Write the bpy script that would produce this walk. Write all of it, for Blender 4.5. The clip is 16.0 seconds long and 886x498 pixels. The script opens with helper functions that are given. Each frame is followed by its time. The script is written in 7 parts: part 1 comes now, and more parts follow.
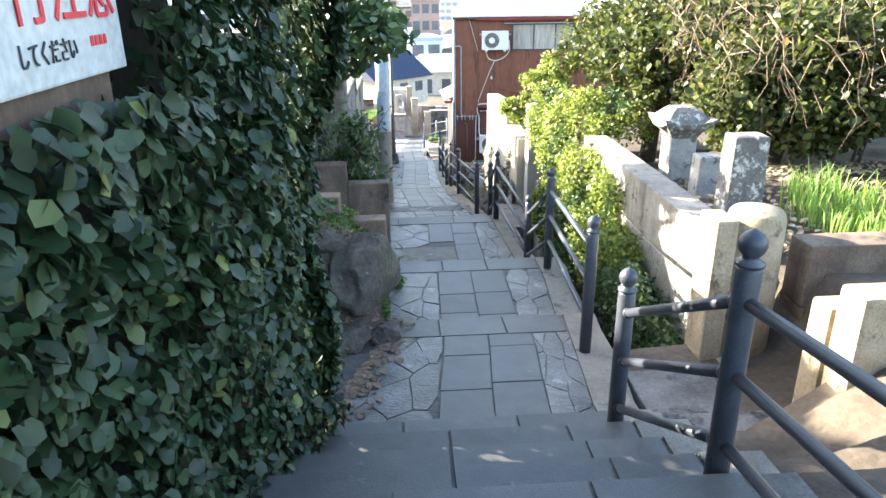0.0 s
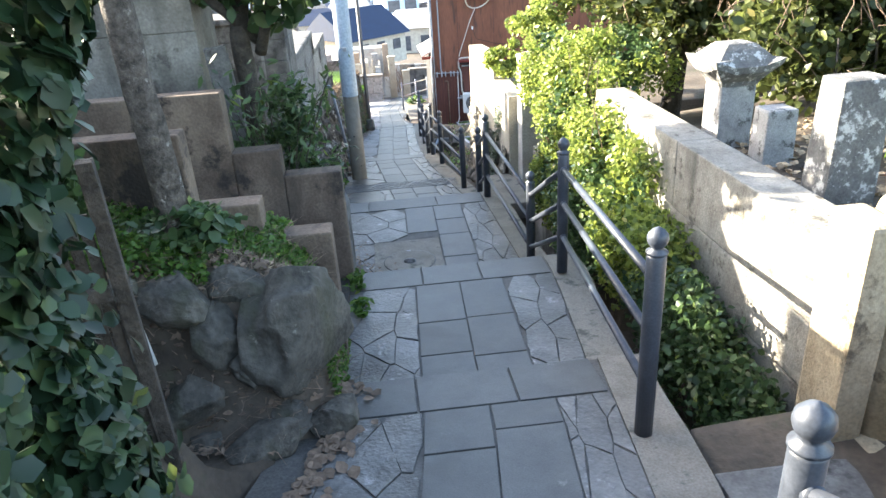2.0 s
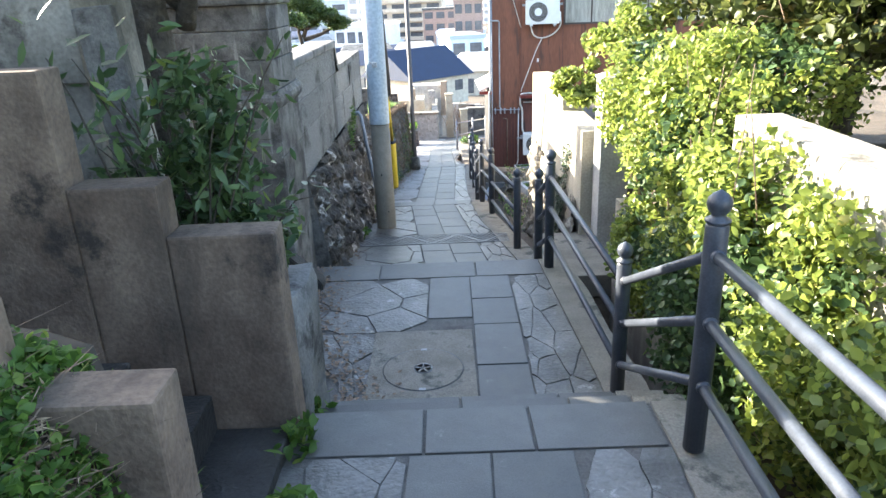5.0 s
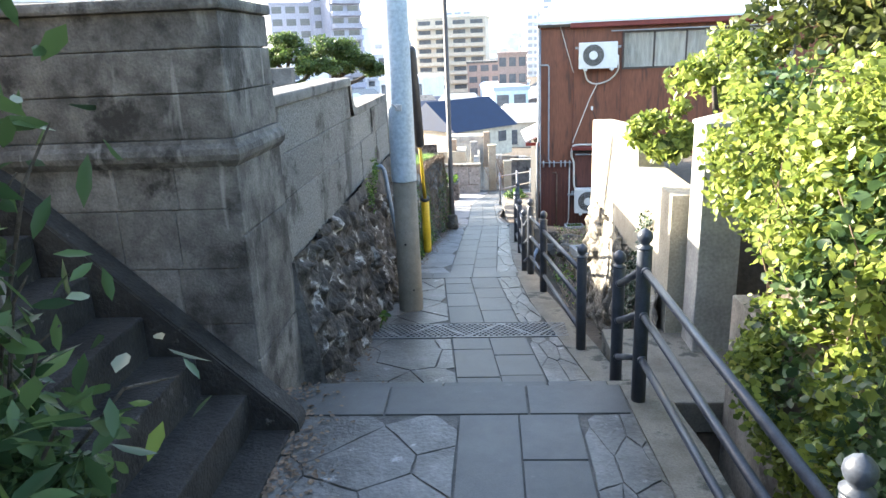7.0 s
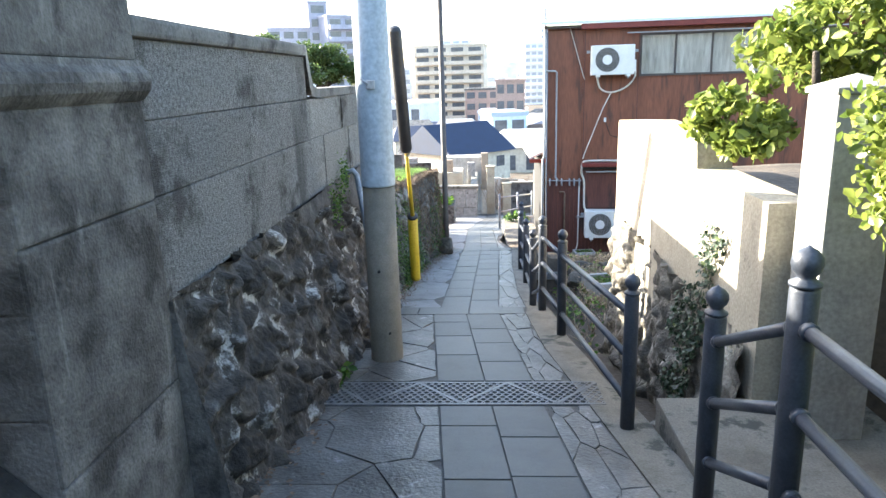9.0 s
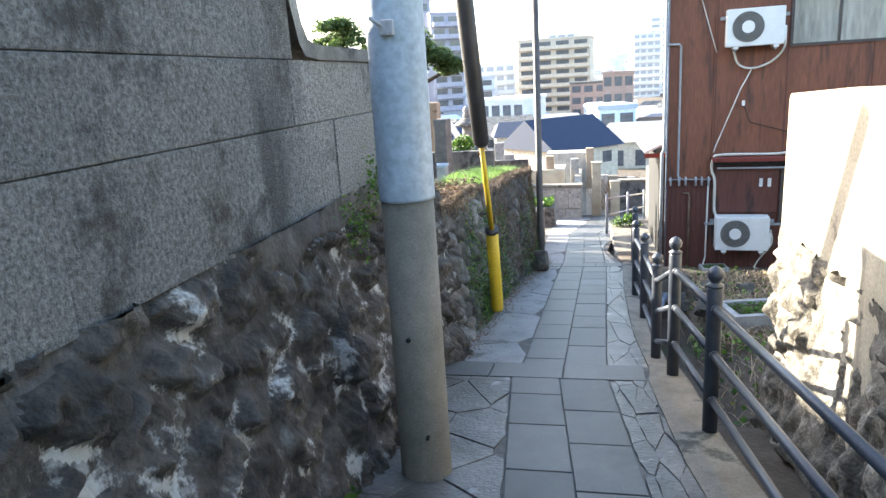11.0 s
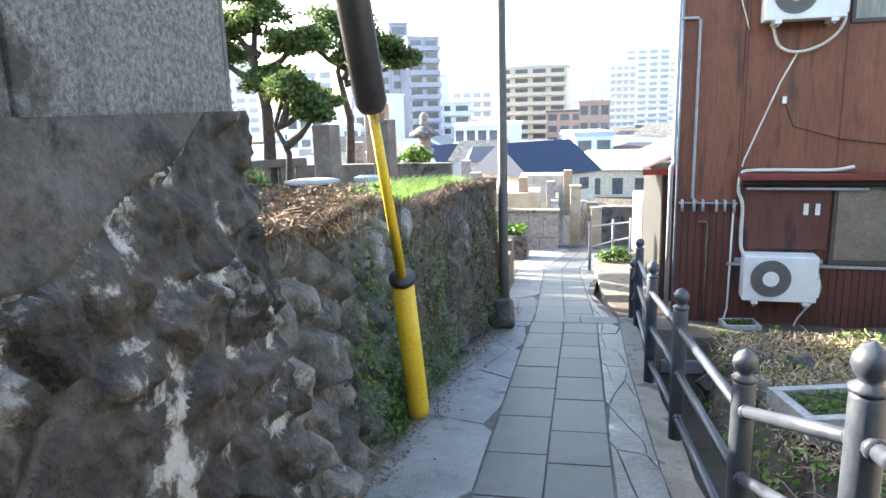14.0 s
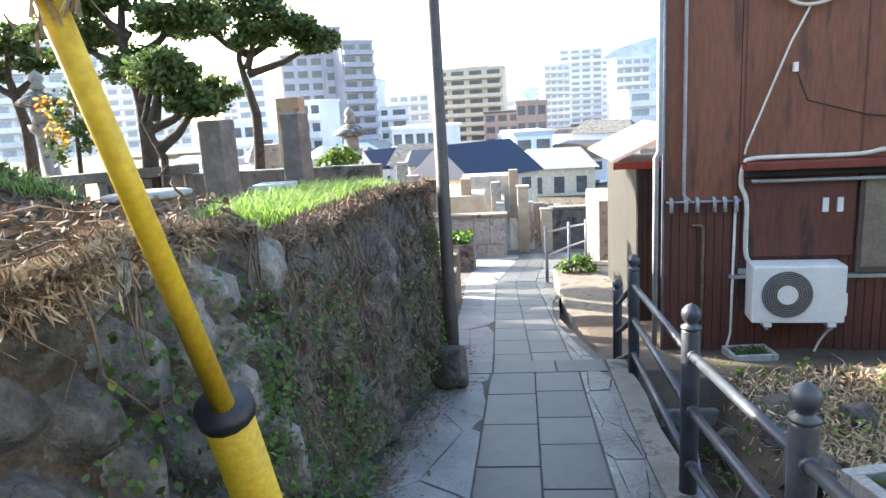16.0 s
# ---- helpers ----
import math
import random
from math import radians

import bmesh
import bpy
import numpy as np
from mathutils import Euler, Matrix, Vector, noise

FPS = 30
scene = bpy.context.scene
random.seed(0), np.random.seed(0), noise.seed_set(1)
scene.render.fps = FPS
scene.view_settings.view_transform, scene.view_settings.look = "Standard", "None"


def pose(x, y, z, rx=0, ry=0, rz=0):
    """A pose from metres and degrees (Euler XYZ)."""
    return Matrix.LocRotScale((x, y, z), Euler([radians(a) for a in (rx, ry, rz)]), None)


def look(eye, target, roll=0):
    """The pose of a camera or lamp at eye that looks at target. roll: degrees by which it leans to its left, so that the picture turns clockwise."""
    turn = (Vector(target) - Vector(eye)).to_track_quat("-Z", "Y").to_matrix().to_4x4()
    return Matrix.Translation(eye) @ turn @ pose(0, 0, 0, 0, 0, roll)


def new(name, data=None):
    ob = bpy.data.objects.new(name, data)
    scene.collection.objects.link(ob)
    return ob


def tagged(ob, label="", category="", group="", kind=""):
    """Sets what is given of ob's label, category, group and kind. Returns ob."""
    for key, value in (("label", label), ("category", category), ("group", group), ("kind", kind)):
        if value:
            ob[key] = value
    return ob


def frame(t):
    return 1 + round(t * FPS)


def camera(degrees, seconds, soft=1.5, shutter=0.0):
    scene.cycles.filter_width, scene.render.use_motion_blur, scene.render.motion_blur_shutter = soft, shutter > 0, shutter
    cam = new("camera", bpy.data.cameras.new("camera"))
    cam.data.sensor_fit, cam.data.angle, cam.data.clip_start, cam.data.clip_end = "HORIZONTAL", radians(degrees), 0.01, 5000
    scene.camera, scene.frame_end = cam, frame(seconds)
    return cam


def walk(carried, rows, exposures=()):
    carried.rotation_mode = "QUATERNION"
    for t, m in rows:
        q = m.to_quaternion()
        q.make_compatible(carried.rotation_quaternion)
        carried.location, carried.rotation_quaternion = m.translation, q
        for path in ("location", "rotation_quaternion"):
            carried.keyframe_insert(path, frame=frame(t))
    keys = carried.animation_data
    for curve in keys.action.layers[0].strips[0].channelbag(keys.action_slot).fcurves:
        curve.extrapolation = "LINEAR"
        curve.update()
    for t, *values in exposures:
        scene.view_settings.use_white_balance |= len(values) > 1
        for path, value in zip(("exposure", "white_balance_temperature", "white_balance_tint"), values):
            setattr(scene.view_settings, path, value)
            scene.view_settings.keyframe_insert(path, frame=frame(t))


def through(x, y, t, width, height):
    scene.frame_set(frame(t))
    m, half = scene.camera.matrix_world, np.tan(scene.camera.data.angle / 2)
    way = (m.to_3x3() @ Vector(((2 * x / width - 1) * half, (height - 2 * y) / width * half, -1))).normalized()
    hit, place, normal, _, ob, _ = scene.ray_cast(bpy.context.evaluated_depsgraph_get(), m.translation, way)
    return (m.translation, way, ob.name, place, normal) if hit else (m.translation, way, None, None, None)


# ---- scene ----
cam = camera(66.1, 16.0)
PATH = [
    (0, (0.129, 0.198, 1.831), (0.247, 2.061, 1.112), -0.7),
    (0.5, (0.191, 0.589, 1.638), (0.341, 2.46, 0.946), -1.3),
    (1, (0.279, 0.973, 1.537), (0.454, 2.848, 0.866), -0.7),
    (1.5, (0.315, 1.486, 1.497), (0.54, 3.318, 0.728), -1.7),
    (2, (0.354, 1.962, 1.508), (0.49, 3.777, 0.679), -3.8),
    (2.5, (0.414, 2.395, 1.437), (0.404, 4.21, 0.598), -4.5),
    (3, (0.426, 2.761, 1.276), (0.505, 4.586, 0.462), -4.2),
    (3.2, (0.44, 2.907, 1.178), (0.453, 4.756, 0.414), -2.8),
    (5.3, (0.687, 4.57, 0.833), (0.663, 6.451, 0.154), -2.0),
    (5.5, (0.697, 4.77, 0.81), (0.67, 6.671, 0.19), -0.6),
    (6, (0.691, 5.125, 0.749), (0.669, 7.043, 0.182), -1.1),
    (6.5, (0.711, 5.559, 0.638), (0.583, 7.469, 0.056), -0.7),
    (7, (0.677, 6.123, 0.597), (0.547, 8.037, 0.033), -2.4),
    (7.5, (0.692, 6.652, 0.538), (0.419, 8.545, -0.047), -2.6),
    (8, (0.681, 7.085, 0.423), (0.421, 8.98, -0.159), -3.0),
    (8.5, (0.671, 7.427, 0.289), (0.469, 9.334, -0.276), -1.8),
    (9, (0.633, 7.821, 0.116), (0.515, 9.757, -0.373), -1.7),
    (9.5, (0.629, 8.289, -0.012), (0.406, 10.226, -0.458), -1.4),
    (9.7, (0.6, 8.487, -0.052), (0.332, 10.406, -0.547), -3.0),
    (11.8, (0.685, 10.567, -0.251), (0.23, 12.458, -0.72), -2.6),
    (12, (0.672, 10.713, -0.332), (0.289, 12.635, -0.729), -3.3),
    (12.5, (0.636, 11.154, -0.532), (0.127, 13.042, -0.949), -0.7),
    (13, (0.627, 11.745, -0.584), (0.239, 13.652, -1.048), -2.0),
    (13.5, (0.636, 12.304, -0.627), (0.23, 14.212, -1.067), -2.5),
    (14, (0.561, 12.888, -0.699), (0.217, 14.814, -1.114), -1.7),
    (14.5, (0.527, 13.394, -0.731), (0.164, 15.322, -1.121), -2.0),
    (15, (0.44, 13.916, -0.8), (0.076, 15.844, -1.188), -0.4),
    (15.5, (0.439, 14.402, -0.839), (0.153, 16.343, -1.228), -2.4),
    (16, (0.401, 14.801, -0.922), (0.22, 16.75, -1.332), -3.3),
]
walk(cam, [(t, look(eye, target, roll)) for t, eye, target, roll in PATH],
     [(0.0, 2.88, 6750, 10.8), (1.0, 2.74, 6750, 10.7), (1.5, 2.76, 6750, 10.7), (2.5, 2.93, 6750, 10.6), (3.0, 2.93, 6750, 10.6), (6.0, 2.80, 6650, 10.3), (7.0, 2.75, 6650, 10.3), (8.0, 2.95, 6550, 10.2), (8.5, 2.98, 6600, 10.2), (9.0, 2.72, 6550, 10.0), (12.0, 2.60, 6650, 9.9), (13.0, 2.82, 6650, 10.0), (16.0, 2.42, 6750, 10.1)])

# ---- light ----
SUN_FROM = Vector((-2.336, 1.19, 1.03)).normalized()
world = bpy.data.worlds.new("sky")
scene.world = world
world.use_nodes = True
wn = world.node_tree.nodes
sky = wn.new("ShaderNodeTexSky")
sky.sky_type = "NISHITA"
sky.sun_disc = False
sky.sun_elevation = math.asin(SUN_FROM.z)
sky.sun_rotation = math.atan2(SUN_FROM.x, SUN_FROM.y)
sky.air_density, sky.dust_density, sky.ozone_density = 1.0, 1.6, 1.0
wn["Background"].inputs["Strength"].default_value = 0.15
world.node_tree.links.new(sky.outputs[0], wn["Background"].inputs["Color"])
sun = new("sun", bpy.data.lights.new("sun", "SUN"))
sun.data.energy, sun.data.angle, sun.data.color = 5.0, radians(0.6), (1.0, 0.93, 0.80)
sun.matrix_world = look(SUN_FROM * 60, (0, 0, 0))

# ---- materials ----


def mat(name, c1, c2, scale=6.0, rough=0.8, bump=0.3, fine=60.0, metal=0.0, spots=None, per=None, vary=0.12, streak=False, spec=0.5, mid=0.5, runs=None):
    """Two-tone mottled surface with fine grain, relief, optional patches (spots: colour, scale, amount), running stains (runs: colour, scale, amount, weight) and variation per piece."""
    m = bpy.data.materials.new(name)
    m.use_nodes = True
    nt = m.node_tree
    N, L = nt.nodes, nt.links.new
    b = N["Principled BSDF"]
    tc = N.new("ShaderNodeTexCoord")
    mp = N.new("ShaderNodeMapping")
    L(tc.outputs["Object"], mp.inputs["Vector"])
    if streak:
        mp.inputs["Scale"].default_value = (1, 1, 0.14)
    n1 = N.new("ShaderNodeTexNoise")
    n1.inputs["Scale"].default_value, n1.inputs["Detail"].default_value, n1.inputs["Roughness"].default_value = scale, 6, 0.65
    L(mp.outputs[0], n1.inputs["Vector"])
    r1 = N.new("ShaderNodeValToRGB")
    r1.color_ramp.elements[0].position, r1.color_ramp.elements[1].position = mid - 0.17, mid + 0.17
    r1.color_ramp.elements[0].color, r1.color_ramp.elements[1].color = (*c1, 1), (*c2, 1)
    L(n1.outputs["Fac"], r1.inputs["Fac"])
    col = r1.outputs[0]
    n2 = N.new("ShaderNodeTexNoise")
    n2.inputs["Scale"].default_value, n2.inputs["Detail"].default_value = fine, 3
    L(mp.outputs[0] if streak else tc.outputs["Object"], n2.inputs["Vector"])
    mx = N.new("ShaderNodeMix")
    mx.data_type, mx.blend_type = "RGBA", "OVERLAY"
    mx.inputs[0].default_value = 0.45
    L(col, mx.inputs[6])
    L(n2.outputs["Fac"], mx.inputs[7])
    col = mx.outputs[2]
    if spots:
        n3 = N.new("ShaderNodeTexNoise")
        n3.inputs["Scale"].default_value, n3.inputs["Detail"].default_value = spots[1], 7
        n3.inputs["Roughness"].default_value = 0.7
        L(mp.outputs[0], n3.inputs["Vector"])
        r3 = N.new("ShaderNodeValToRGB")
        r3.color_ramp.elements[0].position, r3.color_ramp.elements[1].position = 1 - spots[2], min(1.0, 1.08 - spots[2])
        L(n3.outputs["Fac"], r3.inputs["Fac"])
        m3 = N.new("ShaderNodeMix")
        m3.data_type = "RGBA"
        L(r3.outputs[0], m3.inputs[0])
        L(col, m3.inputs[6])
        m3.inputs[7].default_value = (*spots[0], 1)
        col = m3.outputs[2]
    if runs:
        m4 = N.new("ShaderNodeMapping")
        m4.inputs["Scale"].default_value = (runs[1], runs[1], runs[1] * 0.16)
        L(tc.outputs["Object"], m4.inputs["Vector"])
        n4 = N.new("ShaderNodeTexNoise")
        n4.inputs["Scale"].default_value, n4.inputs["Detail"].default_value, n4.inputs["Distortion"].default_value = 1.0, 6, 0.5
        L(m4.outputs[0], n4.inputs["Vector"])
        r4 = N.new("ShaderNodeValToRGB")
        r4.color_ramp.elements[0].position, r4.color_ramp.elements[1].position = 1 - runs[2], 1.14 - runs[2]
        L(n4.outputs["Fac"], r4.inputs["Fac"])
        k4 = N.new("ShaderNodeMath")
        k4.operation = "MULTIPLY"
        k4.inputs[1].default_value = runs[3]
        L(r4.outputs[0], k4.inputs[0])
        m5 = N.new("ShaderNodeMix")
        m5.data_type = "RGBA"
        L(k4.outputs[0], m5.inputs[0])
        L(col, m5.inputs[6])
        m5.inputs[7].default_value = (*runs[0], 1)
        col = m5.outputs[2]
    if per:
        if per == "object":
            rnd = N.new("ShaderNodeObjectInfo").outputs["Random"]
        else:
            rnd = N.new("ShaderNodeNewGeometry").outputs["Random Per Island"]
        mr = N.new("ShaderNodeMapRange")
        mr.inputs["To Min"].default_value, mr.inputs["To Max"].default_value = 1 - vary, 1 + vary
        L(rnd, mr.inputs["Value"])
        hs = N.new("ShaderNodeHueSaturation")
        L(mr.outputs[0], hs.inputs["Value"])
        L(col, hs.inputs["Color"])
        col = hs.outputs[0]
    L(col, b.inputs["Base Color"])
    rr = N.new("ShaderNodeMapRange")
    rr.inputs["To Min"].default_value, rr.inputs["To Max"].default_value = max(0.05, rough - 0.14), min(1, rough + 0.14)
    L(n1.outputs["Fac"], rr.inputs["Value"])
    L(rr.outputs[0], b.inputs["Roughness"])
    b.inputs["Metallic"].default_value = metal
    b.inputs["Specular IOR Level"].default_value = spec
    if bump:
        bp = N.new("ShaderNodeBump")
        bp.inputs["Strength"].default_value, bp.inputs["Distance"].default_value = bump, 0.03
        ad = N.new("ShaderNodeMath")
        ad.operation = "MULTIPLY_ADD"
        ad.inputs[1].default_value = 0.35
        L(n2.outputs["Fac"], ad.inputs[0])
        L(n1.outputs["Fac"], ad.inputs[2])
        L(ad.outputs[0], bp.inputs["Height"])
        L(bp.outputs[0], b.inputs["Normal"])
    return m


def leaf_mat(name, dark, light, accent, rough=0.45, through=0.35, spec=0.4):
    """Foliage: every leaf its own tone, some accents, light passing through."""
    m = bpy.data.materials.new(name)
    m.use_nodes = True
    nt = m.node_tree
    N, L = nt.nodes, nt.links.new
    b = N["Principled BSDF"]
    g = N.new("ShaderNodeNewGeometry")
    r = N.new("ShaderNodeValToRGB")
    e = r.color_ramp.elements
    e[0].color, e[1].color = (*dark, 1), (*accent, 1)
    k = e.new(0.45)
    k.color = tuple(0.5 * (a + c) for a, c in zip(dark, light)) + (1,)
    k = e.new(0.965)
    k.color = (*light, 1)
    L(g.outputs["Random Per Island"], r.inputs["Fac"])
    L(r.outputs[0], b.inputs["Base Color"])
    b.inputs["Roughness"].default_value = rough
    b.inputs["Specular IOR Level"].default_value = spec
    t = N.new("ShaderNodeBsdfTranslucent")
    hs = N.new("ShaderNodeHueSaturation")
    hs.inputs["Value"].default_value = 1.6
    L(r.outputs[0], hs.inputs["Color"])
    L(hs.outputs[0], t.inputs["Color"])
    ms = N.new("ShaderNodeMixShader")
    ms.inputs[0].default_value = through
    L(b.outputs[0], ms.inputs[1])
    L(t.outputs[0], ms.inputs[2])
    L(ms.outputs[0], N["Material Output"].inputs["Surface"])
    return m


M_SLAB = mat("slab", (0.059, 0.059, 0.057), (0.101, 0.101, 0.097), 4, 0.52, 0.16, 180, per="object", vary=0.20, spots=((0.155, 0.152, 0.143), 9, 0.36), runs=((0.045, 0.043, 0.038), 2.0, 0.42, 0.6))
M_FLAG = mat("flagstone", (0.042, 0.040, 0.036), (0.188, 0.183, 0.174), 2.2, 0.45, 0.6, 45, per="object", vary=0.16, spots=((0.32, 0.315, 0.305), 6, 0.40))
M_MORTAR = mat("mortar", (0.068, 0.064, 0.058), (0.14, 0.133, 0.122), 6, 0.95, 0.5, 70)
M_STRIP = mat("cement_strip", (0.18, 0.18, 0.178), (0.30, 0.30, 0.295), 2.5, 0.7, 0.3, 80, spots=((0.10, 0.098, 0.092), 3, 0.42))
M_KERB = mat("kerb_concrete", (0.13, 0.115, 0.092), (0.26, 0.24, 0.205), 3, 0.92, 0.4, 90, spots=((0.07, 0.072, 0.06), 3, 0.45))
M_POST = mat("rail_paint", (0.035, 0.042, 0.055), (0.06, 0.07, 0.09), 14, 0.42, 0.05, 120, spots=((0.10, 0.11, 0.12), 20, 0.28))
M_RUBBLE = mat("rubble_stone", (0.017, 0.015, 0.013), (0.085, 0.075, 0.065), 8, 0.85, 1.0, 55, per="object", vary=0.45, spots=((0.36, 0.355, 0.34), 4.0, 0.425), runs=((0.22, 0.215, 0.20), 9, 0.37, 0.7))
M_RUBMORT = mat("rubble_mortar", (0.04, 0.035, 0.031), (0.12, 0.11, 0.10), 6, 0.95, 0.9, 45, spots=((0.025, 0.023, 0.02), 3, 0.46), runs=((0.36, 0.36, 0.35), 8.0, 0.36, 0.7))
M_VEIN = mat("lime_pointing", (0.022, 0.02, 0.018), (0.10, 0.094, 0.088), 8, 0.95, 0.9, 45, spots=((0.40, 0.40, 0.385), 4.0, 0.475))
M_BLOCK = mat("pebbledash_block", (0.105, 0.103, 0.098), (0.345, 0.342, 0.332), 60, 0.95, 1.0, 150, spots=((0.075, 0.07, 0.064), 1.6, 0.46), per="object", vary=0.14, runs=((0.055, 0.05, 0.045), 2.6, 0.47, 0.7))
M_CEM = mat("stained_cement", (0.075, 0.074, 0.07), (0.20, 0.197, 0.187), 2.6, 0.92, 0.4, 55, spots=((0.035, 0.034, 0.032), 2.2, 0.46))
M_STREAK = mat("sooty_ashlar", (0.038, 0.035, 0.032), (0.20, 0.19, 0.175), 4.5, 0.92, 0.7, 70, spots=((0.034, 0.031, 0.028), 1.8, 0.47), runs=((0.38, 0.37, 0.35), 9, 0.385, 0.75), per="object", vary=0.12)
M_CEMWARM = mat("parapet_cement", (0.07, 0.048, 0.035), (0.215, 0.162, 0.12), 2.2, 0.92, 0.5, 55, spots=((0.03, 0.024, 0.02), 2.6, 0.46), runs=((0.04, 0.032, 0.026), 4, 0.45, 0.7))
M_STAIR = mat("dark_stair_stone", (0.012, 0.011, 0.010), (0.042, 0.040, 0.037), 5, 0.82, 0.8, 50, spots=((0.11, 0.106, 0.10), 9, 0.37))
M_PLASTER = mat("plaster_wall", (0.26, 0.26, 0.25), (0.42, 0.42, 0.40), 3, 0.9, 0.25, 40, spots=((0.14, 0.13, 0.12), 2.5, 0.40), runs=((0.16, 0.15, 0.135), 4, 0.42, 0.6))
M_WWALL = mat("pale_wall", (0.33, 0.29, 0.22), (0.46, 0.42, 0.33), 2.5, 0.92, 0.35, 50, spots=((0.17, 0.15, 0.115), 3.2, 0.40), runs=((0.16, 0.14, 0.11), 4, 0.42, 0.6))
M_STONEW = mat("dressed_stone", (0.20, 0.185, 0.155), (0.36, 0.335, 0.285), 4, 0.92, 0.6, 70, spots=((0.10, 0.09, 0.072), 5, 0.45), per="object", vary=0.12, runs=((0.075, 0.068, 0.056), 3.5, 0.43, 0.7))
M_TANPOST = mat("tan_sandstone", (0.26, 0.205, 0.13), (0.41, 0.34, 0.235), 4, 0.92, 0.45, 70, spots=((0.12, 0.095, 0.065), 5, 0.42), runs=((0.09, 0.07, 0.05), 4, 0.42, 0.6))
M_SOOTY = mat("sooty_plaster", (0.12, 0.108, 0.09), (0.31, 0.285, 0.245), 2.2, 0.92, 0.35, 45, spots=((0.065, 0.056, 0.046), 2.0, 0.42), runs=((0.07, 0.06, 0.05), 3, 0.46, 0.7))
M_PALERUB = mat("pale_rubble", (0.06, 0.054, 0.044), (0.21, 0.19, 0.155), 7, 0.93, 1.0, 50, per="object", vary=0.2, spots=((0.36, 0.34, 0.29), 3.2, 0.46))
M_GRAVE = mat("weathered_granite", (0.20, 0.20, 0.20), (0.36, 0.36, 0.35), 7, 0.85, 0.4, 90, spots=((0.07, 0.07, 0.065), 8, 0.44))
M_LICHEN = mat("lichen_granite", (0.075, 0.074, 0.07), (0.17, 0.168, 0.16), 8, 0.9, 0.6, 70, spots=((0.48, 0.48, 0.455), 12, 0.46))
M_SANDSTONE = mat("sandstone_stele", (0.27, 0.20, 0.14), (0.40, 0.32, 0.24), 5, 0.9, 0.4, 60, spots=((0.17, 0.13, 0.10), 5, 0.42))
M_DARKSTONE = mat("dark_stele", (0.09, 0.088, 0.085), (0.18, 0.175, 0.165), 6, 0.8, 0.3, 80, spots=((0.28, 0.23, 0.17), 6, 0.38))
M_ROCK = mat("boulder", (0.032, 0.029, 0.023), (0.15, 0.136, 0.112), 4, 0.92, 1.0, 34, spots=((0.28, 0.265, 0.225), 11, 0.37), runs=((0.05, 0.052, 0.026), 4, 0.46, 0.7))
M_DRYSTONE = mat("dry_stone", (0.05, 0.047, 0.043), (0.21, 0.20, 0.188), 7, 0.93, 1.0, 55, per="object", vary=0.5, spots=((0.30, 0.295, 0.28), 5, 0.40), runs=((0.05, 0.055, 0.025), 3, 0.44, 0.6))
M_SOIL = mat("soil", (0.045, 0.034, 0.024), (0.125, 0.095, 0.066), 5, 0.97, 1.0, 40)
M_STRAW = mat("dry_grass", (0.20, 0.138, 0.08), (0.50, 0.39, 0.26), 20, 0.9, 0.0, 60, per="island", vary=0.4)
M_TWIG = mat("twig", (0.11, 0.075, 0.05), (0.24, 0.17, 0.12), 12, 0.92, 0.2, 50, per="island", vary=0.3)
M_BARK = mat("bark", (0.035, 0.029, 0.024), (0.17, 0.145, 0.12), 22, 0.95, 1.0, 60, spots=((0.34, 0.31, 0.275), 20, 0.40))
M_DBARK = mat("dark_bark", (0.03, 0.024, 0.018), (0.09, 0.075, 0.06), 14, 0.95, 1.0, 50)
M_POLEMETAL = mat("blue_grey_paint", (0.30, 0.37, 0.44), (0.36, 0.43, 0.50), 4, 0.5, 0.06, 30, spots=((0.22, 0.27, 0.32), 5, 0.33))
M_POLEBASE = mat("concrete_pole", (0.14, 0.126, 0.098), (0.215, 0.193, 0.155), 6, 0.75, 0.15, 120, spots=((0.09, 0.08, 0.065), 4, 0.38), runs=((0.10, 0.09, 0.072), 5, 0.40, 0.6))
M_YELLOW = mat("yellow_plastic", (0.55, 0.36, 0.015), (0.68, 0.46, 0.03), 5, 0.5, 0.08, 60, spots=((0.28, 0.19, 0.03), 6, 0.34))
M_BLACK = mat("black_plastic", (0.018, 0.018, 0.02), (0.035, 0.035, 0.04), 6, 0.5, 0.1, 60)
M_BROWNMETAL = mat("brown_painted_metal", (0.055, 0.045, 0.04), (0.09, 0.075, 0.065), 8, 0.5, 0.1, 60)
M_RED = mat("red_brown_cladding", (0.15, 0.052, 0.027), (0.225, 0.082, 0.044), 2.2, 0.6, 0.06, 40, streak=True, spots=((0.09, 0.043, 0.03), 3, 0.43), runs=((0.06, 0.028, 0.021), 9, 0.46, 0.75))
M_DKRED = mat("dark_brown_cladding", (0.075, 0.026, 0.02), (0.135, 0.045, 0.032), 3, 0.55, 0.08, 40, streak=True, spots=((0.04, 0.02, 0.016), 3, 0.42))
M_FASCIA = mat("oxide_red_fascia", (0.14, 0.022, 0.018), (0.20, 0.04, 0.03), 5, 0.5, 0.08, 50)
M_WHITE = mat("white_enamel", (0.66, 0.66, 0.63), (0.78, 0.78, 0.75), 3, 0.4, 0.03, 60, spots=((0.50, 0.49, 0.44), 4, 0.33))
M_FANDARK = mat("dark_fan_opening", (0.075, 0.068, 0.056), (0.12, 0.11, 0.092), 8, 0.6, 0.05, 60)
M_PVC = mat("grey_pvc", (0.26, 0.27, 0.28), (0.36, 0.37, 0.38), 6, 0.45, 0.04, 60)
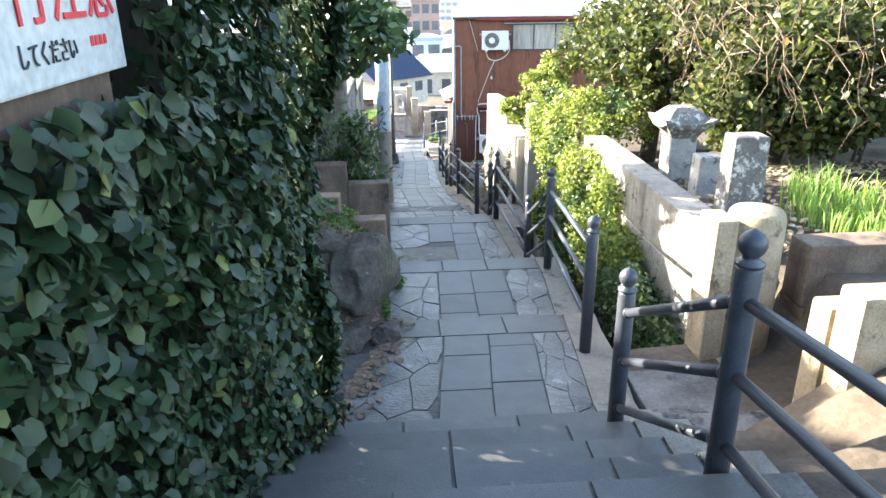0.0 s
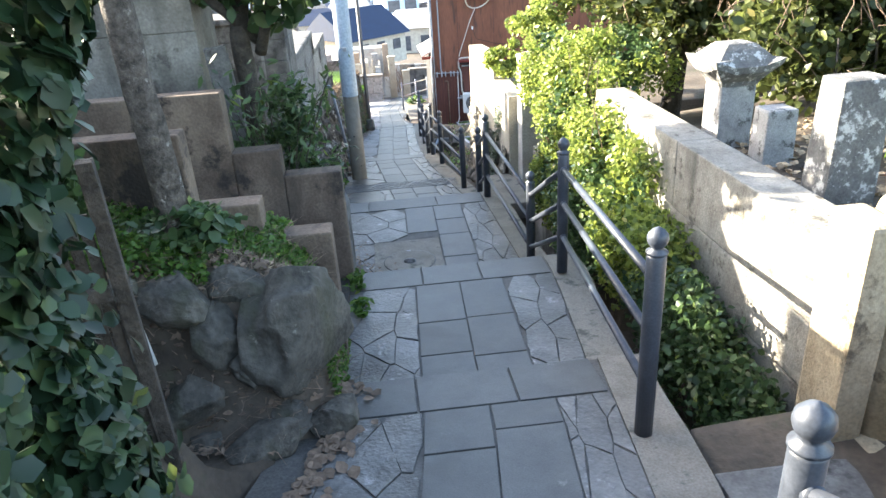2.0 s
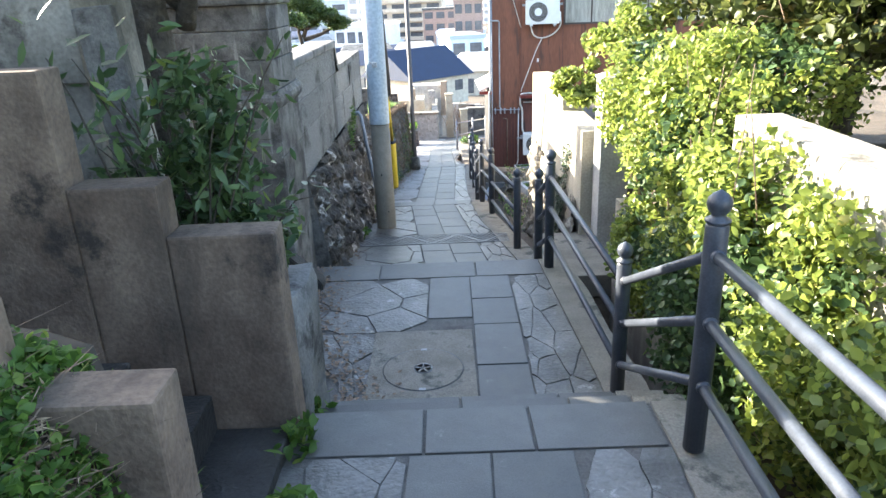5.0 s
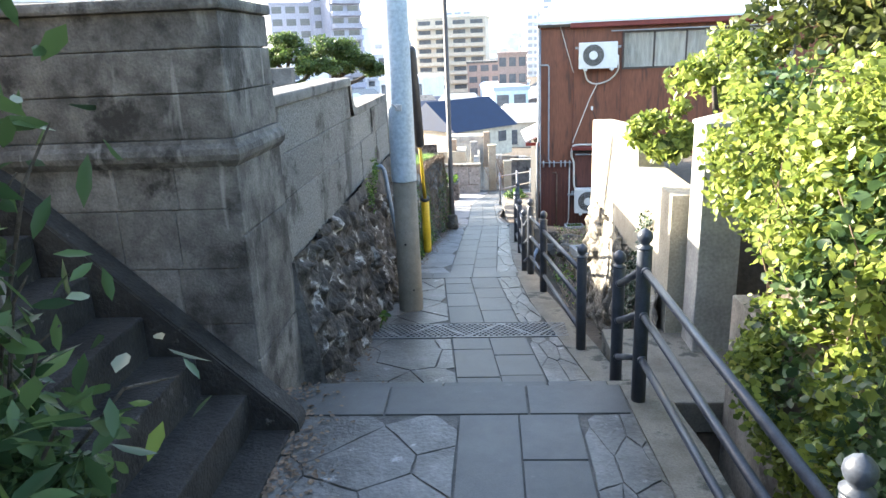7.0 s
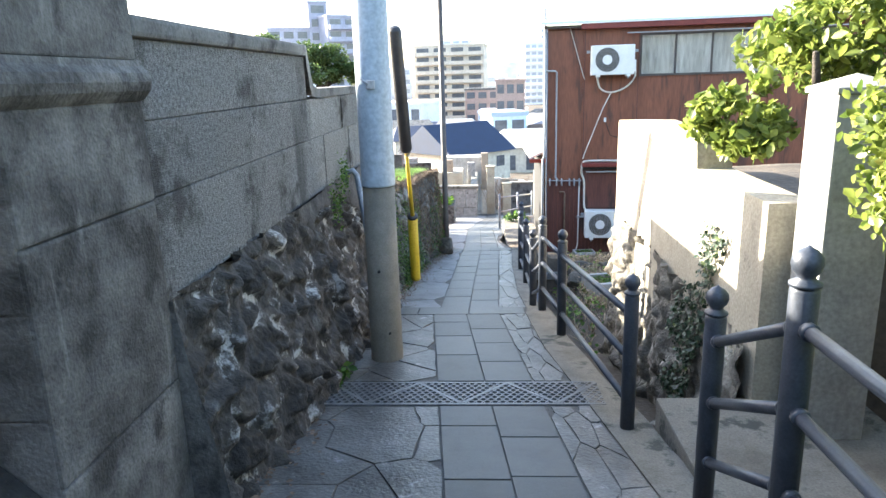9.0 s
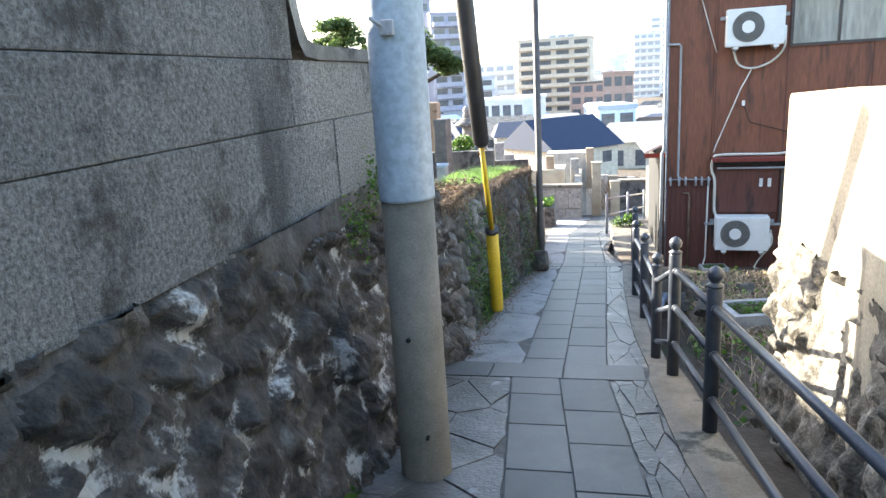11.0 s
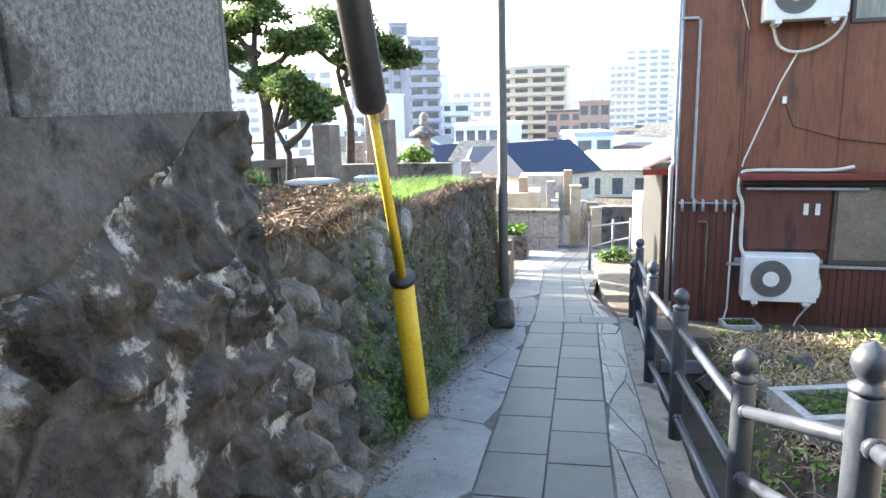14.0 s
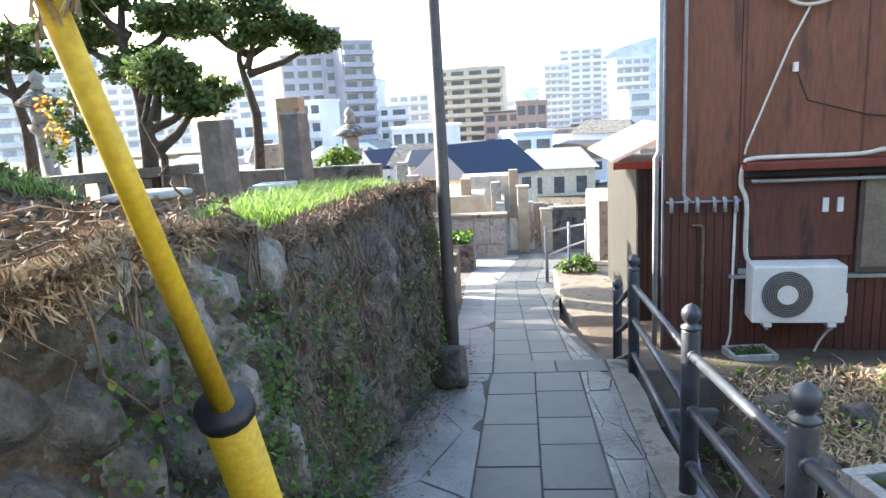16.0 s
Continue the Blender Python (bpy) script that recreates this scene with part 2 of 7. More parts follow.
M_BLUEPIPE = mat("blue_grey_pipe", (0.15, 0.18, 0.23), (0.24, 0.28, 0.34), 8, 0.5, 0.1, 50, spots=((0.40, 0.42, 0.44), 9, 0.38))
M_TAPE = mat("cream_pipe_wrap", (0.52, 0.49, 0.42), (0.66, 0.63, 0.56), 9, 0.6, 0.1, 60)
M_ROOFPALE = mat("pale_metal_roof", (0.62, 0.67, 0.72), (0.72, 0.76, 0.80), 2, 0.35, 0.03, 30)
M_GRATE = mat("galvanised_grate", (0.12, 0.123, 0.126), (0.20, 0.203, 0.207), 8, 0.5, 0.05, 80, metal=0.3)
# Near-black: bolts and cable, but also painted shade in cores, gaps and lean-to.
M_DARK = mat("near_black_parts_and_shade", (0.012, 0.012, 0.012), (0.03, 0.03, 0.03), 4, 0.9, 0.1, 30)
M_IRON = mat("cast_iron_cover", (0.13, 0.135, 0.14), (0.19, 0.195, 0.20), 8, 0.6, 0.2, 90)
M_RUST = mat("rusty_iron", (0.07, 0.035, 0.022), (0.15, 0.075, 0.045), 9, 0.85, 0.3, 50)
M_FROST = mat("dusty_frosted_glass", (0.13, 0.11, 0.085), (0.22, 0.19, 0.15), 2, 0.3, 0.02, 30)
M_CURTAIN = mat("pale_curtain", (0.42, 0.40, 0.35), (0.62, 0.60, 0.54), 9, 0.9, 0.1, 30, streak=True)
M_RED_INK = mat("red_lettering", (0.60, 0.03, 0.04), (0.68, 0.05, 0.06), 9, 0.5, 0, 60)
M_BLACK_INK = mat("black_lettering", (0.02, 0.03, 0.04), (0.03, 0.04, 0.05), 9, 0.5, 0, 60)
M_SIGN = mat("white_sign_board", (0.46, 0.48, 0.48), (0.56, 0.57, 0.56), 4, 0.4, 0.03, 40, spots=((0.36, 0.37, 0.33), 5, 0.36))
M_WOODOLD = mat("old_wood", (0.07, 0.045, 0.03), (0.15, 0.10, 0.07), 7, 0.9, 0.4, 50)
M_GROUND = mat("earth_ground", (0.04, 0.031, 0.022), (0.115, 0.09, 0.065), 1.5, 0.97, 0.9, 25, spots=((0.05, 0.06, 0.028), 0.9, 0.42))
M_CITYGREY = mat("town_ground", (0.30, 0.30, 0.30), (0.42, 0.42, 0.41), 0.1, 0.95, 0.0, 2)
L_IVY = leaf_mat("ivy_leaf", (0.008, 0.021, 0.010), (0.030, 0.062, 0.026), (0.12, 0.15, 0.04), 0.48, 0.12, 0.42)
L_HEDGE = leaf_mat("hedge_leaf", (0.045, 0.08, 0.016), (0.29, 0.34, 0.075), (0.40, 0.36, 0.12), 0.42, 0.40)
L_TREE = leaf_mat("tree_leaf", (0.02, 0.033, 0.010), (0.105, 0.125, 0.034), (0.28, 0.22, 0.09), 0.45, 0.30)
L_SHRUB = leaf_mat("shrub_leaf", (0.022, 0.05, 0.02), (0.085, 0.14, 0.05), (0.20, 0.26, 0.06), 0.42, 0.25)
L_WEED = leaf_mat("weed_leaf", (0.03, 0.075, 0.013), (0.11, 0.20, 0.036), (0.28, 0.32, 0.08), 0.5, 0.4)
L_GRASS = leaf_mat("grass_blade", (0.09, 0.17, 0.035), (0.26, 0.40, 0.09), (0.35, 0.38, 0.12), 0.5, 0.4)
L_PINE = leaf_mat("pine_needles", (0.030, 0.06, 0.018), (0.10, 0.15, 0.04), (0.15, 0.18, 0.06), 0.5, 0.3)
L_AUTUMN = leaf_mat("autumn_leaf", (0.25, 0.16, 0.04), (0.45, 0.32, 0.07), (0.55, 0.08, 0.05), 0.5, 0.4)
M_GLASS = bpy.data.materials.new("window_glass")
M_GLASS.use_nodes = True
_g = M_GLASS.node_tree.nodes["Principled BSDF"]
_g.inputs["Base Color"].default_value, _g.inputs["Roughness"].default_value = (1.0, 1.0, 1.0, 1), 0.03
_g.inputs["Transmission Weight"].default_value = 1.0
# Distance haze is painted into the far windows as a paler colour.
M_PANEFAR = mat("haze_tinted_window", (0.26, 0.29, 0.33), (0.36, 0.39, 0.43), 0.5, 0.3, 0.0, 3)
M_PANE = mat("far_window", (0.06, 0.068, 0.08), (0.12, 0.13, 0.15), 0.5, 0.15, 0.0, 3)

# ---- mesh helpers ----


def mesh_ob(name, verts, faces, material, parent=None, smooth=False):
    me = bpy.data.meshes.new(name)
    me.from_pydata(verts, [], faces)
    me.materials.append(material)
    if smooth:
        me.polygons.foreach_set("use_smooth", [True] * len(me.polygons))
    me.update()
    ob = new(name, me)
    if parent:
        ob.parent = parent
    return ob


def part(name, bm, material, parent=None, label="", smooth=False):
    me = bpy.data.meshes.new(name)
    bm.normal_update()
    bm.to_mesh(me)
    bm.free()
    me.materials.append(material)
    if smooth:
        me.polygons.foreach_set("use_smooth", [True] * len(me.polygons))
    ob = new(name, me)
    if parent:
        ob.parent = parent
    return tagged(ob, label)


def thing(name, label, category, at=(0, 0, 0), group="", kind=""):
    ob = new(name)
    ob.empty_display_size = 0.1
    ob.location = at
    return tagged(ob, label, category, group, kind)


def add_box(bm, x0, x1, y0, y1, z0, z1, bevel=0.0, m=None):
    vs = [bm.verts.new((x, y, z)) for z in (z0, z1) for y in (y0, y1) for x in (x0, x1)]
    fs = [bm.faces.new([vs[i] for i in f]) for f in ((0, 2, 3, 1), (4, 5, 7, 6), (0, 1, 5, 4), (2, 6, 7, 3), (0, 4, 6, 2), (1, 3, 7, 5))]
    if m is not None:
        for v in vs:
            v.co = m @ v.co
    if bevel:
        es = {e for f in fs for e in f.edges}
        bmesh.ops.bevel(bm, geom=list(es), offset=bevel, segments=2, profile=0.6, affect="EDGES")
    return vs


def box(name, x0, x1, y0, y1, z0, z1, material, parent=None, bevel=0.004, label="", m=None):
    bm = bmesh.new()
    add_box(bm, x0, x1, y0, y1, z0, z1, bevel, m)
    return part(name, bm, material, parent, label)


def ring(bm, c, u, v, r, n=12):
    return [bm.verts.new(c + r * (math.cos(2 * math.pi * k / n) * u + math.sin(2 * math.pi * k / n) * v)) for k in range(n)]


def add_tube(bm, pts, radii, n=10, caps=True):
    pts = [Vector(p) for p in pts]
    rs = radii if hasattr(radii, "__len__") else [radii] * len(pts)
    prev = None
    u = None
    for i, p in enumerate(pts):
        d = (pts[min(i + 1, len(pts) - 1)] - pts[max(i - 1, 0)]).normalized()
        if u is None:
            u = d.orthogonal().normalized()
        else:
            u = (u - d * u.dot(d)).normalized()
        v = d.cross(u)
        rg = ring(bm, p, u, v, rs[i], n)
        if prev:
            for k in range(n):
                bm.faces.new((prev[k], prev[(k + 1) % n], rg[(k + 1) % n], rg[k]))
        elif caps:
            bm.faces.new(rg[::-1])
        prev = rg
    if caps:
        bm.faces.new(prev)


def tube(name, pts, radii, material, parent=None, n=10, label=""):
    bm = bmesh.new()
    add_tube(bm, pts, radii, n)
    return part(name, bm, material, parent, label, smooth=True)


def lathe(name, prof, material, parent=None, n=16, at=(0, 0, 0), label=""):
    """Turned shape from (radius, height) rows."""
    bm = bmesh.new()
    add_tube(bm, [(at[0], at[1], at[2] + z) for r, z in prof], [max(r, 0.0008) for r, z in prof], n)
    return part(name, bm, material, parent, label, smooth=True)


def clip_poly(poly, nx, ny, d):
    """The part of a polygon with nx*x + ny*y <= d."""
    out = []
    for i, p in enumerate(poly):
        q = poly[(i + 1) % len(poly)]
        a, b = nx * p[0] + ny * p[1] - d, nx * q[0] + ny * q[1] - d
        if a <= 0:
            out.append(p)
        if a * b < 0:
            t = a / (a - b)
            out.append((p[0] + t * (q[0] - p[0]), p[1] + t * (q[1] - p[1])))
    return out


def cells(u0, u1, v0, v1, su, sv, gap, rng, jitter=0.42, skip=0.0):
    """Irregular stones: Voronoi cells of a jittered grid, shrunk by the joint."""
    nu, nv = max(1, round((u1 - u0) / su)), max(1, round((v1 - v0) / sv))
    du, dv = (u1 - u0) / nu, (v1 - v0) / nv
    seeds = []
    for j in range(-1, nv + 1):
        for i in range(-1, nu + 1):
            seeds.append((u0 + (i + 0.5 + (0.5 if j % 2 else 0) * 0.6 + rng.uniform(-jitter, jitter)) * du, v0 + (j + 0.5 + rng.uniform(-jitter, jitter)) * dv))
    out = []
    for a in seeds:
        poly = [(u0, v0), (u1, v0), (u1, v1), (u0, v1)]
        for b in seeds:
            if b is a or abs(a[0] - b[0]) > 3 * du or abs(a[1] - b[1]) > 3 * dv:
                continue
            nx, ny = b[0] - a[0], b[1] - a[1]
            ln = math.hypot(nx, ny)
            nx, ny = nx / ln, ny / ln
            poly = clip_poly(poly, nx, ny, nx * (a[0] + b[0]) / 2 + ny * (a[1] + b[1]) / 2 - gap / 2)
            if len(poly) < 3:
                break
        if len(poly) >= 3:
            area = abs(sum(p[0] * q[1] - q[0] * p[1] for p, q in zip(poly, poly[1:] + poly[:1]))) / 2
            if area > 0.12 * du * dv and rng.random() >= skip:
                out.append(poly)
    return out


def stone_mesh(poly, depth, place, rng, inset=0.012, swell=0.0):
    """Verts and faces of one stone standing 'depth' proud: place(u, v, w) lays it into the world."""
    cx, cy = sum(p[0] for p in poly) / len(poly), sum(p[1] for p in poly) / len(poly)
    size = max(math.hypot(p[0] - cx, p[1] - cy) for p in poly)
    k = max(0.3, 1 - inset / max(size, 0.02))
    n = len(poly)
    lo = [place(p[0], p[1], -0.02) for p in poly]
    mid = [place(cx + (p[0] - cx) * (0.5 + k / 2), cy + (p[1] - cy) * (0.5 + k / 2), depth * 0.75) for p in poly]
    hi = [place(cx + (p[0] - cx) * k, cy + (p[1] - cy) * k, depth) for p in poly]
    vs = lo + mid + hi
    fs = []
    for a in (0, n):
        fs += [(a + i, a + (i + 1) % n, a + n + (i + 1) % n, a + n + i) for i in range(n)]
    if swell:
        vs.append(place(cx, cy, depth + swell))
        fs += [(2 * n + i, 2 * n + (i + 1) % n, 3 * n) for i in range(n)]
    else:
        fs.append(tuple(range(2 * n, 3 * n)))
    return vs, fs


def leaves(name, centres, size, material, parent=None, rng=None, up=0.35, long=1.5, outward=None, droop=0.2):
    """Many small folded leaves at the given places as one mesh; outward: array of facing directions."""
    r = rng or np.random.default_rng(1)
    c = np.asarray(centres, float)
    n = len(c)
    nrm = r.normal(size=(n, 3))
    nrm[:, 2] += up * 2
    if outward is not None:
        nrm = nrm * 0.55 + np.asarray(outward) * 1.1
    nrm /= np.linalg.norm(nrm, axis=1, keepdims=True)
    t = r.normal(size=(n, 3))
    t[:, 2] -= droop * 2
    t -= nrm * (t * nrm).sum(1, keepdims=True)
    t /= np.linalg.norm(t, axis=1, keepdims=True)
    s = np.cross(nrm, t)
    sz = (size * r.uniform(0.6, 1.25, n))[:, None]
    w, l = sz * 0.5, sz * long * 0.5
    fold = nrm * sz * 0.12
    pts = np.stack([c - t * l, c - t * l * 0.25 + s * w + fold, c + t * l * 0.45 + s * w * 0.8 + fold, c + t * l, c + t * l * 0.45 - s * w * 0.8 + fold, c - t * l * 0.25 - s * w + fold], 1)
    verts = pts.reshape(-1, 3)
    base = np.arange(n) * 6
    quads = np.concatenate([np.stack([base, base + 1, base + 2, base + 3], 1), np.stack([base, base + 3, base + 4, base + 5], 1)])
    me = bpy.data.meshes.new(name)
    me.vertices.add(len(verts))
    me.vertices.foreach_set("co", verts.ravel())
    me.loops.add(quads.size)
    me.loops.foreach_set("vertex_index", quads.ravel().astype(np.int32))
    me.polygons.add(len(quads))
    me.polygons.foreach_set("loop_start", (np.arange(len(quads)) * 4).astype(np.int32))
    me.polygons.foreach_set("loop_total", np.full(len(quads), 4, np.int32))
    me.materials.append(material)
    me.update(calc_edges=True)
    me.validate()
    ob = new(name, me)
    if parent:
        ob.parent = parent
    return ob


def blades(name, centres, height, material, parent=None, rng=None, spread=0.35, width=0.012):
    """Upright grass or straw blades as one mesh."""
    r = rng or np.random.default_rng(2)
    c = np.asarray(centres, float)
    n = len(c)
    h = height * r.uniform(0.5, 1.2, n)
    a = r.uniform(0, 2 * np.pi, n)
    lean = np.stack([np.cos(a), np.sin(a), np.zeros(n)], 1) * (h * spread * r.uniform(0.3, 1.6, n))[:, None]
    s = np.stack([-np.sin(a), np.cos(a), np.zeros(n)], 1) * width * 0.5
    z = np.zeros((n, 3))
    z[:, 2] = h
    m1 = c + lean * 0.35 + z * 0.6
    tip = c + lean + z * r.uniform(0.75, 1.0, n)[:, None]
    verts = np.stack([c - s, c + s, m1 + s * 0.8, m1 - s * 0.8, tip], 1).reshape(-1, 3)
    b = np.arange(n) * 5
    faces = [(i, i + 1, i + 2, i + 3) for i in b] + [(i + 3, i + 2, i + 4) for i in b]
    return mesh_ob(name, verts.tolist(), faces, material, parent)


def blob_points(rng, n, centre, radii, lumps=9, lump=0.38, shell=0.55):
    """Places of leaves in an uneven crown made of lumps, mostly near the lumps' skins, with outward directions."""
    c, rd = np.array(centre), np.array(radii)
    d = rng.normal(size=(lumps, 3))
    d /= np.linalg.norm(d, axis=1, keepdims=True)
    lc = d * rng.uniform(0.35, 0.8, (lumps, 1))
    k = rng.integers(0, lumps, n)
    v = rng.normal(size=(n, 3))
    v /= np.linalg.norm(v, axis=1, keepdims=True)
    p = lc[k] + v * (lump * rng.uniform(shell, 1.08, (n, 1)))
    return c + p * rd, v


def waves(rng, n, f0, f1):
    """A smooth pseudo-noise of two coordinates, about -1 to 1."""
    k = rng.uniform(f0, f1, n)
    a = rng.uniform(0, 2 * np.pi, n)
    p = rng.uniform(0, 2 * np.pi, n)
    w = 1 / np.sqrt(n) * 1.4
    return lambda u, v: w * sum(np.sin(k[i] * (np.cos(a[i]) * u + np.sin(a[i]) * v) + p[i]) for i in range(n))


def stonework(parent, u0, u1, v0, v1, res, su, sv, seed, depth, width, gap, lay, stone_m, joint_m, warp=0.05, rough=0.012, squash=1.0, band=None, band_m=None):
    """Rubble masonry as relief: every stone is a part of its own, the joints lie back between them. lay(u, v, w) gives the place."""
    g = np.random.default_rng(seed)
    nu, nv = int((u1 - u0) / res), int((v1 - v0) / res)
    U, V = np.meshgrid(np.linspace(u0, u1, nu + 1), np.linspace(v0, v1, nv + 1))
    w1, w2, w3, w4, w5 = waves(g, 9, 4, 13), waves(g, 9, 4, 13), waves(g, 12, 14, 45), waves(g, 12, 50, 120), waves(g, 8, 2, 6)
    A, B = U + warp * w1(U, V), V + warp * w2(U, V)
    A, B = A + 0.004 * w3(U, V), B + 0.004 * w3(V + 3, U)
    cu, cv = max(1, round((u1 - u0) / su)), max(1, round((v1 - v0) / sv))
    S = np.array([((i + 0.5 + 0.35 * (j % 2) + g.uniform(-0.46, 0.46)) * (u1 - u0) / cu + u0, (j + 0.5 + g.uniform(-0.42, 0.42)) * (v1 - v0) / cv + v0) for j in range(-1, cv + 1) for i in range(-1, cu + 1)])
    S = S[g.random(len(S)) > 0.14]
    P = np.stack([A.ravel(), B.ravel()], 1)
    F1 = np.empty(len(P))
    F2 = np.empty(len(P))
    I1 = np.empty(len(P), int)
    for a in range(0, len(P), 4000):
        d = np.hypot(P[a:a + 4000, None, 0] - S[None, :, 0], (P[a:a + 4000, None, 1] - S[None, :, 1]) * squash)
        o = np.argpartition(d, 1, axis=1)[:, :2]
        dd = np.take_along_axis(d, o, 1)
        sw = dd[:, 0] > dd[:, 1]
        F1[a:a + 4000] = dd.min(1)
        F2[a:a + 4000] = dd.max(1)
        I1[a:a + 4000] = np.where(sw, o[:, 1], o[:, 0])
    e = F2 - F1
    t = np.clip((e - gap) / width, 0, 1)
    if band is not None:
        cover = np.clip((P[:, 1] - np.interp(P[:, 0], *band) - 0.07 * w5(U * 2, V).ravel()) / 0.05, 0, 1)
        t = np.where(cover > 0.5, 0, t)
    prof = t * t * (3 - 2 * t)
    dep = g.uniform(*depth, len(S))[I1]
    tl = g.normal(0, 0.16, (len(S), 2))[I1]
    tilt = (tl * (P - S[I1])).sum(1)
    n3, n4, n5 = w3(U, V).ravel(), w4(U, V).ravel(), w5(U, V).ravel()
    h = prof * (dep + tilt) + rough * (0.72 * n3 + 0.28 * n4) * (0.4 + prof) + 0.02 * n5
    if band is not None:
        h = h * (1 - cover) + cover * (0.045 + 0.006 * n3 + 0.01 * n5)
    W = h.reshape(U.shape)
    pts = np.array([lay(a, b, c) for a, b, c in zip(U.ravel(), V.ravel(), W.ravel())])
    idx = np.arange(len(P)).reshape(U.shape)
    q = np.stack([idx[:-1, :-1], idx[:-1, 1:], idx[1:, 1:], idx[1:, :-1]], -1).reshape(-1, 4)
    solid = (t[q] > 0).sum(1) >= 3
    owner = I1[q[:, 0]]
    groups = {}
    for k in np.nonzero(solid)[0]:
        groups.setdefault(int(owner[k]), []).append(k)
    loose = list(np.nonzero(~solid)[0])
    for s in sorted(groups):
        if len(groups[s]) < 6:
            loose += groups[s]
            continue
        f = q[groups[s]]
        u, inv = np.unique(f, return_inverse=True)
        mesh_ob("stone", pts[u].tolist(), inv.reshape(-1, 4).tolist(), stone_m, parent, True)
    if band is not None:
        top = [k for k in loose if cover[q[k, 0]] > 0.5]
        loose = [k for k in loose if cover[q[k, 0]] <= 0.5]
        f = q[top]
        u, inv = np.unique(f, return_inverse=True)
        mesh_ob("cement_band", pts[u].tolist(), inv.reshape(-1, 4).tolist(), band_m, parent, True)
    f = q[loose]
    u, inv = np.unique(f, return_inverse=True)
    tagged(mesh_ob("pointing", pts[u].tolist(), inv.reshape(-1, 4).tolist(), joint_m, parent, True), kind="stuff")

# ---- plan of the path ----
LEVELS = [(-8, 1.95, 0.55, 0.33), (1.95, 2.26, 0.17, 0.17), (2.26, 2.58, 0.01, 0.01), (2.58, 2.92, -0.15, -0.15), (2.92, 3.24, -0.31, -0.31), (3.24, 4.99, -0.47, -0.61), (4.99, 6.85, -0.79, -0.87), (6.85, 7.15, -1.03, -1.03), (7.15, 7.45, -1.20, -1.20), (7.45, 9.84, -1.36, -1.37), (9.84, 10.2, -1.53, -1.53), (10.2, 14.56, -1.70, -2.215), (14.56, 19.97, -2.36, -2.95), (19.97, 34.0, -3.03, -5.09)]


def lerp(y, rows):
    if y <= rows[0][0]:
        return rows[0][1]
    for (a, p), (b, q) in zip(rows, rows[1:]):
        if y <= b:
            return p + (q - p) * (y - a) / (b - a)
    return rows[-1][1]


def floor_z(y):
    for a, b, p, q in LEVELS:
        if y <= b:
            return p + (q - p) * (y - a) / (b - a)
    return lerp(y, [(34, -5.09), (50, -8.0)])


def mid_x(y):
    return lerp(y, [(1.9, 0.6), (3.4, 0.61), (4.5, 0.73), (6.5, 0.80), (9.5, 0.83), (10.4, 0.78), (11.6, 0.68), (14.3, 0.45), (16.5, 0.50), (18, 0.54), (20, 0.60), (22.5, 0.58), (26, 0.56), (34, 1.3)])


def left_x(y):
    return lerp(y, [(1.9, -0.5), (3.3, -0.36), (3.8, -0.25), (4.45, -0.04), (4.7, 0.0), (7.85, 0.0), (8.1, -0.18), (9.0, -0.40), (9.6, -0.50), (10.4, -0.60), (14.5, -0.55), (16.3, -0.42), (18, -0.30), (19.5, -0.08), (22.5, -0.15), (26, -0.25), (34, -0.3)])


def right_x(y):
    return lerp(y, [(1.9, 1.38), (3.5, 1.38), (4.4, 1.48), (6.4, 1.68), (7.8, 1.70), (9.5, 1.62), (10.5, 1.58), (11.7, 1.44), (13, 1.28), (14, 1.22), (16, 1.12), (18, 1.14), (20, 1.22), (21, 1.1), (22.4, 0.98), (24, 1.1), (26, 1.6), (28, 2.4), (34, 3.2)])


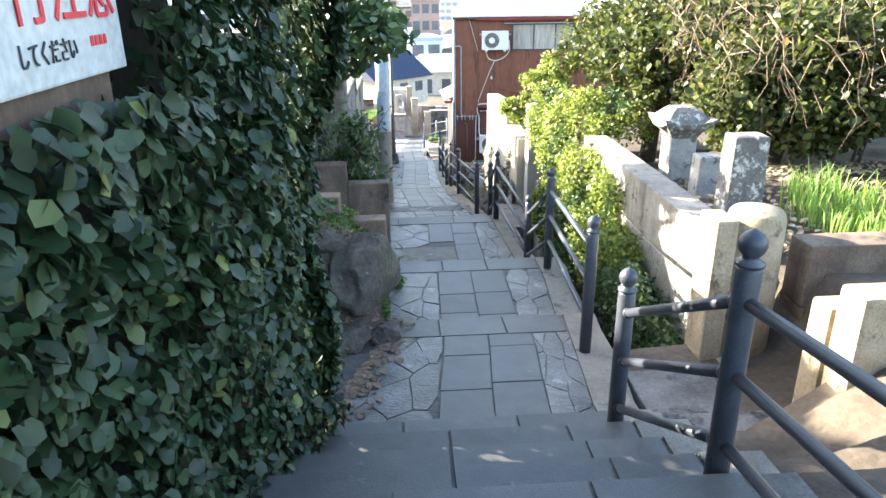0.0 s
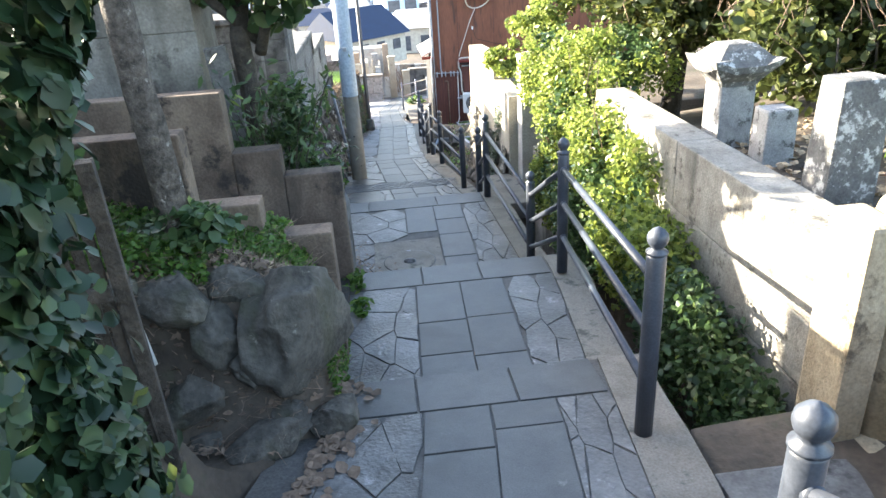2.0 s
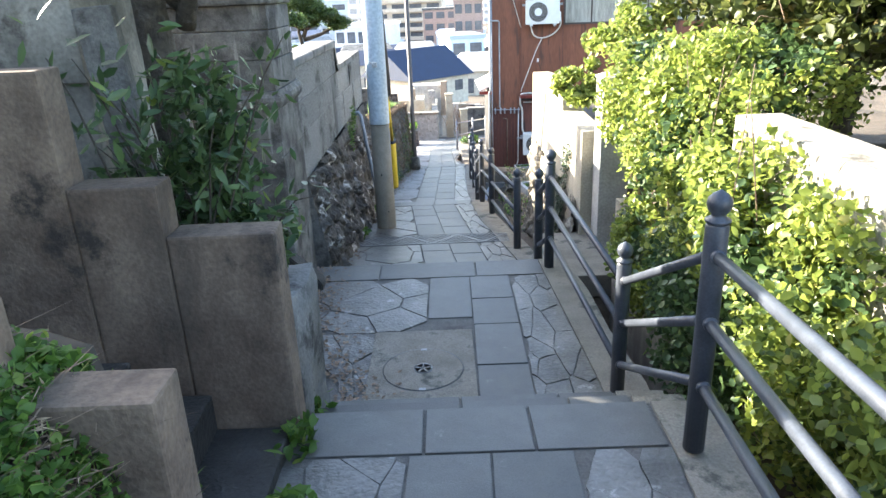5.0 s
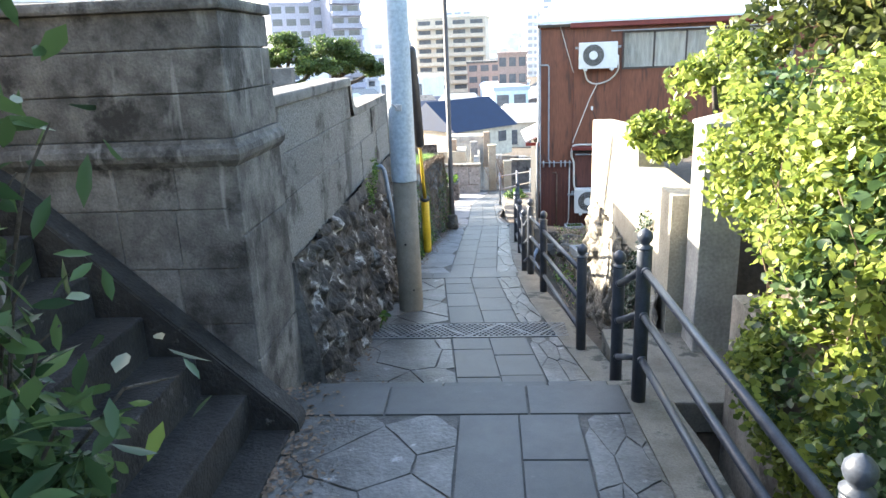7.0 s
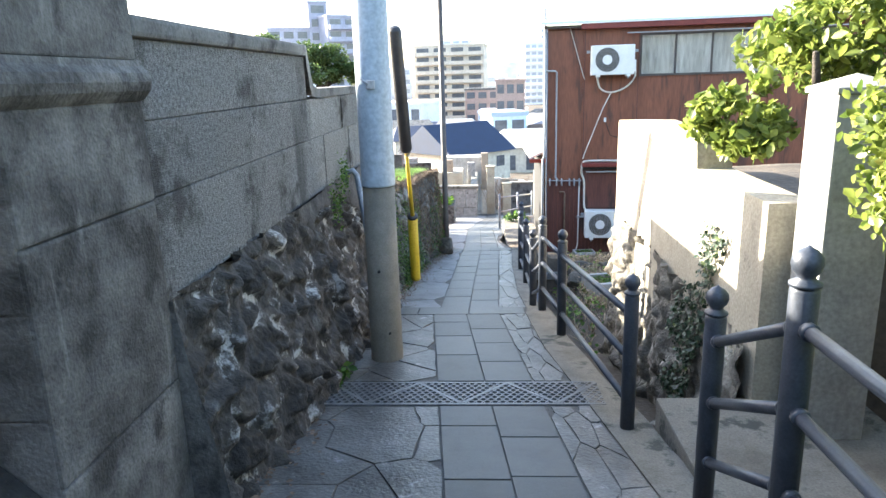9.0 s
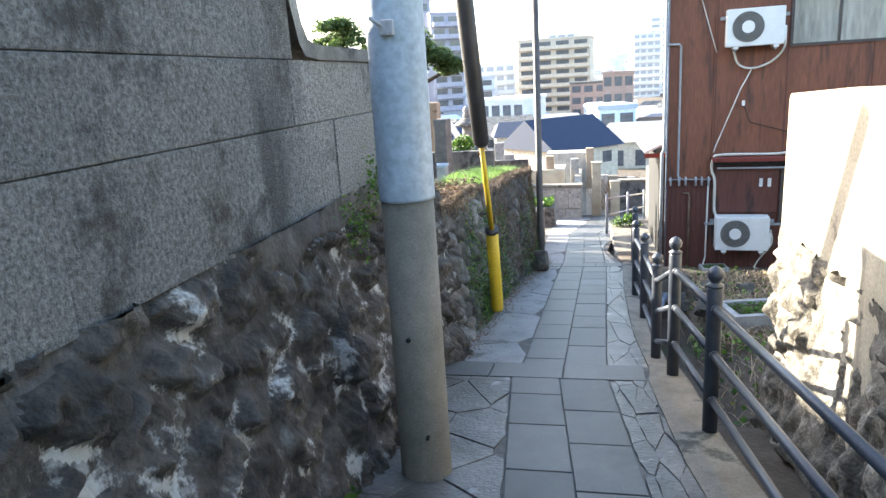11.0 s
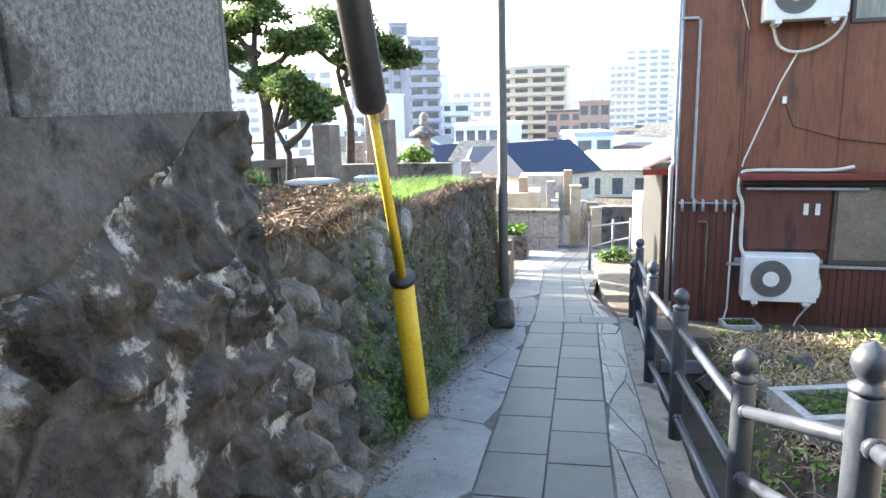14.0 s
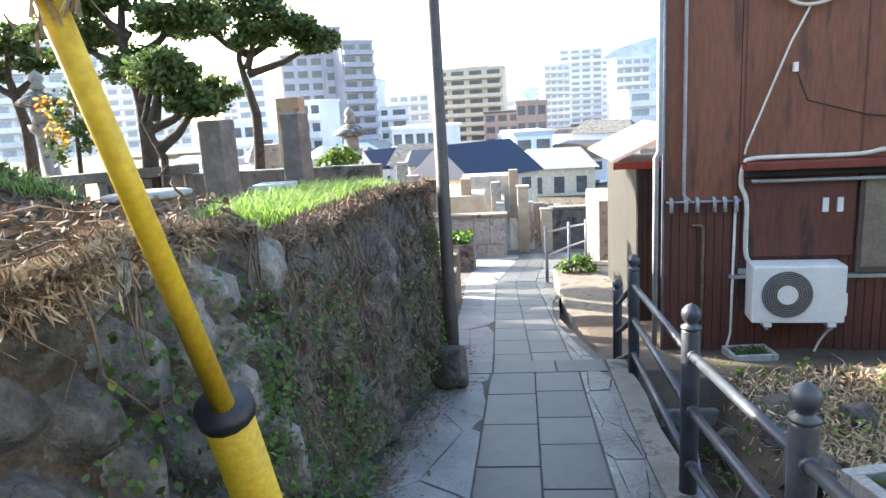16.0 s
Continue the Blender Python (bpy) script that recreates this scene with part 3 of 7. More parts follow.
def ground_z(x, y):
    """The sheet of earth under everything."""
    f = floor_z(y)
    xl, xr = left_x(y) - 0.22, right_x(y) + 0.12
    if y > 60:
        base = lerp(y, [(60, -9.0), (110, -11.5), (200, -12.5)])
        return base
    front = [(4.55, 0.06), (4.65, 0.35), (4.78, 0.85), (4.95, 1.0), (5.2, 1.04), (5.8, 1.1)]
    if 4.55 < y < 5.85 and xl <= x < left_x(y):
        return f + lerp(left_x(y) - x, [(0.0, -0.05), (0.06, 0.42), (0.15, 0.66), (0.22, 0.72)]) * lerp(y, front)
    if x < xl:
        t = min(1.0, (xl - x) / 0.35)
        if y < 4.3:
            up = 0.6
        elif y < 6.0:
            up = lerp(left_x(y) - x, [(0.2, 0.72), (0.35, 0.80), (0.7, 0.88), (1.2, 1.05), (3, 1.7)]) * lerp(y, front)
            t = 1
        elif y < 10.4:
            # The steep far rise is unseen, added to block low sun on the path.
            up = lerp(xl - x, [(0, -0.15), (0.4, 0.0), (2, 0.9), (3.4, 1.6), (5, 3.15)])
            t = 1
        elif y < 15.0:
            up = 1.2
        elif y < 22.0:
            t = min(1.0, (xl - x) / 0.12)
            return f - 0.15 + t * (lerp(y, [(15.0, -1.42), (17, -1.42), (18, -1.40), (20, -1.50), (21.3, -1.80), (22, -2.05)]) + lerp(-x, [(0.7, 0.0), (1.4, -0.12)]) - f + 0.05) - lerp(-x, [(4, 0), (10, 0.9), (30, 3.5)]) + lerp(-x, [(1.1, 0), (1.7, 0.2), (2.2, 0.45), (2.8, 0.95), (4, 1.3), (8, 1.7)]) * lerp(y, [(15.0, 1.0), (18.3, 1.0), (18.9, 0.0)])
        else:
            up = lerp(y, [(22, 0.9), (23.3, 0.3), (25, 0.05), (40, 0.0)]) - lerp(-x, [(4, 0), (10, 0.5), (30, 1.5)])
        return f - 0.15 + t * (up + 0.15)
    if x > xr:
        if y < 3.2:
            return f - 0.06 if x < 1.9 else lerp(x, [(1.9, f - 0.06), (2.6, max(f, 0.15)), (9, max(f, 0.2))])
        if y < 4.35:
            return lerp(x, [(xr, -0.56), (2.3, -0.50), (2.6, -0.44), (2.75, 0.12), (9, 0.2)])
        if y < 10.3:
            return lerp(x, [(xr, f - 0.5), (xr + 0.1, f - 0.75), (2.35, f - 0.75), (2.5, lerp(y, [(4.35, 0.0), (7, -0.1), (9, -0.5), (10.3, -0.9)])), (9, 0.0)])
        if y < 11.6:
            return f - 0.05 if x < 4 else f + 0.4
        if y < 15.4:
            return lerp(x, [(xr, f - 0.4), (xr + 0.06, f - 0.6), (2.1, f - 0.6), (2.3, -0.9), (9, -0.8)])
        if y < 20.2:
            return lerp(x, [(xr, f - 0.3), (xr + 0.1, f - 0.85), (2.0, f - 0.85), (2.15, -3.25), (9, -3.1)])
        if y < 34:
            return f - 0.08 if x < 1.9 else f - 0.15
    return f - 0.16


# ---- camera-independent structure: earth ----
xs = sorted(set([round(v, 3) for v in np.arange(-6, 7.01, 0.1)] + [-1500, -700, -300, -150, -80, -45, -30, -20, -14, -10, -8, 8, 9.5, 12, 16, 22, 30, 45, 80, 150, 300, 700, 1500]))
ys = sorted(set([round(v, 3) for v in np.arange(-8, 36.01, 0.1)] + [-1500, -400, -100, -40, -20, -12, 38, 41, 45, 50, 56, 60, 70, 85, 110, 150, 200, 300, 500, 900, 1600, 3000]))
gv = []
for y in ys:
    for x in xs:
        z = ground_z(x, y)
        if -7 < x < 7 and -8 < y < 36:
            z += 0.03 * noise.noise(Vector((x * 1.7, y * 1.7, 0))) - 0.015
        gv.append((x, y, z))
nx = len(xs)
gf = [(j * nx + i, j * nx + i + 1, (j + 1) * nx + i + 1, (j + 1) * nx + i) for j in range(len(ys) - 1) for i in range(nx - 1)]
ground = tagged(mesh_ob("ground", gv, gf, M_GROUND, smooth=True), "brown earth with moss and scattered debris", "ground", kind="structure")

# ---- the stepped path: bed of mortar; slabs and stones follow at the end of the file ----
pv, pf = [], []
for a, b, p, q in LEVELS:
    n = max(1, int((b - a) / 0.3))
    row = []
    for k in range(n + 1):
        y = a + (b - a) * k / n
        z = p + (q - p) * k / n - 0.008
        e = 0.0006 if k else 0
        xa, xb = left_x(y) - 0.25, right_x(y) + 0.02
        i = len(pv)
        pv += [(xa, y - e, z), (xb, y - e, z), (xa, y - e, z - 0.45), (xb, y - e, z - 0.45)]
        row.append(i)
    pf.append((row[0] + 0, row[0] + 2, row[0] + 3, row[0] + 1))
    pf.append((row[-1] + 0, row[-1] + 1, row[-1] + 3, row[-1] + 2))
    for i, j in zip(row, row[1:]):
        pf += [(i, i + 1, j + 1, j), (i + 1, i + 3, j + 3, j + 1), (i, j, j + 2, i + 2)]
path = tagged(mesh_ob("path", pv, pf, M_MORTAR), "stepped footpath of grey slabs and crazy paving", "path", kind="structure")

def kerb_w(y):
    return lerp(y, [(14.3, 0.16), (14.8, 0.06)])


# concrete kerb that carries the railing
kv, kf = [], []
for a, b, p, q in LEVELS[1:-1]:
    n = max(1, int((b - a) / 0.3))
    row = []
    for k in range(n + 1):
        y = a + (b - a) * k / n
        z = p + (q - p) * k / n + 0.004
        xa, xb = right_x(y) - kerb_w(y), right_x(y) + 0.10 + 0.012 * math.sin(y * 5)
        i = len(kv)
        kv += [(xa, y, z), (xb, y, z - 0.008), (xb + 0.01, y, z - 0.9), (xa, y, z - 0.9)]
        row.append(i)
    kf.append((row[0], row[0] + 3, row[0] + 2, row[0] + 1))
    kf.append((row[-1], row[-1] + 1, row[-1] + 2, row[-1] + 3))
    for i, j in zip(row, row[1:]):
        kf += [(i, i + 1, j + 1, j), (i + 1, i + 2, j + 2, j + 1), (i, j, j + 3, i + 3)]
kerb = tagged(mesh_ob("kerb", kv, kf, M_KERB), "worn mossy concrete kerb along the path edge", "kerb", kind="structure")

# ---- railing ----
POSTS = [("a", 1.16, 2.01), ("b", 1.15, 2.98), ("c", 1.37, 4.30), ("d", 1.58, 6.47), ("e", 1.605, 7.67), ("i", 1.515, 9.66), ("j", 1.52, 10.34), ("h", 1.43, 11.36), ("k", 1.30, 13.43), ("l", 1.22, 14.40), ("m", 1.19, 15.25), ("n", 1.20, 16.60), ("o", 1.19, 17.69), ("p", 1.31, 19.61), ("q", 1.36, 20.62)]
PB = {"a": 0.245, "b": -0.28, "c": -0.47, "d": -0.71, "e": -1.335, "i": -1.27, "j": -1.595, "h": -1.845, "k": -2.06, "l": -2.135, "m": -2.467, "n": -2.62, "o": -2.725, "p": -2.94, "q": -3.385}


def rail_post(x, y, z, parent):
    """Round post with collar and onion-shaped finial."""
    lathe("post", [(0.040, -0.12), (0.040, 0.79), (0.037, 0.797), (0.030, 0.80)], M_POST, parent, 16, (x, y, z))
    return lathe("finial", [(0.030, 0.798), (0.044, 0.803), (0.044, 0.812), (0.026, 0.822), (0.024, 0.830), (0.037, 0.845), (0.043, 0.865), (0.040, 0.885), (0.026, 0.902), (0.009, 0.912), (0.0, 0.918)], M_POST, parent, 16, (x, y, z))


def railing(keys, label, lead=None):
    g = thing("railing", label, "railing", kind="", group="railings along the path")
    P = {k: (x, y, PB[k]) for k, x, y in POSTS}
    for k in keys:
        rail_post(*P[k], g)
    pairs = list(zip(keys, keys[1:]))
    for a, b in pairs:
        A, B = Vector(P[a]), Vector(P[b])
        for h in (0.685, 0.43, 0.17):
            tube("rail", [A + Vector((0, 0, h)), B + Vector((0, 0, h))], 0.021, M_POST, g, 10)
            for C, D in ((A, B), (B, A)):
                u = (D - C).normalized()
                tube("rail_collar", [C + Vector((0, 0, h)) + u * 0.036, C + Vector((0, 0, h)) + u * 0.058], 0.027, M_POST, g, 10)
    if lead:
        A, B = Vector(P[keys[0]]), Vector(lead)
        for h in (0.685, 0.43, 0.17):
            tube("rail", [A + Vector((0, 0, h)), B + Vector((0, 0, h))], 0.021, M_POST, g, 10)
        rail_post(*lead, g)
    return g


railing("ab", "dark blue-grey painted steel tube railing beside steps", lead=(1.24, -0.6, 0.46))
railing("cdeij", "dark blue-grey painted steel tube railing down the path")
railing("hklmnopq", "dark blue-grey painted steel tube railing beside a ditch")

# ---- walls on the uphill side ----


def block_course(parent, name, x0, x1, y0, y1, z0, z1, axis, count, material, bevel=0.012):
    """A course of blocks along x or y, with narrow joints."""
    for k in range(count):
        if axis == "x":
            a, b = x0 + (x1 - x0) * k / count + 0.003, x0 + (x1 - x0) * (k + 1) / count - 0.003
            box(name, a, b, y0, y1, z0, z1, material, parent, bevel)
        else:
            a, b = y0 + (y1 - y0) * k / count + 0.003, y0 + (y1 - y0) * (k + 1) / count - 0.003
            box(name, x0, x1, a, b, z0, z1, material, parent, bevel)


# first stair to the uphill terrace with two stepped cement parapets
stair_a = thing("stone_stair", "weathered cement stair rising off the path", "stair", (-0.6, 6.5, -0.9), kind="structure")
stair_a.location = (0, 0, 0)
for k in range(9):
    box("step", -0.30 - 0.30 * (k + 1), -0.02 - 0.30 * k, 5.722, 6.665, -1.2, -0.80 + 0.165 * k, M_STAIR, stair_a, 0.012)


def stepped_parapet(y0, y1, blocks, foot, label):
    g = thing("parapet_wall", label, "wall", kind="structure")
    for x0, x1, z in blocks:
        box("parapet_block", x0, x1, y0, y1, foot, z, M_CEMWARM, g, 0.012)
    return g


stepped_parapet(5.56, 5.72, [(-0.37, -0.003, 0.038), (-0.72, -0.373, 0.245), (-5.0, -0.723, 0.66)], -1.1, "brown-stained cement parapet with stepped tops")
stepped_parapet(6.67, 6.83, [(-0.39, 0.012, 0.043), (-0.72, -0.393, 0.24), (-5.0, -0.723, 0.66)], -1.5, "soot-stained cement parapet with stepped tops")
# low worn wall end beside the bush
bm = bmesh.new()
add_box(bm, -0.42, -0.01, 6.835, 7.47, -1.5, -0.375, 0.07)
bmesh.ops.subdivide_edges(bm, edges=bm.edges[:], cuts=7, use_grid_fill=True)
for v in bm.verts:
    v.co += 0.030 * noise.noise_vector(v.co * 4) + 0.012 * noise.noise_vector(v.co * 13)
tagged(part("wall_stub", bm, M_CEM, smooth=True), "low worn cement wall stub with rounded top", "wall", kind="structure")
# plastered house wall behind the first stair
plw = thing("wall_plaster", "pale stained plaster wall above the stair", "wall", kind="structure")
box("wall_panel", -4.4, -1.02, 7.6, 8.3, -0.5, 1.42, M_SOOTY, plw, 0.01)
for z0, z1 in ((0.52, 0.972), (0.977, 1.415)):
    for x0, x1 in ((-4.4, -2.6), (-2.595, -1.62), (-1.615, -1.015)):
        box("render_panel", x0, x1, 7.575, 7.601, z0, z1, M_SOOTY, plw, 0.004)
# Out of view: added to keep a sun patch off the path.
box("wall_terrace", -6.6, -5.4, 7.9, 8.9, 0.0, 3.1, M_SOOTY, None, 0.02)
tagged(bpy.data.objects["wall_terrace"], "unseen plain plaster wall added uphill to block sun", "wall", kind="structure")
# leaning stone slab by the tree
mk = thing("stone_slab", "leaning grey weathered stone slab behind the tree", "stone slab", (-0.80, 7.52, -0.3))
bm = bmesh.new()
add_box(bm, -0.085, 0.085, -0.05, 0.05, -0.3, 1.16, 0.015)
part("slab", bm, M_STREAK, mk)
mk.rotation_euler = (0, radians(-4), radians(8))

# second stair beside the tall pillar
stair_b = thing("stone_stair", "dark stone stair rising between a bush and a pillar", "stair", kind="structure")
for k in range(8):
    box("step", -0.62 - 0.25 * (k + 3), -0.62 - 0.25 * k, 8.30 + 0.01 * k, 9.328, -1.7, -1.13 + 0.227 * k, M_STAIR, stair_b, 0.014)
box("step", -1.2, -0.40, 8.25, 9.328, -1.7, -1.345, M_STAIR, stair_b, 0.014)
# sloping kerb stone against the pillar's foot
bm = bmesh.new()
side = [(-0.365, -1.50), (-0.365, -1.315), (-0.40, -1.268), (-3.40, 1.612), (-3.40, 1.30), (-0.56, -1.50)]
A = [bm.verts.new((x, 9.33, z)) for x, z in side]
B = [bm.verts.new((x, 9.497, z)) for x, z in side]
bm.faces.new(A)
bm.faces.new(B[::-1])
for k in range(len(side)):
    bm.faces.new((A[k], B[k], B[(k + 1) % len(side)], A[(k + 1) % len(side)]))
bmesh.ops.recalc_face_normals(bm, faces=bm.faces)
bmesh.ops.bevel(bm, geom=bm.edges[:], offset=0.010, segments=2, affect="EDGES")
tagged(part("stair_kerb", bm, M_STAIR), "sloping dark stone kerb beside the stair", "kerb", kind="structure")

pil = thing("pillar_wall", "tall sooty stone pillar wall with a moulded band", "wall", kind="structure")
# Core is lengthened past the stones, out of view, to block sun.
box("core", -9.0, -0.62, 9.54, 10.26, -1.9, 0.80, M_STREAK, pil, 0.004)
for z0, z1, cuts in ((-1.95, -0.80, (-3.4, -2.1, -1.4, -0.60)), (-0.796, -0.482, (-3.4, -2.0, -1.45, -0.975, -0.60)), (-0.478, -0.158, (-3.4, -2.3, -1.62, -1.26, -0.945, -0.60)), (-0.154, 0.068, (-3.4, -1.9, -1.24, -0.92, -0.60))):
    for x0, x1 in zip(cuts, cuts[1:]):
        box("stone", x0 + 0.0015, x1 - 0.0015, 9.50, 9.60, z0, z1, M_STREAK, pil, 0.005)
# side of the pillar towards the path, in tall rendered stones
for y0, y1, z0, z1 in ((9.502, 10.275, -1.95, -1.02), (9.502, 10.275, -1.017, -0.30), (9.502, 10.275, -0.297, 0.068)):
    box("stone", -0.66, -0.588, y0, y1, z0, z1, M_STREAK, pil, 0.012)
lo_, hi_ = 0.066, 0.205
bm = bmesh.new()
rows = [(0.002, lo_), (0.014, lo_ + 0.012), (0.034, lo_ + 0.035), (0.042, lo_ + 0.065), (0.036, lo_ + 0.095), (0.016, lo_ + 0.118), (0.010, hi_)]
prev = None
for o_, z in rows:
    rg = [bm.verts.new(p) for p in ((-3.45, 9.50 - o_, z), (-0.588 + o_, 9.50 - o_, z), (-0.588 + o_, 10.28, z), (-3.45, 10.28, z))]
    if prev:
        for k in range(4):
            bm.faces.new((prev[k], prev[(k + 1) % 4], rg[(k + 1) % 4], rg[k]))
    prev = rg
bm.faces.new(prev)
part("band", bm, M_STREAK, pil)
for z0, z1 in ((0.207, 0.432), (0.436, 0.645), (0.649, 0.822)):
    box("stone", -3.4, -0.592, 9.512, 10.275, z0, z1, M_STREAK, pil, 0.008)
box("coping", -3.45, -0.565, 9.48, 10.30, 0.825, 0.885, M_STREAK, pil, 0.018)

# block wall over rubble masonry, up to the end of the enclosure
WY0, WY1 = 10.283, 15.20
wallb = thing("wall_block", "grey pebbledash block wall with coping above rubble masonry", "wall", kind="structure")


def wall_face(y):
    return lerp(y, [(10.3, -0.615), (13, -0.625), (15.2, -0.60)])


for z0, z1, pieces in ((-0.72, -0.302, 5), (-0.299, -0.012, 4)):
    for k in range(pieces):
        a, b = WY0 + (WY1 - WY0) * k / pieces + 0.0015, WY0 + (WY1 - WY0) * (k + 1) / pieces - 0.0015
        bm = bmesh.new()
        add_box(bm, -0.86, wall_face((a + b) / 2), a, b, z0, z1, 0.007)
        part("block", bm, M_BLOCK, wallb)
for k in range(2):
    a, b = WY0 + 1.26 * k + 0.0015, WY0 + 1.26 * (k + 1) - 0.0015
    box("block", -0.86, wall_face(b), a, b, -0.009, 0.285, M_BLOCK, wallb, 0.007)
box("coping", -0.90, -0.595, WY0, 12.80, 0.288, 0.368, M_CEM, wallb, 0.02)
# swept coping down to the lower course
bm = bmesh.new()
prof = [(12.78, 0.360), (12.83, 0.32), (12.87, 0.24), (12.90, 0.15), (12.96, 0.08), (13.08, 0.060), (WY1 + 0.03, 0.058)]
lo = [(12.78, 0.287), (12.79, 0.22), (12.82, 0.14), (12.85, 0.06), (12.91, 0.005), (13.08, -0.008), (WY1 + 0.03, -0.008)]
va = [[bm.verts.new((x, p[0], p[1])) for p in prof] for x in (-0.89, -0.605)]
vb = [[bm.verts.new((x, p[0], p[1])) for p in lo] for x in (-0.89, -0.605)]
for k in range(len(prof) - 1):
    bm.faces.new((va[0][k], va[1][k], va[1][k + 1], va[0][k + 1]))
    bm.faces.new((va[1][k], vb[1][k], vb[1][k + 1], va[1][k + 1]))
    bm.faces.new((va[0][k], va[0][k + 1], vb[0][k + 1], vb[0][k]))
bm.faces.new((va[1][-1], vb[1][-1], vb[0][-1], va[0][-1]))
part("coping", bm, M_CEM, wallb)
box("mortar_core", -1.2, -0.68, WY0, WY1 - 0.02, -2.6, -0.72, M_RUBMORT, wallb, 0.004)


def rubble_x(y, z):
    """Face of the rubble masonry, leaning out towards its foot and bulging."""
    return wall_face(y) + 0.02 + 0.17 * max(0.0, -0.70 - z) + 0.05 * noise.noise(Vector((y * 1.3, z * 1.3, 4)))


stonework(wallb, WY0, WY1, -2.55, -0.70, 0.0115, 0.25, 0.22, 5, (0.022, 0.055), 0.075, 0.024, lambda u, v, w: (rubble_x(u, v) - 0.03 + w, u, v), M_RUBBLE, M_VEIN, 0.036, 0.016, 1.0, ((11.5, 12.5), (-0.55, -0.92)), M_RUBMORT)
cap_v = [(x, WY0 - 0.004, z) for z in np.linspace(-2.55, -0.70, 40) for x in (-0.80, rubble_x(WY0, z) + 0.03)]
tagged(mesh_ob("wall_end", cap_v, [(2 * k, 2 * k + 1, 2 * k + 3, 2 * k + 2) for k in range(39)], M_STREAK, wallb), "")
box("end_face", -1.2, -0.60, WY1 - 0.02, WY1 + 0.01, -2.6, -0.012, M_CEM, wallb, 0.01)

# dry-stone retaining wall of the graveyard
dry = thing("wall_drystone", "rough dry-stone retaining wall overgrown with vines", "wall", kind="structure")


def dry_top(y):
    return lerp(y, [(15.2, -1.15), (15.9, -1.22), (16.5, -1.21), (17.0, -1.26), (17.2, -1.38), (17.5, -1.40), (19.0, -1.41), (19.6, -1.46), (21.2, -1.70)])


def dry_x(y, z):
    f = lerp(y, [(15.2, -0.50), (16.3, -0.43), (18, -0.33), (19.4, -0.10), (20.5, -0.12), (21.3, -0.30)])
    return f - 0.10 * max(0.0, (z - floor_z(y))) + 0.05 * noise.noise(Vector((y * 2, z * 2, 9)))




def lay_dry(u, v, w):
    z0 = floor_z(u) - 0.1
    z = z0 + v * (dry_top(u) - z0)
    return (dry_x(u, z) - 0.06 + w, u, z)


stonework(dry, 15.2, 17.2, 0.0, 1.0, 0.012, 0.21, 0.15, 12, (0.08, 0.13), 0.085, 0.014, lay_dry, M_DRYSTONE, M_SOIL, 0.016, 0.008)
stonework(dry, 17.2, 21.3, 0.0, 1.0, 0.03, 0.22, 0.16, 13, (0.04, 0.10), 0.10, 0.012, lay_dry, M_DRYSTONE, M_SOIL, 0.03, 0.010)

# ---- walls on the downhill side ----
wr = thing("wall_graveyard", "sunlit dressed-stone graveyard wall with flat coping", "wall", kind="structure")
for z0, z1, n in ((-1.6, -0.75, 4), (-0.745, -0.37, 3), (-0.365, 0.12, 2)):
    block_course(wr, "stone_block", 2.38, 2.66, 4.55, 8.3, z0, z1, "y", n, M_STONEW, 0.014)
gp = thing("stone_post", "thick round-topped sandstone gate post", "gate post", (2.40, 4.20, -0.6), group="stone gate posts")
lathe("shaft", [(0.19, -0.1), (0.185, 0.5), (0.178, 1.02), (0.168, 1.065), (0.15, 1.085), (0.0, 1.092)], M_TANPOST, gp, 24)
box("jamb", -0.31, -0.165, -0.12, 0.14, -0.1, 1.05, M_TANPOST, gp, 0.02)
bm = bmesh.new()
add_box(bm, -0.20, 0.24, -0.22, 0.22, -0.12, 0.08, 0.03)
part("plinth", bm, M_TANPOST, gp)
gn = thing("stone_post", "tall square sandstone gate post with a side groove", "gate post", (2.44, 3.05, -0.70), group="stone gate posts")
bm = bmesh.new()
add_box(bm, -0.15, 0.15, -0.10, 0.10, -0.1, 1.14, 0.03)
part("shaft", bm, M_TANPOST, gn)
bm = bmesh.new()
add_box(bm, -0.15, 0.15, 0.125, 0.30, -0.1, 0.98, 0.03)
part("side_post", bm, M_TANPOST, gn)
# Dark strip painted for the shade in the gap between both stones.
box("groove_filler", -0.08, 0.08, 0.09, 0.13, -0.1, 0.90, M_WOODOLD, gn, 0.004)
# block edging and flat stones behind the gate
edge = thing("edging_wall", "low brown stone block edging of the flower bed", "wall", kind="structure")
block_course(edge, "stone_block", 2.66, 6.0, 3.95, 4.2, -0.5, -0.12, "x", 4, M_WOODOLD, 0.012)
block_course(edge, "stone_block", 2.66, 6.0, 3.98, 4.22, -0.115, 0.30, "x", 3, M_CEMWARM, 0.012)
box("step_stone", 2.7, 4.2, 3.45, 3.93, -0.55, -0.36, M_CEM, edge, 0.015)
box("landing", 1.60, 4.4, 3.0, 3.45, -0.75, -0.50, M_CEM, edge, 0.015)
box("landing", 1.55, 2.7, 3.46, 4.0, -0.85, -0.54, M_CEM, edge, 0.015)

# pale wall beyond the second gate
ww = thing("wall_pale", "sunlit cream rendered wall on a mossy rubble base", "wall", kind="structure")
bm = bmesh.new()
outline = [(11.40, -2.3), (11.40, -0.57), (12.62, -0.55), (12.66, -0.35), (14.1, -0.31), (15.36, -0.385), (15.40, -0.42), (15.42, -2.6)]
A = [bm.verts.new((2.12, y, z)) for y, z in outline]
B = [bm.verts.new((2.36, y, z)) for y, z in outline]
bm.faces.new(A)
bm.faces.new(B[::-1])
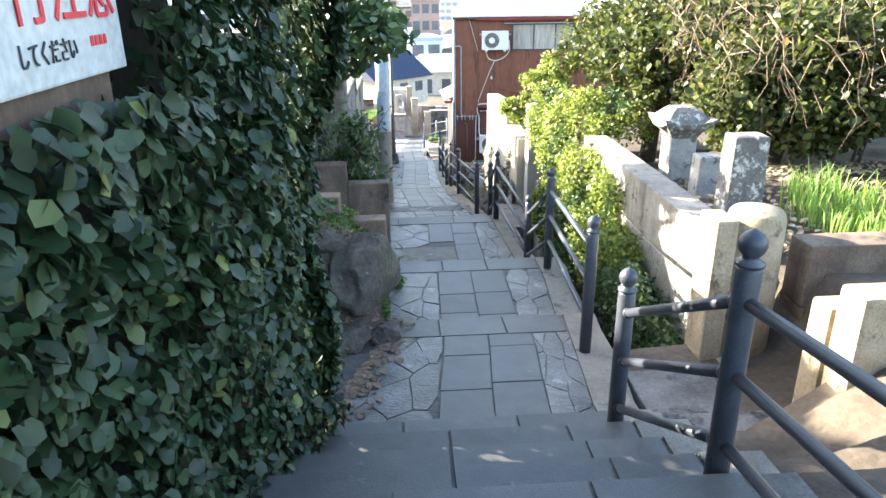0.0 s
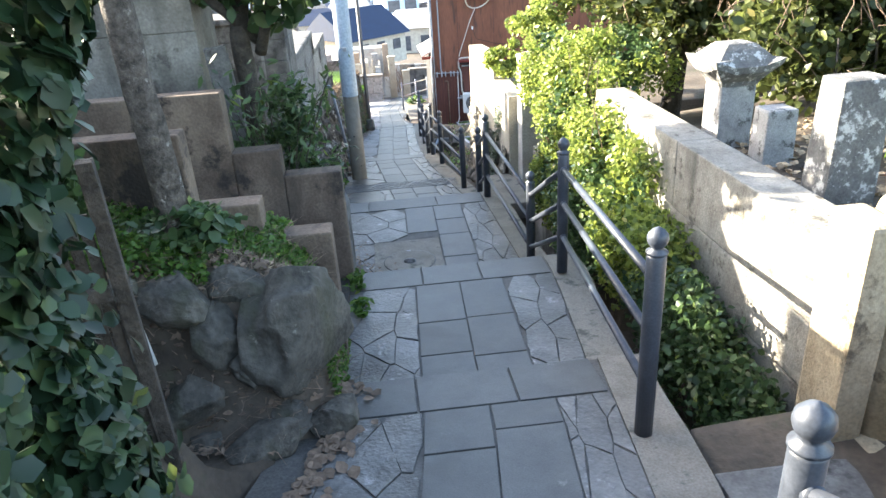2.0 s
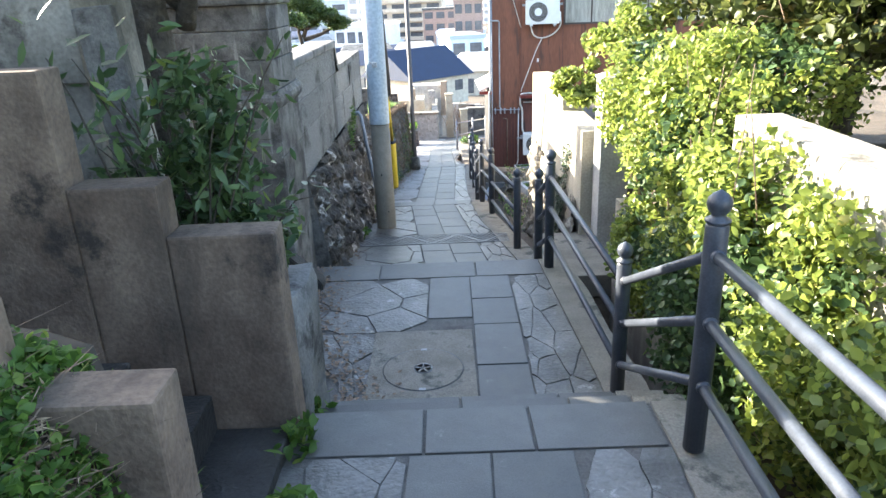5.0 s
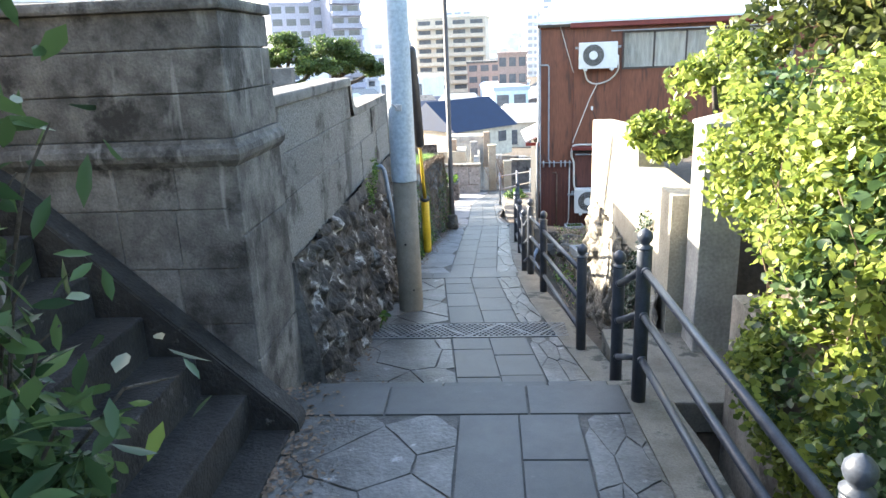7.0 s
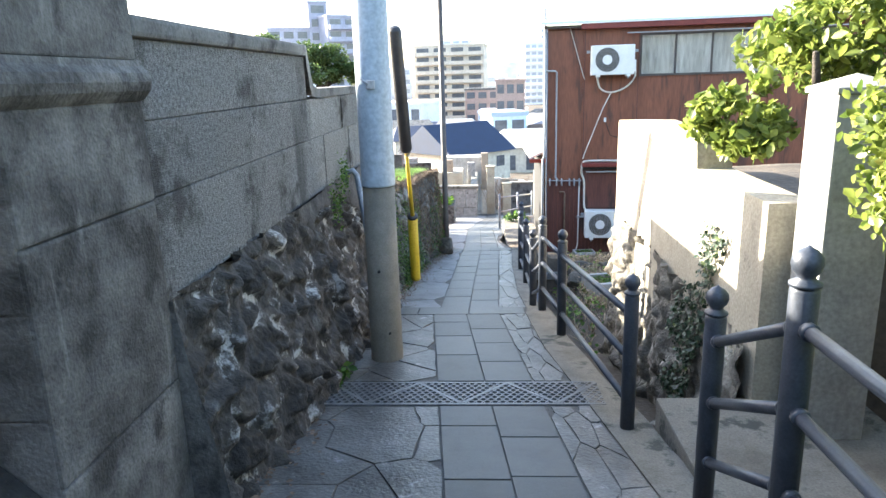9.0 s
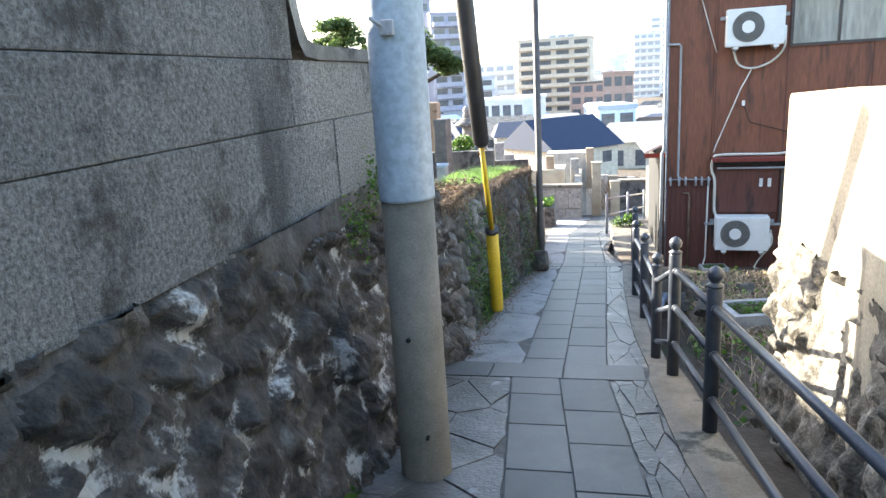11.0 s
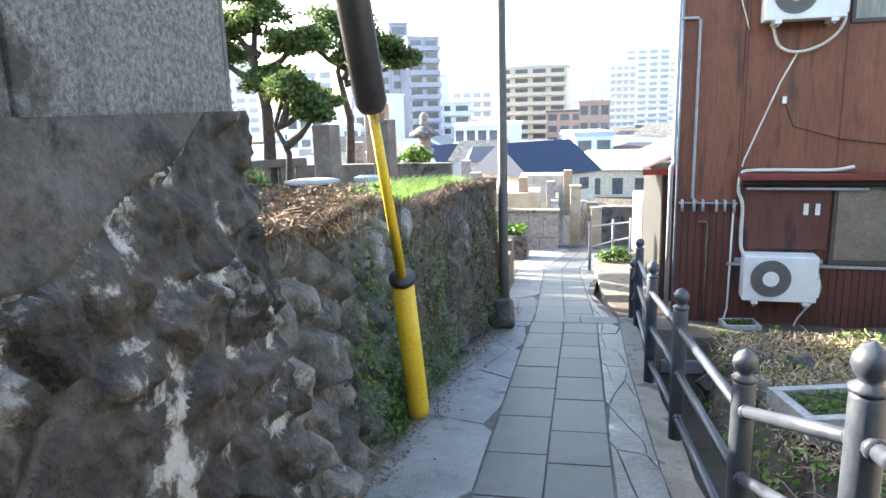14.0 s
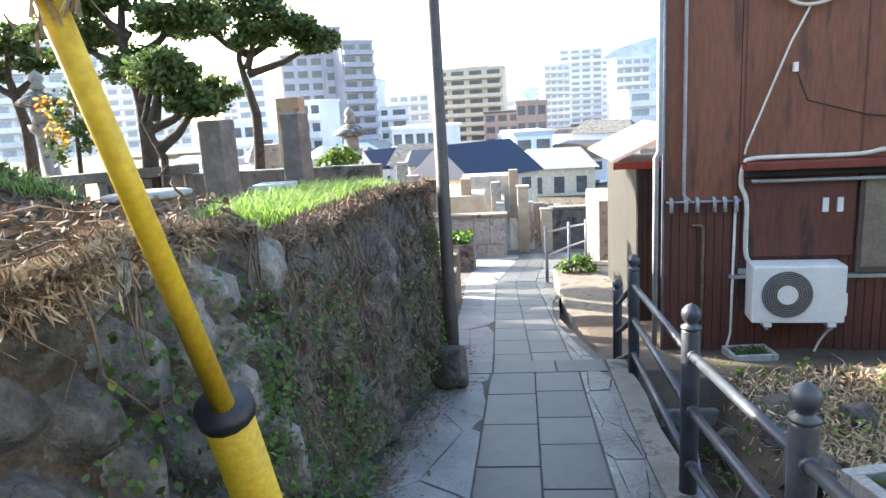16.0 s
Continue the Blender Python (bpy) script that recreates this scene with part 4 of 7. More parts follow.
for k in range(len(outline)):
    bm.faces.new((A[k], B[k], B[(k + 1) % len(outline)], A[(k + 1) % len(outline)]))
bmesh.ops.recalc_face_normals(bm, faces=bm.faces)
part("wall_panel", bm, M_WWALL, ww)
stonework(ww, 11.45, 15.42, -3.2, -1.38, 0.025, 0.34, 0.28, 3, (0.005, 0.028), 0.07, 0.016, lambda u, v, w: (2.125 - w - 0.06 * max(0, -1.3 - v), u, v), M_PALERUB, M_PALERUB, 0.07, 0.016)
gq = thing("gate_pillar", "tall square concrete gate pillar with pyramid cap", "gate pillar", (2.38, 11.18, -1.85))
box("shaft", -0.15, 0.15, -0.15, 0.15, -0.2, 1.84, M_PLASTER, gq, 0.012)
bm = bmesh.new()
add_box(bm, -0.16, 0.16, -0.16, 0.16, 1.842, 1.87, 0.004)
c = bm.verts.new((0, 0, 1.93))
for a, b in (((-.155, -.155), (.155, -.155)), ((.155, -.155), (.155, .155)), ((.155, .155), (-.155, .155)), ((-.155, .155), (-.155, -.155))):
    bm.faces.new((bm.verts.new((*a, 1.871)), bm.verts.new((*b, 1.871)), c))
part("cap", bm, M_PLASTER, gq)
box("side_panel", 0.02, 0.10, 0.155, 0.35, -0.2, 1.25, M_CEM, gq, 0.006)
# slab bridging the ditch at the gate
box("bridge_slab", 1.62, 2.75, 10.25, 11.5, -1.95, -1.72, M_KERB, None, 0.015)
tagged(bpy.data.objects["bridge_slab"], "worn concrete slab bridging the ditch at the gate", "slab", kind="structure")
# low retaining face under the hedge by the second ditch
box("wall_ditch", 2.20, 2.36, 8.32, 10.22, -2.4, -0.95, M_SOOTY, None, 0.012)
tagged(bpy.data.objects["wall_ditch"], "pale cement ditch wall below the hedge", "wall", kind="structure")

# ---- red-brown house ----
HY = 21.25
house = thing("house", "two-storey house clad in faded red-brown sheet metal", "house", (1.88, HY, -3.5))
house.location = (0, 0, 0)
bm = bmesh.new()
vs = [bm.verts.new((x, y, z)) for z in (-3.7, 0.98) for x, y in ((1.90, HY + 0.02), (9.0, HY + 0.02), (9.0, 27.0), (3.7, 27.0))]
for f in ((0, 3, 2, 1), (4, 5, 6, 7), (0, 1, 5, 4), (1, 2, 6, 5), (2, 3, 7, 6), (3, 0, 4, 7)):
    bm.faces.new([vs[i] for i in f])
part("wall", bm, M_RED, house)
for x0, x1 in ((1.90, 2.56), (2.566, 3.58), (3.586, 4.70), (4.706, 5.9), (5.906, 7.4), (7.406, 8.99)):
    box("cladding_sheet", x0, x1, HY, HY + 0.025, -1.92, 0.90, M_RED, house, 0.004)
bm = bmesh.new()
x = 1.90
while x < 8.9:
    add_box(bm, x, x + 0.072, HY - 0.004, HY + 0.022, -3.52, -1.925)
    x += 0.078
part("ribbed_cladding", bm, M_DKRED, house, "dark brown ribbed lower cladding")
box("fascia", 2.52, 9.1, HY - 0.18, HY + 0.02, 0.90, 1.0, M_FASCIA, house, 0.008, "oxide red eave board")
box("fascia", 1.84, 2.52, HY - 0.10, HY + 0.02, 0.93, 0.985, M_BROWNMETAL, house, 0.006)
bm = bmesh.new()
vs = [bm.verts.new(p) for p in ((1.78, HY - 0.2, 1.0), (9.2, HY - 0.2, 1.0), (9.2, 24.2, 2.05), (2.7, 24.2, 2.05), (9.2, 27.2, 1.0), (3.6, 27.2, 1.0))]
bm.faces.new((vs[0], vs[1], vs[2], vs[3]))
bm.faces.new((vs[3], vs[2], vs[4], vs[5]))
r = bmesh.ops.extrude_face_region(bm, geom=bm.faces[:])
for v in [g for g in r["geom"] if isinstance(g, bmesh.types.BMVert)]:
    v.co.z += 0.05
bmesh.ops.recalc_face_normals(bm, faces=bm.faces)
part("roof", bm, M_ROOFPALE, house, "pale grey metal roof")
# upper window band with curtains
win = part("window", (lambda b: (add_box(b, 3.60, 7.0, HY - 0.03, HY + 0.03, 0.03, 0.07), add_box(b, 3.60, 7.0, HY - 0.03, HY + 0.03, 0.76, 0.80), [add_box(b, xx, xx + 0.035, HY - 0.028, HY + 0.026, 0.07, 0.76) for xx in (3.60, 4.22, 4.86, 5.5, 6.15, 6.96)], b)[-1])(bmesh.new()), M_BROWNMETAL, house, "dark framed sliding window band")
box("curtain", 3.62, 6.97, HY - 0.004, HY - 0.001, 0.07, 0.76, M_CURTAIN, win, 0)
for xx in (3.635, 4.255, 4.895, 5.535, 6.185):
    box("pane", xx, xx + 0.58, HY - 0.016, HY - 0.012, 0.072, 0.758, M_GLASS, win, 0).visible_shadow = False
box("awning_rail", 3.35, 7.1, HY - 0.16, HY - 0.13, 0.80, 0.82, M_PVC, house, 0.004)
# lower recess with red ledge, tray rail, dark shutter and pale window
box("ledge", 2.58, 4.4, HY - 0.20, HY, -1.64, -1.57, M_FASCIA, house, 0.008, "red sheet metal ledge")
# Near-black strip paints the shade under the red ledge.
box("ledge_shade", 2.60, 4.4, HY - 0.12, HY, -1.70, -1.645, M_DARK, house, 0.004)
tube("towel_rail", [(2.66, HY - 0.10, -1.745), (3.9, HY - 0.10, -1.745)], 0.016, M_PVC, house)
box("shutter", 2.60, 3.56, HY - 0.03, HY - 0.006, -2.46, -1.72, M_DKRED, house, 0.01)
lw = box("low_window", 3.58, 4.5, HY - 0.05, HY - 0.01, -2.62, -1.72, M_BROWNMETAL, house, 0.008)
box("pane", 3.62, 4.46, HY - 0.056, HY - 0.052, -2.56, -1.76, M_FROST, lw, 0, "dusty frosted pane")
box("sill_strip", 2.5, 4.6, HY - 0.05, HY - 0.005, -2.665, -2.63, M_PVC, house, 0.004)
# corner pipes
tube("downpipe", [(1.86, HY - 0.03, 1.3), (1.86, HY - 0.03, -1.45), (1.83, HY - 0.03, -1.5), (1.83, HY - 0.03, -3.5)], 0.026, M_PVC, house, label="grey corner downpipe")
tube("corner_trim", [(1.90, HY - 0.012, 0.9), (1.90, HY - 0.012, -3.5)], 0.013, M_BLUEPIPE, house)
tube("conduit", [(1.88, HY - 0.04, 0.17), (2.05, HY - 0.04, 0.17), (2.08, HY - 0.04, 0.14), (2.08, HY - 0.04, -1.86), (2.14, HY - 0.04, -1.92)], 0.017, M_PVC, house)
for xx in (1.97, 2.10, 2.20, 2.35, 2.44, 2.54):
    tube("vent_elbow", [(xx, HY + 0.01, -1.90), (xx, HY - 0.06, -1.90), (xx, HY - 0.07, -1.92), (xx, HY - 0.07, -2.02)], 0.018, M_PVC, house, 8)
tube("batten", [(1.93, HY - 0.035, -1.925), (2.58, HY - 0.035, -1.925)], 0.012, M_PVC, house, 8)
tube("drain_pipe", [(2.16, HY - 0.03, -2.15), (2.24, HY - 0.03, -2.15), (2.26, HY - 0.03, -2.18), (2.26, HY - 0.03, -3.45)], 0.016, M_TWIG, house)
tube("white_pipe", [(2.54, HY - 0.03, -1.93), (2.53, HY - 0.03, -3.2), (2.48, HY - 0.05, -3.40), (2.2, HY - 0.12, -3.50)], 0.013, M_TAPE, house)
for xx in (2.60, 3.585):
    box("joint_strip", xx - 0.008, xx + 0.008, HY - 0.004, HY + 0.001, -1.55, 0.9, M_DKRED, house, 0)
for xx in (3.28, 3.40):
    box("hook", xx, xx + 0.05, HY - 0.05, HY, -2.05, -1.92, M_WHITE, house, 0.006)
tube("cable", [(3.0, HY - 0.02, -0.75), (3.05, HY - 0.06, -0.92), (3.1, HY - 0.06, -1.05), (3.6, HY - 0.03, -1.2), (4.2, HY - 0.03, -1.28)], 0.006, M_DARK, house, 6)
box("cable_clip", 2.98, 3.02, HY - 0.05, HY, -0.80, -0.72, M_WHITE, house, 0.005)


def bent(pts, k=6):
    """A smooth run through the given places."""
    P = [Vector(p) for p in pts]
    P = [2 * P[0] - P[1]] + P + [2 * P[-1] - P[-2]]
    out = []
    for a, b, c, d in zip(P, P[1:], P[2:], P[3:]):
        for q in range(k):
            t = q / k
            out.append(0.5 * (2 * b + (c - a) * t + (2 * a - 5 * b + 4 * c - d) * t * t + (3 * b - a - 3 * c + d) * t ** 3))
    return out + [P[-2]]


def aircon(x, y, z, label):
    """Outdoor air-conditioner unit, 0.78 m wide, on wall brackets; front faces -y."""
    g = thing("air_conditioner", label, "air conditioner", (x, y, z), group="air conditioners on the house")
    box("casing", 0.0, 0.78, -0.30, -0.02, 0.0, 0.53, M_WHITE, g, 0.018)
    lathe_c = Vector((0.29, -0.302, 0.27))
    bm = bmesh.new()
    add_tube(bm, [lathe_c + Vector((0, 0.004, 0)), lathe_c + Vector((0, -0.006, 0))], 0.215, 28)
    part("fan_recess", bm, M_FANDARK, g)
    for r in (0.105, 0.125, 0.145, 0.165, 0.185, 0.205):
        bm = bmesh.new()
        pts = [lathe_c + Vector((r * math.cos(a * math.pi / 12), -0.012, r * math.sin(a * math.pi / 12))) for a in range(25)]
        add_tube(bm, pts, 0.0022, 5, False)
        part("grille_ring", bm, M_PVC, g, smooth=True)
    bm = bmesh.new()
    add_tube(bm, [lathe_c + Vector((0, -0.010, 0)), lathe_c + Vector((0, -0.020, 0))], 0.088, 24)
    part("fan_hub", bm, M_WHITE, g)
    for xx in (0.10, 0.64):
        box("foot", xx, xx + 0.07, -0.31, 0.0, -0.035, 0.0, M_WHITE, g, 0.005)
        box("bracket", xx + 0.02, xx + 0.045, -0.30, 0.0, -0.065, -0.036, M_PVC, g, 0.004)
    box("valve_cover", 0.78, 0.815, -0.24, -0.08, 0.05, 0.26, M_WHITE, g, 0.01)
    box("side_bracket", -0.07, 0.0, -0.05, -0.01, 0.40, 0.45, M_PVC, g, 0.004)
    box("side_bracket", 0.78, 0.87, -0.05, -0.01, 0.40, 0.45, M_PVC, g, 0.004)
    return g


aircon(2.65, HY, -3.02, "white outdoor air-conditioner unit low on the wall")
aircon(2.70, HY, 0.07, "white outdoor air-conditioner unit under the eave")
# wrapped refrigerant pipes belong to the house wall
tube("wrapped_pipe", bent([(3.48, HY - 0.10, 0.35), (3.52, HY - 0.08, 0.05), (3.36, HY - 0.08, -0.16), (3.1, HY - 0.07, -0.25), (2.9, HY - 0.07, -0.18), (2.82, HY - 0.08, 0.04)]), 0.016, M_TAPE, house, 8)
tube("wrapped_pipe", [(3.1, HY - 0.05, -0.24), (2.95, HY - 0.04, -0.55), (2.62, HY - 0.04, -1.42), (2.60, HY - 0.05, -1.50)], 0.010, M_TAPE, house, 8)
tube("wrapped_pipe", bent([(3.75, HY - 0.06, -1.50), (3.5, HY - 0.05, -1.54), (2.72, HY - 0.05, -1.54), (2.60, HY - 0.05, -1.60), (2.58, HY - 0.05, -1.78), (2.63, HY - 0.05, -1.95), (2.64, HY - 0.05, -2.42), (2.70, HY - 0.10, -2.52)]), 0.021, M_TAPE, house, 8)
tube("drain_hose", bent([(3.47, HY - 0.12, -2.72), (3.49, HY - 0.12, -2.95), (3.30, HY - 0.10, -3.25), (3.22, HY - 0.12, -3.48)]), 0.012, M_TAPE, house, 8)
tube("drop_wire", [(2.3, HY - 0.02, 1.0), (2.58, HY - 0.05, 0.05), (2.60, HY - 0.04, 0.0)], 0.007, M_TAPE, house, 6)
for o in [o for o in bpy.data.objects if o.parent is None and (o is house or o.name.startswith("air_conditioner"))]:
    o.matrix_basis = Matrix.Translation((1.88, 21.32, 0)) @ Matrix.Rotation(radians(-5.5), 4, "Z") @ Matrix.Translation((-1.88, -HY, 0)) @ o.matrix_basis
# lean-to roof and shed beyond the corner
shed = thing("lean_to", "small dark lean-to with a red and white tin roof", "shed", (1.5, 23.2, -3.5))
shed.location = (0, 0, 0)
# Wall and boards are near-black: the shade of a dark opening is painted in.
box("wall", 1.93, 2.9, 22.75, 24.9, -3.9, -1.75, M_DARK, shed, 0.01, "lean-to board wall, shade painted in near-black")
for k in range(6):
    box("board", 1.94 + 0.062 * k, 1.995 + 0.062 * k, 22.73, 22.749, -3.8, -1.76, M_DARK, shed, 0.003)
bm = bmesh.new()
add_box(bm, -0.46, 0.4, -1.2, 1.0, -0.02, 0.02, 0.006, Matrix.Translation((2.08, 23.9, -1.46)) @ Matrix.Rotation(-0.42, 4, "Y"))
part("roof", bm, M_WHITE, shed, "white weathered tin roof")
box("roof_edge", 1.66, 2.5, 22.68, 22.70, -1.74, -1.66, M_FASCIA, shed, 0.006)
# concrete apron and ditch bridge before the house
box("apron", 1.35, 7.0, 20.62, 21.24, -3.75, -3.48, M_STRIP, None, 0.02)
box("apron_slab", 1.62, 2.38, 20.12, 20.61, -3.62, -3.47, M_STRIP, None, 0.02)
tagged(bpy.data.objects["apron_slab"], "concrete slab bridging the ditch before the house", "slab", kind="structure")
tagged(bpy.data.objects["apron"], "concrete apron slab before the house wall", "apron", kind="structure")
# planter boxes and stones in the little garden
for nm, px, py, pz, rz, lab in (("planter_box", 2.75, 18.2, -3.2, 12, "grey concrete planter box with weeds"), ("planter_box", 2.62, 20.98, -3.48, 4, "small concrete trough by the house")):
    g = thing(nm, lab, "planter", (px, py, pz), group="garden planters")
    g.rotation_euler = (0, 0, radians(rz))
    bm = bmesh.new()
    for a in ((-0.5, 0.5, -0.3, -0.22), (-0.5, 0.5, 0.22, 0.3), (-0.5, -0.42, -0.218, 0.218), (0.42, 0.5, -0.218, 0.218)):
        add_box(bm, *a, 0.0, 0.32, 0.01)
    part("box", bm, M_PLASTER, g)
    box("soil", -0.41, 0.41, -0.21, 0.21, 0.02, 0.25, M_SOIL, g, 0)
    r = np.random.default_rng(7)
    tagged(leaves("weed_mass", np.stack([r.uniform(-0.4, 0.4, 400), r.uniform(-0.2, 0.2, 400), r.uniform(0.24, 0.34, 400)], 1), 0.035, L_WEED, g, r), kind="stuff")
    g.scale = (1, 1, 0.62) if py < 20 else (0.40, 0.5, 0.6)
# ---- utility pole, stay wire, lamp post ----
pole = thing("utility_pole", "utility pole, concrete below and blue-grey steel above", "utility pole", (-0.128, 12.75, -2.0))
lathe("lower_shaft", [(0.126, -0.3), (0.124, 0.0), (0.117, 1.37)], M_POLEBASE, pole, 28)
lathe("upper_shaft", [(0.124, 1.36), (0.124, 1.375), (0.118, 6.0), (0.10, 9.0)], M_POLEMETAL, pole, 28)
tube("bolt", [(-0.01, -0.115, 0.735), (-0.01, -0.13, 0.735)], 0.012, M_DARK, pole, 8)
tube("hook", [(-0.02, -0.125, 2.08), (-0.02, -0.16, 2.09), (-0.06, -0.165, 2.12)], 0.008, M_PVC, pole, 8)
box("cleat", -0.03, 0.03, -0.15, -0.12, 2.05, 2.11, M_PVC, pole, 0.006)
tube("bolt", [(0.03, 0.12, 0.25), (0.05, -0.135, 0.25)], 0.008, M_DARK, pole, 8)

stay = thing("stay_wire", "pole stay with yellow guard and black foam cover", "stay wire", (-0.285, 16.62, -2.47))


def on_wire(z):
    """A place on the upper stay, in the stay's own frame, for a height in the world."""
    return Vector((0.036, 15.80 - 0.478 * (z + 0.735) - 16.62, z + 2.47))


tube("wire", [on_wire(-0.8), on_wire(4.6)], 0.006, M_PVC, stay, 6)
tube("guard", [(0, 0.02, -0.05), (0, 0.0, 0.0), on_wire(-1.57)], [0.064, 0.066, 0.060], M_YELLOW, stay, 8, "thick ribbed yellow plastic guard")
tube("strap", [on_wire(-1.585), on_wire(-1.555)], 0.068, M_BLACK, stay, 14)
tube("sleeve", [on_wire(-1.57), on_wire(-0.68)], [0.027, 0.022], M_YELLOW, stay, 12, "slim yellow sleeve")
tube("cover", [on_wire(-0.71), on_wire(-0.68), on_wire(0.60), on_wire(0.63)], [0.055, 0.070, 0.070, 0.05], M_BLACK, stay, 18, "black foam tube cover")
r = np.random.default_rng(4)
blades("straw_wisp", np.array([on_wire(-0.76)]) + r.normal(0, 0.022, (60, 3)), 0.05, M_STRAW, stay, r, 0.9, 0.006)

lamp = thing("street_lamp", "slim brown-grey lamp post with lantern head", "street lamp", (-0.02, 19.62, -2.85))
lathe("post", [(0.055, -0.2), (0.055, 0.5), (0.048, 0.55), (0.042, 4.6)], M_BROWNMETAL, lamp, 14)
lathe("head", [(0.05, 4.58), (0.09, 4.62), (0.10, 4.66), (0.06, 4.68)], M_BROWNMETAL, lamp, 14)
lathe("lantern_glass", [(0.07, 4.68), (0.13, 4.95)], M_GLASS, lamp, 14)
lathe("lantern_cap", [(0.15, 4.951), (0.15, 4.97), (0.05, 5.08), (0.0, 5.10)], M_BROWNMETAL, lamp, 14)

# leaning drain pipe against the masonry
dp = thing("drain_pipe", "leaning blue-grey drain pipe against the masonry", "pipe", (-0.40, 13.62, -2.1))
dp.location = (0, 0, 0)
tube("pipe", [(-0.60, 13.87, -0.69), (-0.52, 13.85, -0.67), (-0.485, 13.83, -0.71), (-0.265, 13.60, -2.14)], 0.025, M_BLUEPIPE, dp, 12)
tube("pipe_joint", [(-0.303, 13.646, -1.85), (-0.294, 13.637, -1.91)], 0.030, M_BLUEPIPE, dp, 12)

# ---- hedge and sign on the uphill side at the start ----
rng = np.random.default_rng(21)
hedge = thing("ivy_hedge", "dense dark-green ivy hedge hanging over a bank", "hedge", (-0.9, 1.8, 0.0))
hedge.location = (0, 0, 0)


def hedge_face(y, z):
    b = np.interp(y, [-1, 1.5, 2.2, 3.5], [-0.55, -0.49, -0.40, -0.22]) + 0.06 * np.sin(y * 2.6 + z * 1.9) + 0.05 * np.sin(z * 4.1 + y * 0.9)
    return b + 0.24 * np.clip(z - 1.1, 0, 1.5) * np.clip((y - 2.2) / 1.0, 0, 1) - 0.12 * np.clip(0.0 - z, 0, 0.6)


n = 46000
hy = rng.uniform(-1.2, 3.5, n)
hz = rng.uniform(-0.45, 3.6, n)
keep = (hy < 3.20 + 0.16 * np.sin(hz * 4) + 0.2 * np.clip(hz - 0.3, -0.6, 1) + rng.uniform(-0.12, 0.12, n)) & (hz > np.interp(hy, [-1, 1.95, 3.3], [0.45, 0.25, -0.42]))
hy, hz = hy[keep], hz[keep]
hx = hedge_face(hy, hz) - np.abs(rng.normal(0, 0.08, len(hy))) + 0.04 * np.sin(hy * 9 + 2 * np.sin(hz * 5)) * np.sin(hz * 11 + hy * 3)
board = (hy > 0.8) & (hy < 1.96) & (hz > 1.62) & (hz < 2.6)
hx[board] = np.minimum(hx[board], -0.58)
leaves("leaf_mass", np.stack([hx, hy, hz], 1), 0.047, L_IVY, hedge, rng, 0.2, 1.25, np.stack([np.ones(len(hx)), np.full(len(hx), 0.1), np.full(len(hx), 0.35)], 1), 0.35)
# end of the hedge, rounding off
n = 15000
a = rng.uniform(0, 1.5, n)
hz = rng.uniform(-0.35, 3.2, n)
rr = 0.42 + 0.06 * np.sin(hz * 5) - np.abs(rng.normal(0, 0.06, n))
ex = -0.66 + rr * np.cos(a) + 0.20 * np.clip(hz - 1.1, 0, 1.5)
ey = 3.0 + rr * np.sin(a) * 1.1 + 0.16 * np.clip(hz - 0.3, -0.6, 1)
leaves("leaf_mass", np.stack([ex, ey, hz], 1), 0.048, L_IVY, hedge, rng, 0.2, 1.25, np.stack([np.cos(a), np.sin(a), np.full(n, 0.3)], 1), 0.35)
# Near-black box stands in for the shade inside the hedge.
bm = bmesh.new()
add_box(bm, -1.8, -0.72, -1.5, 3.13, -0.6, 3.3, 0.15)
part("bank_core", bm, M_DARK, hedge, "near-black block for the shade inside the hedge")

sign = thing("warning_sign", "weathered white warning board with red and black lettering", "sign", (-0.50, 1.31, 1.665))
sign.rotation_euler = (0, 0, 0)
box("board", -0.012, 0.0, -0.45, 0.58, 0.0, 0.62, M_SIGN, sign, 0.006)
box("backing", -0.06, -0.013, -0.3, 0.50, -0.07, 0.1, M_WOODOLD, sign, 0.004)


def lettering(name, text, y, z, size, material, parent, squeeze=1.0):
    cu = bpy.data.curves.new(name, "FONT")
    cu.body, cu.size, cu.extrude = text, size, 0.0015
    tmp = bpy.data.objects.new(name, cu)
    scene.collection.objects.link(tmp)
    me = bpy.data.meshes.new_from_object(tmp.evaluated_get(bpy.context.evaluated_depsgraph_get()))
    bpy.data.objects.remove(tmp)
    me.materials.append(material)
    ob = new(name, me)
    ob.parent = parent
    ob.matrix_local = Matrix.Translation((0.003, y, z)) @ Matrix(((0, 0, 1, 0), (squeeze, 0, 0, 0), (0, 1, 0, 0), (0, 0, 0, 1)))
    return ob


lettering("letters", "してください", 0.10, 0.045, 0.048, M_BLACK_INK, sign, 0.8)
lettering("letters", "行注意", 0.10, 0.125, 0.16, M_RED_INK, sign, 0.95)
for k in range(4):
    box("faint_mark", 0.001, 0.002, 0.40 + 0.022 * k, 0.415 + 0.022 * k, 0.06, 0.08, M_RED_INK, sign, 0)

# ---- boulders, weeds and tree on the bank ----


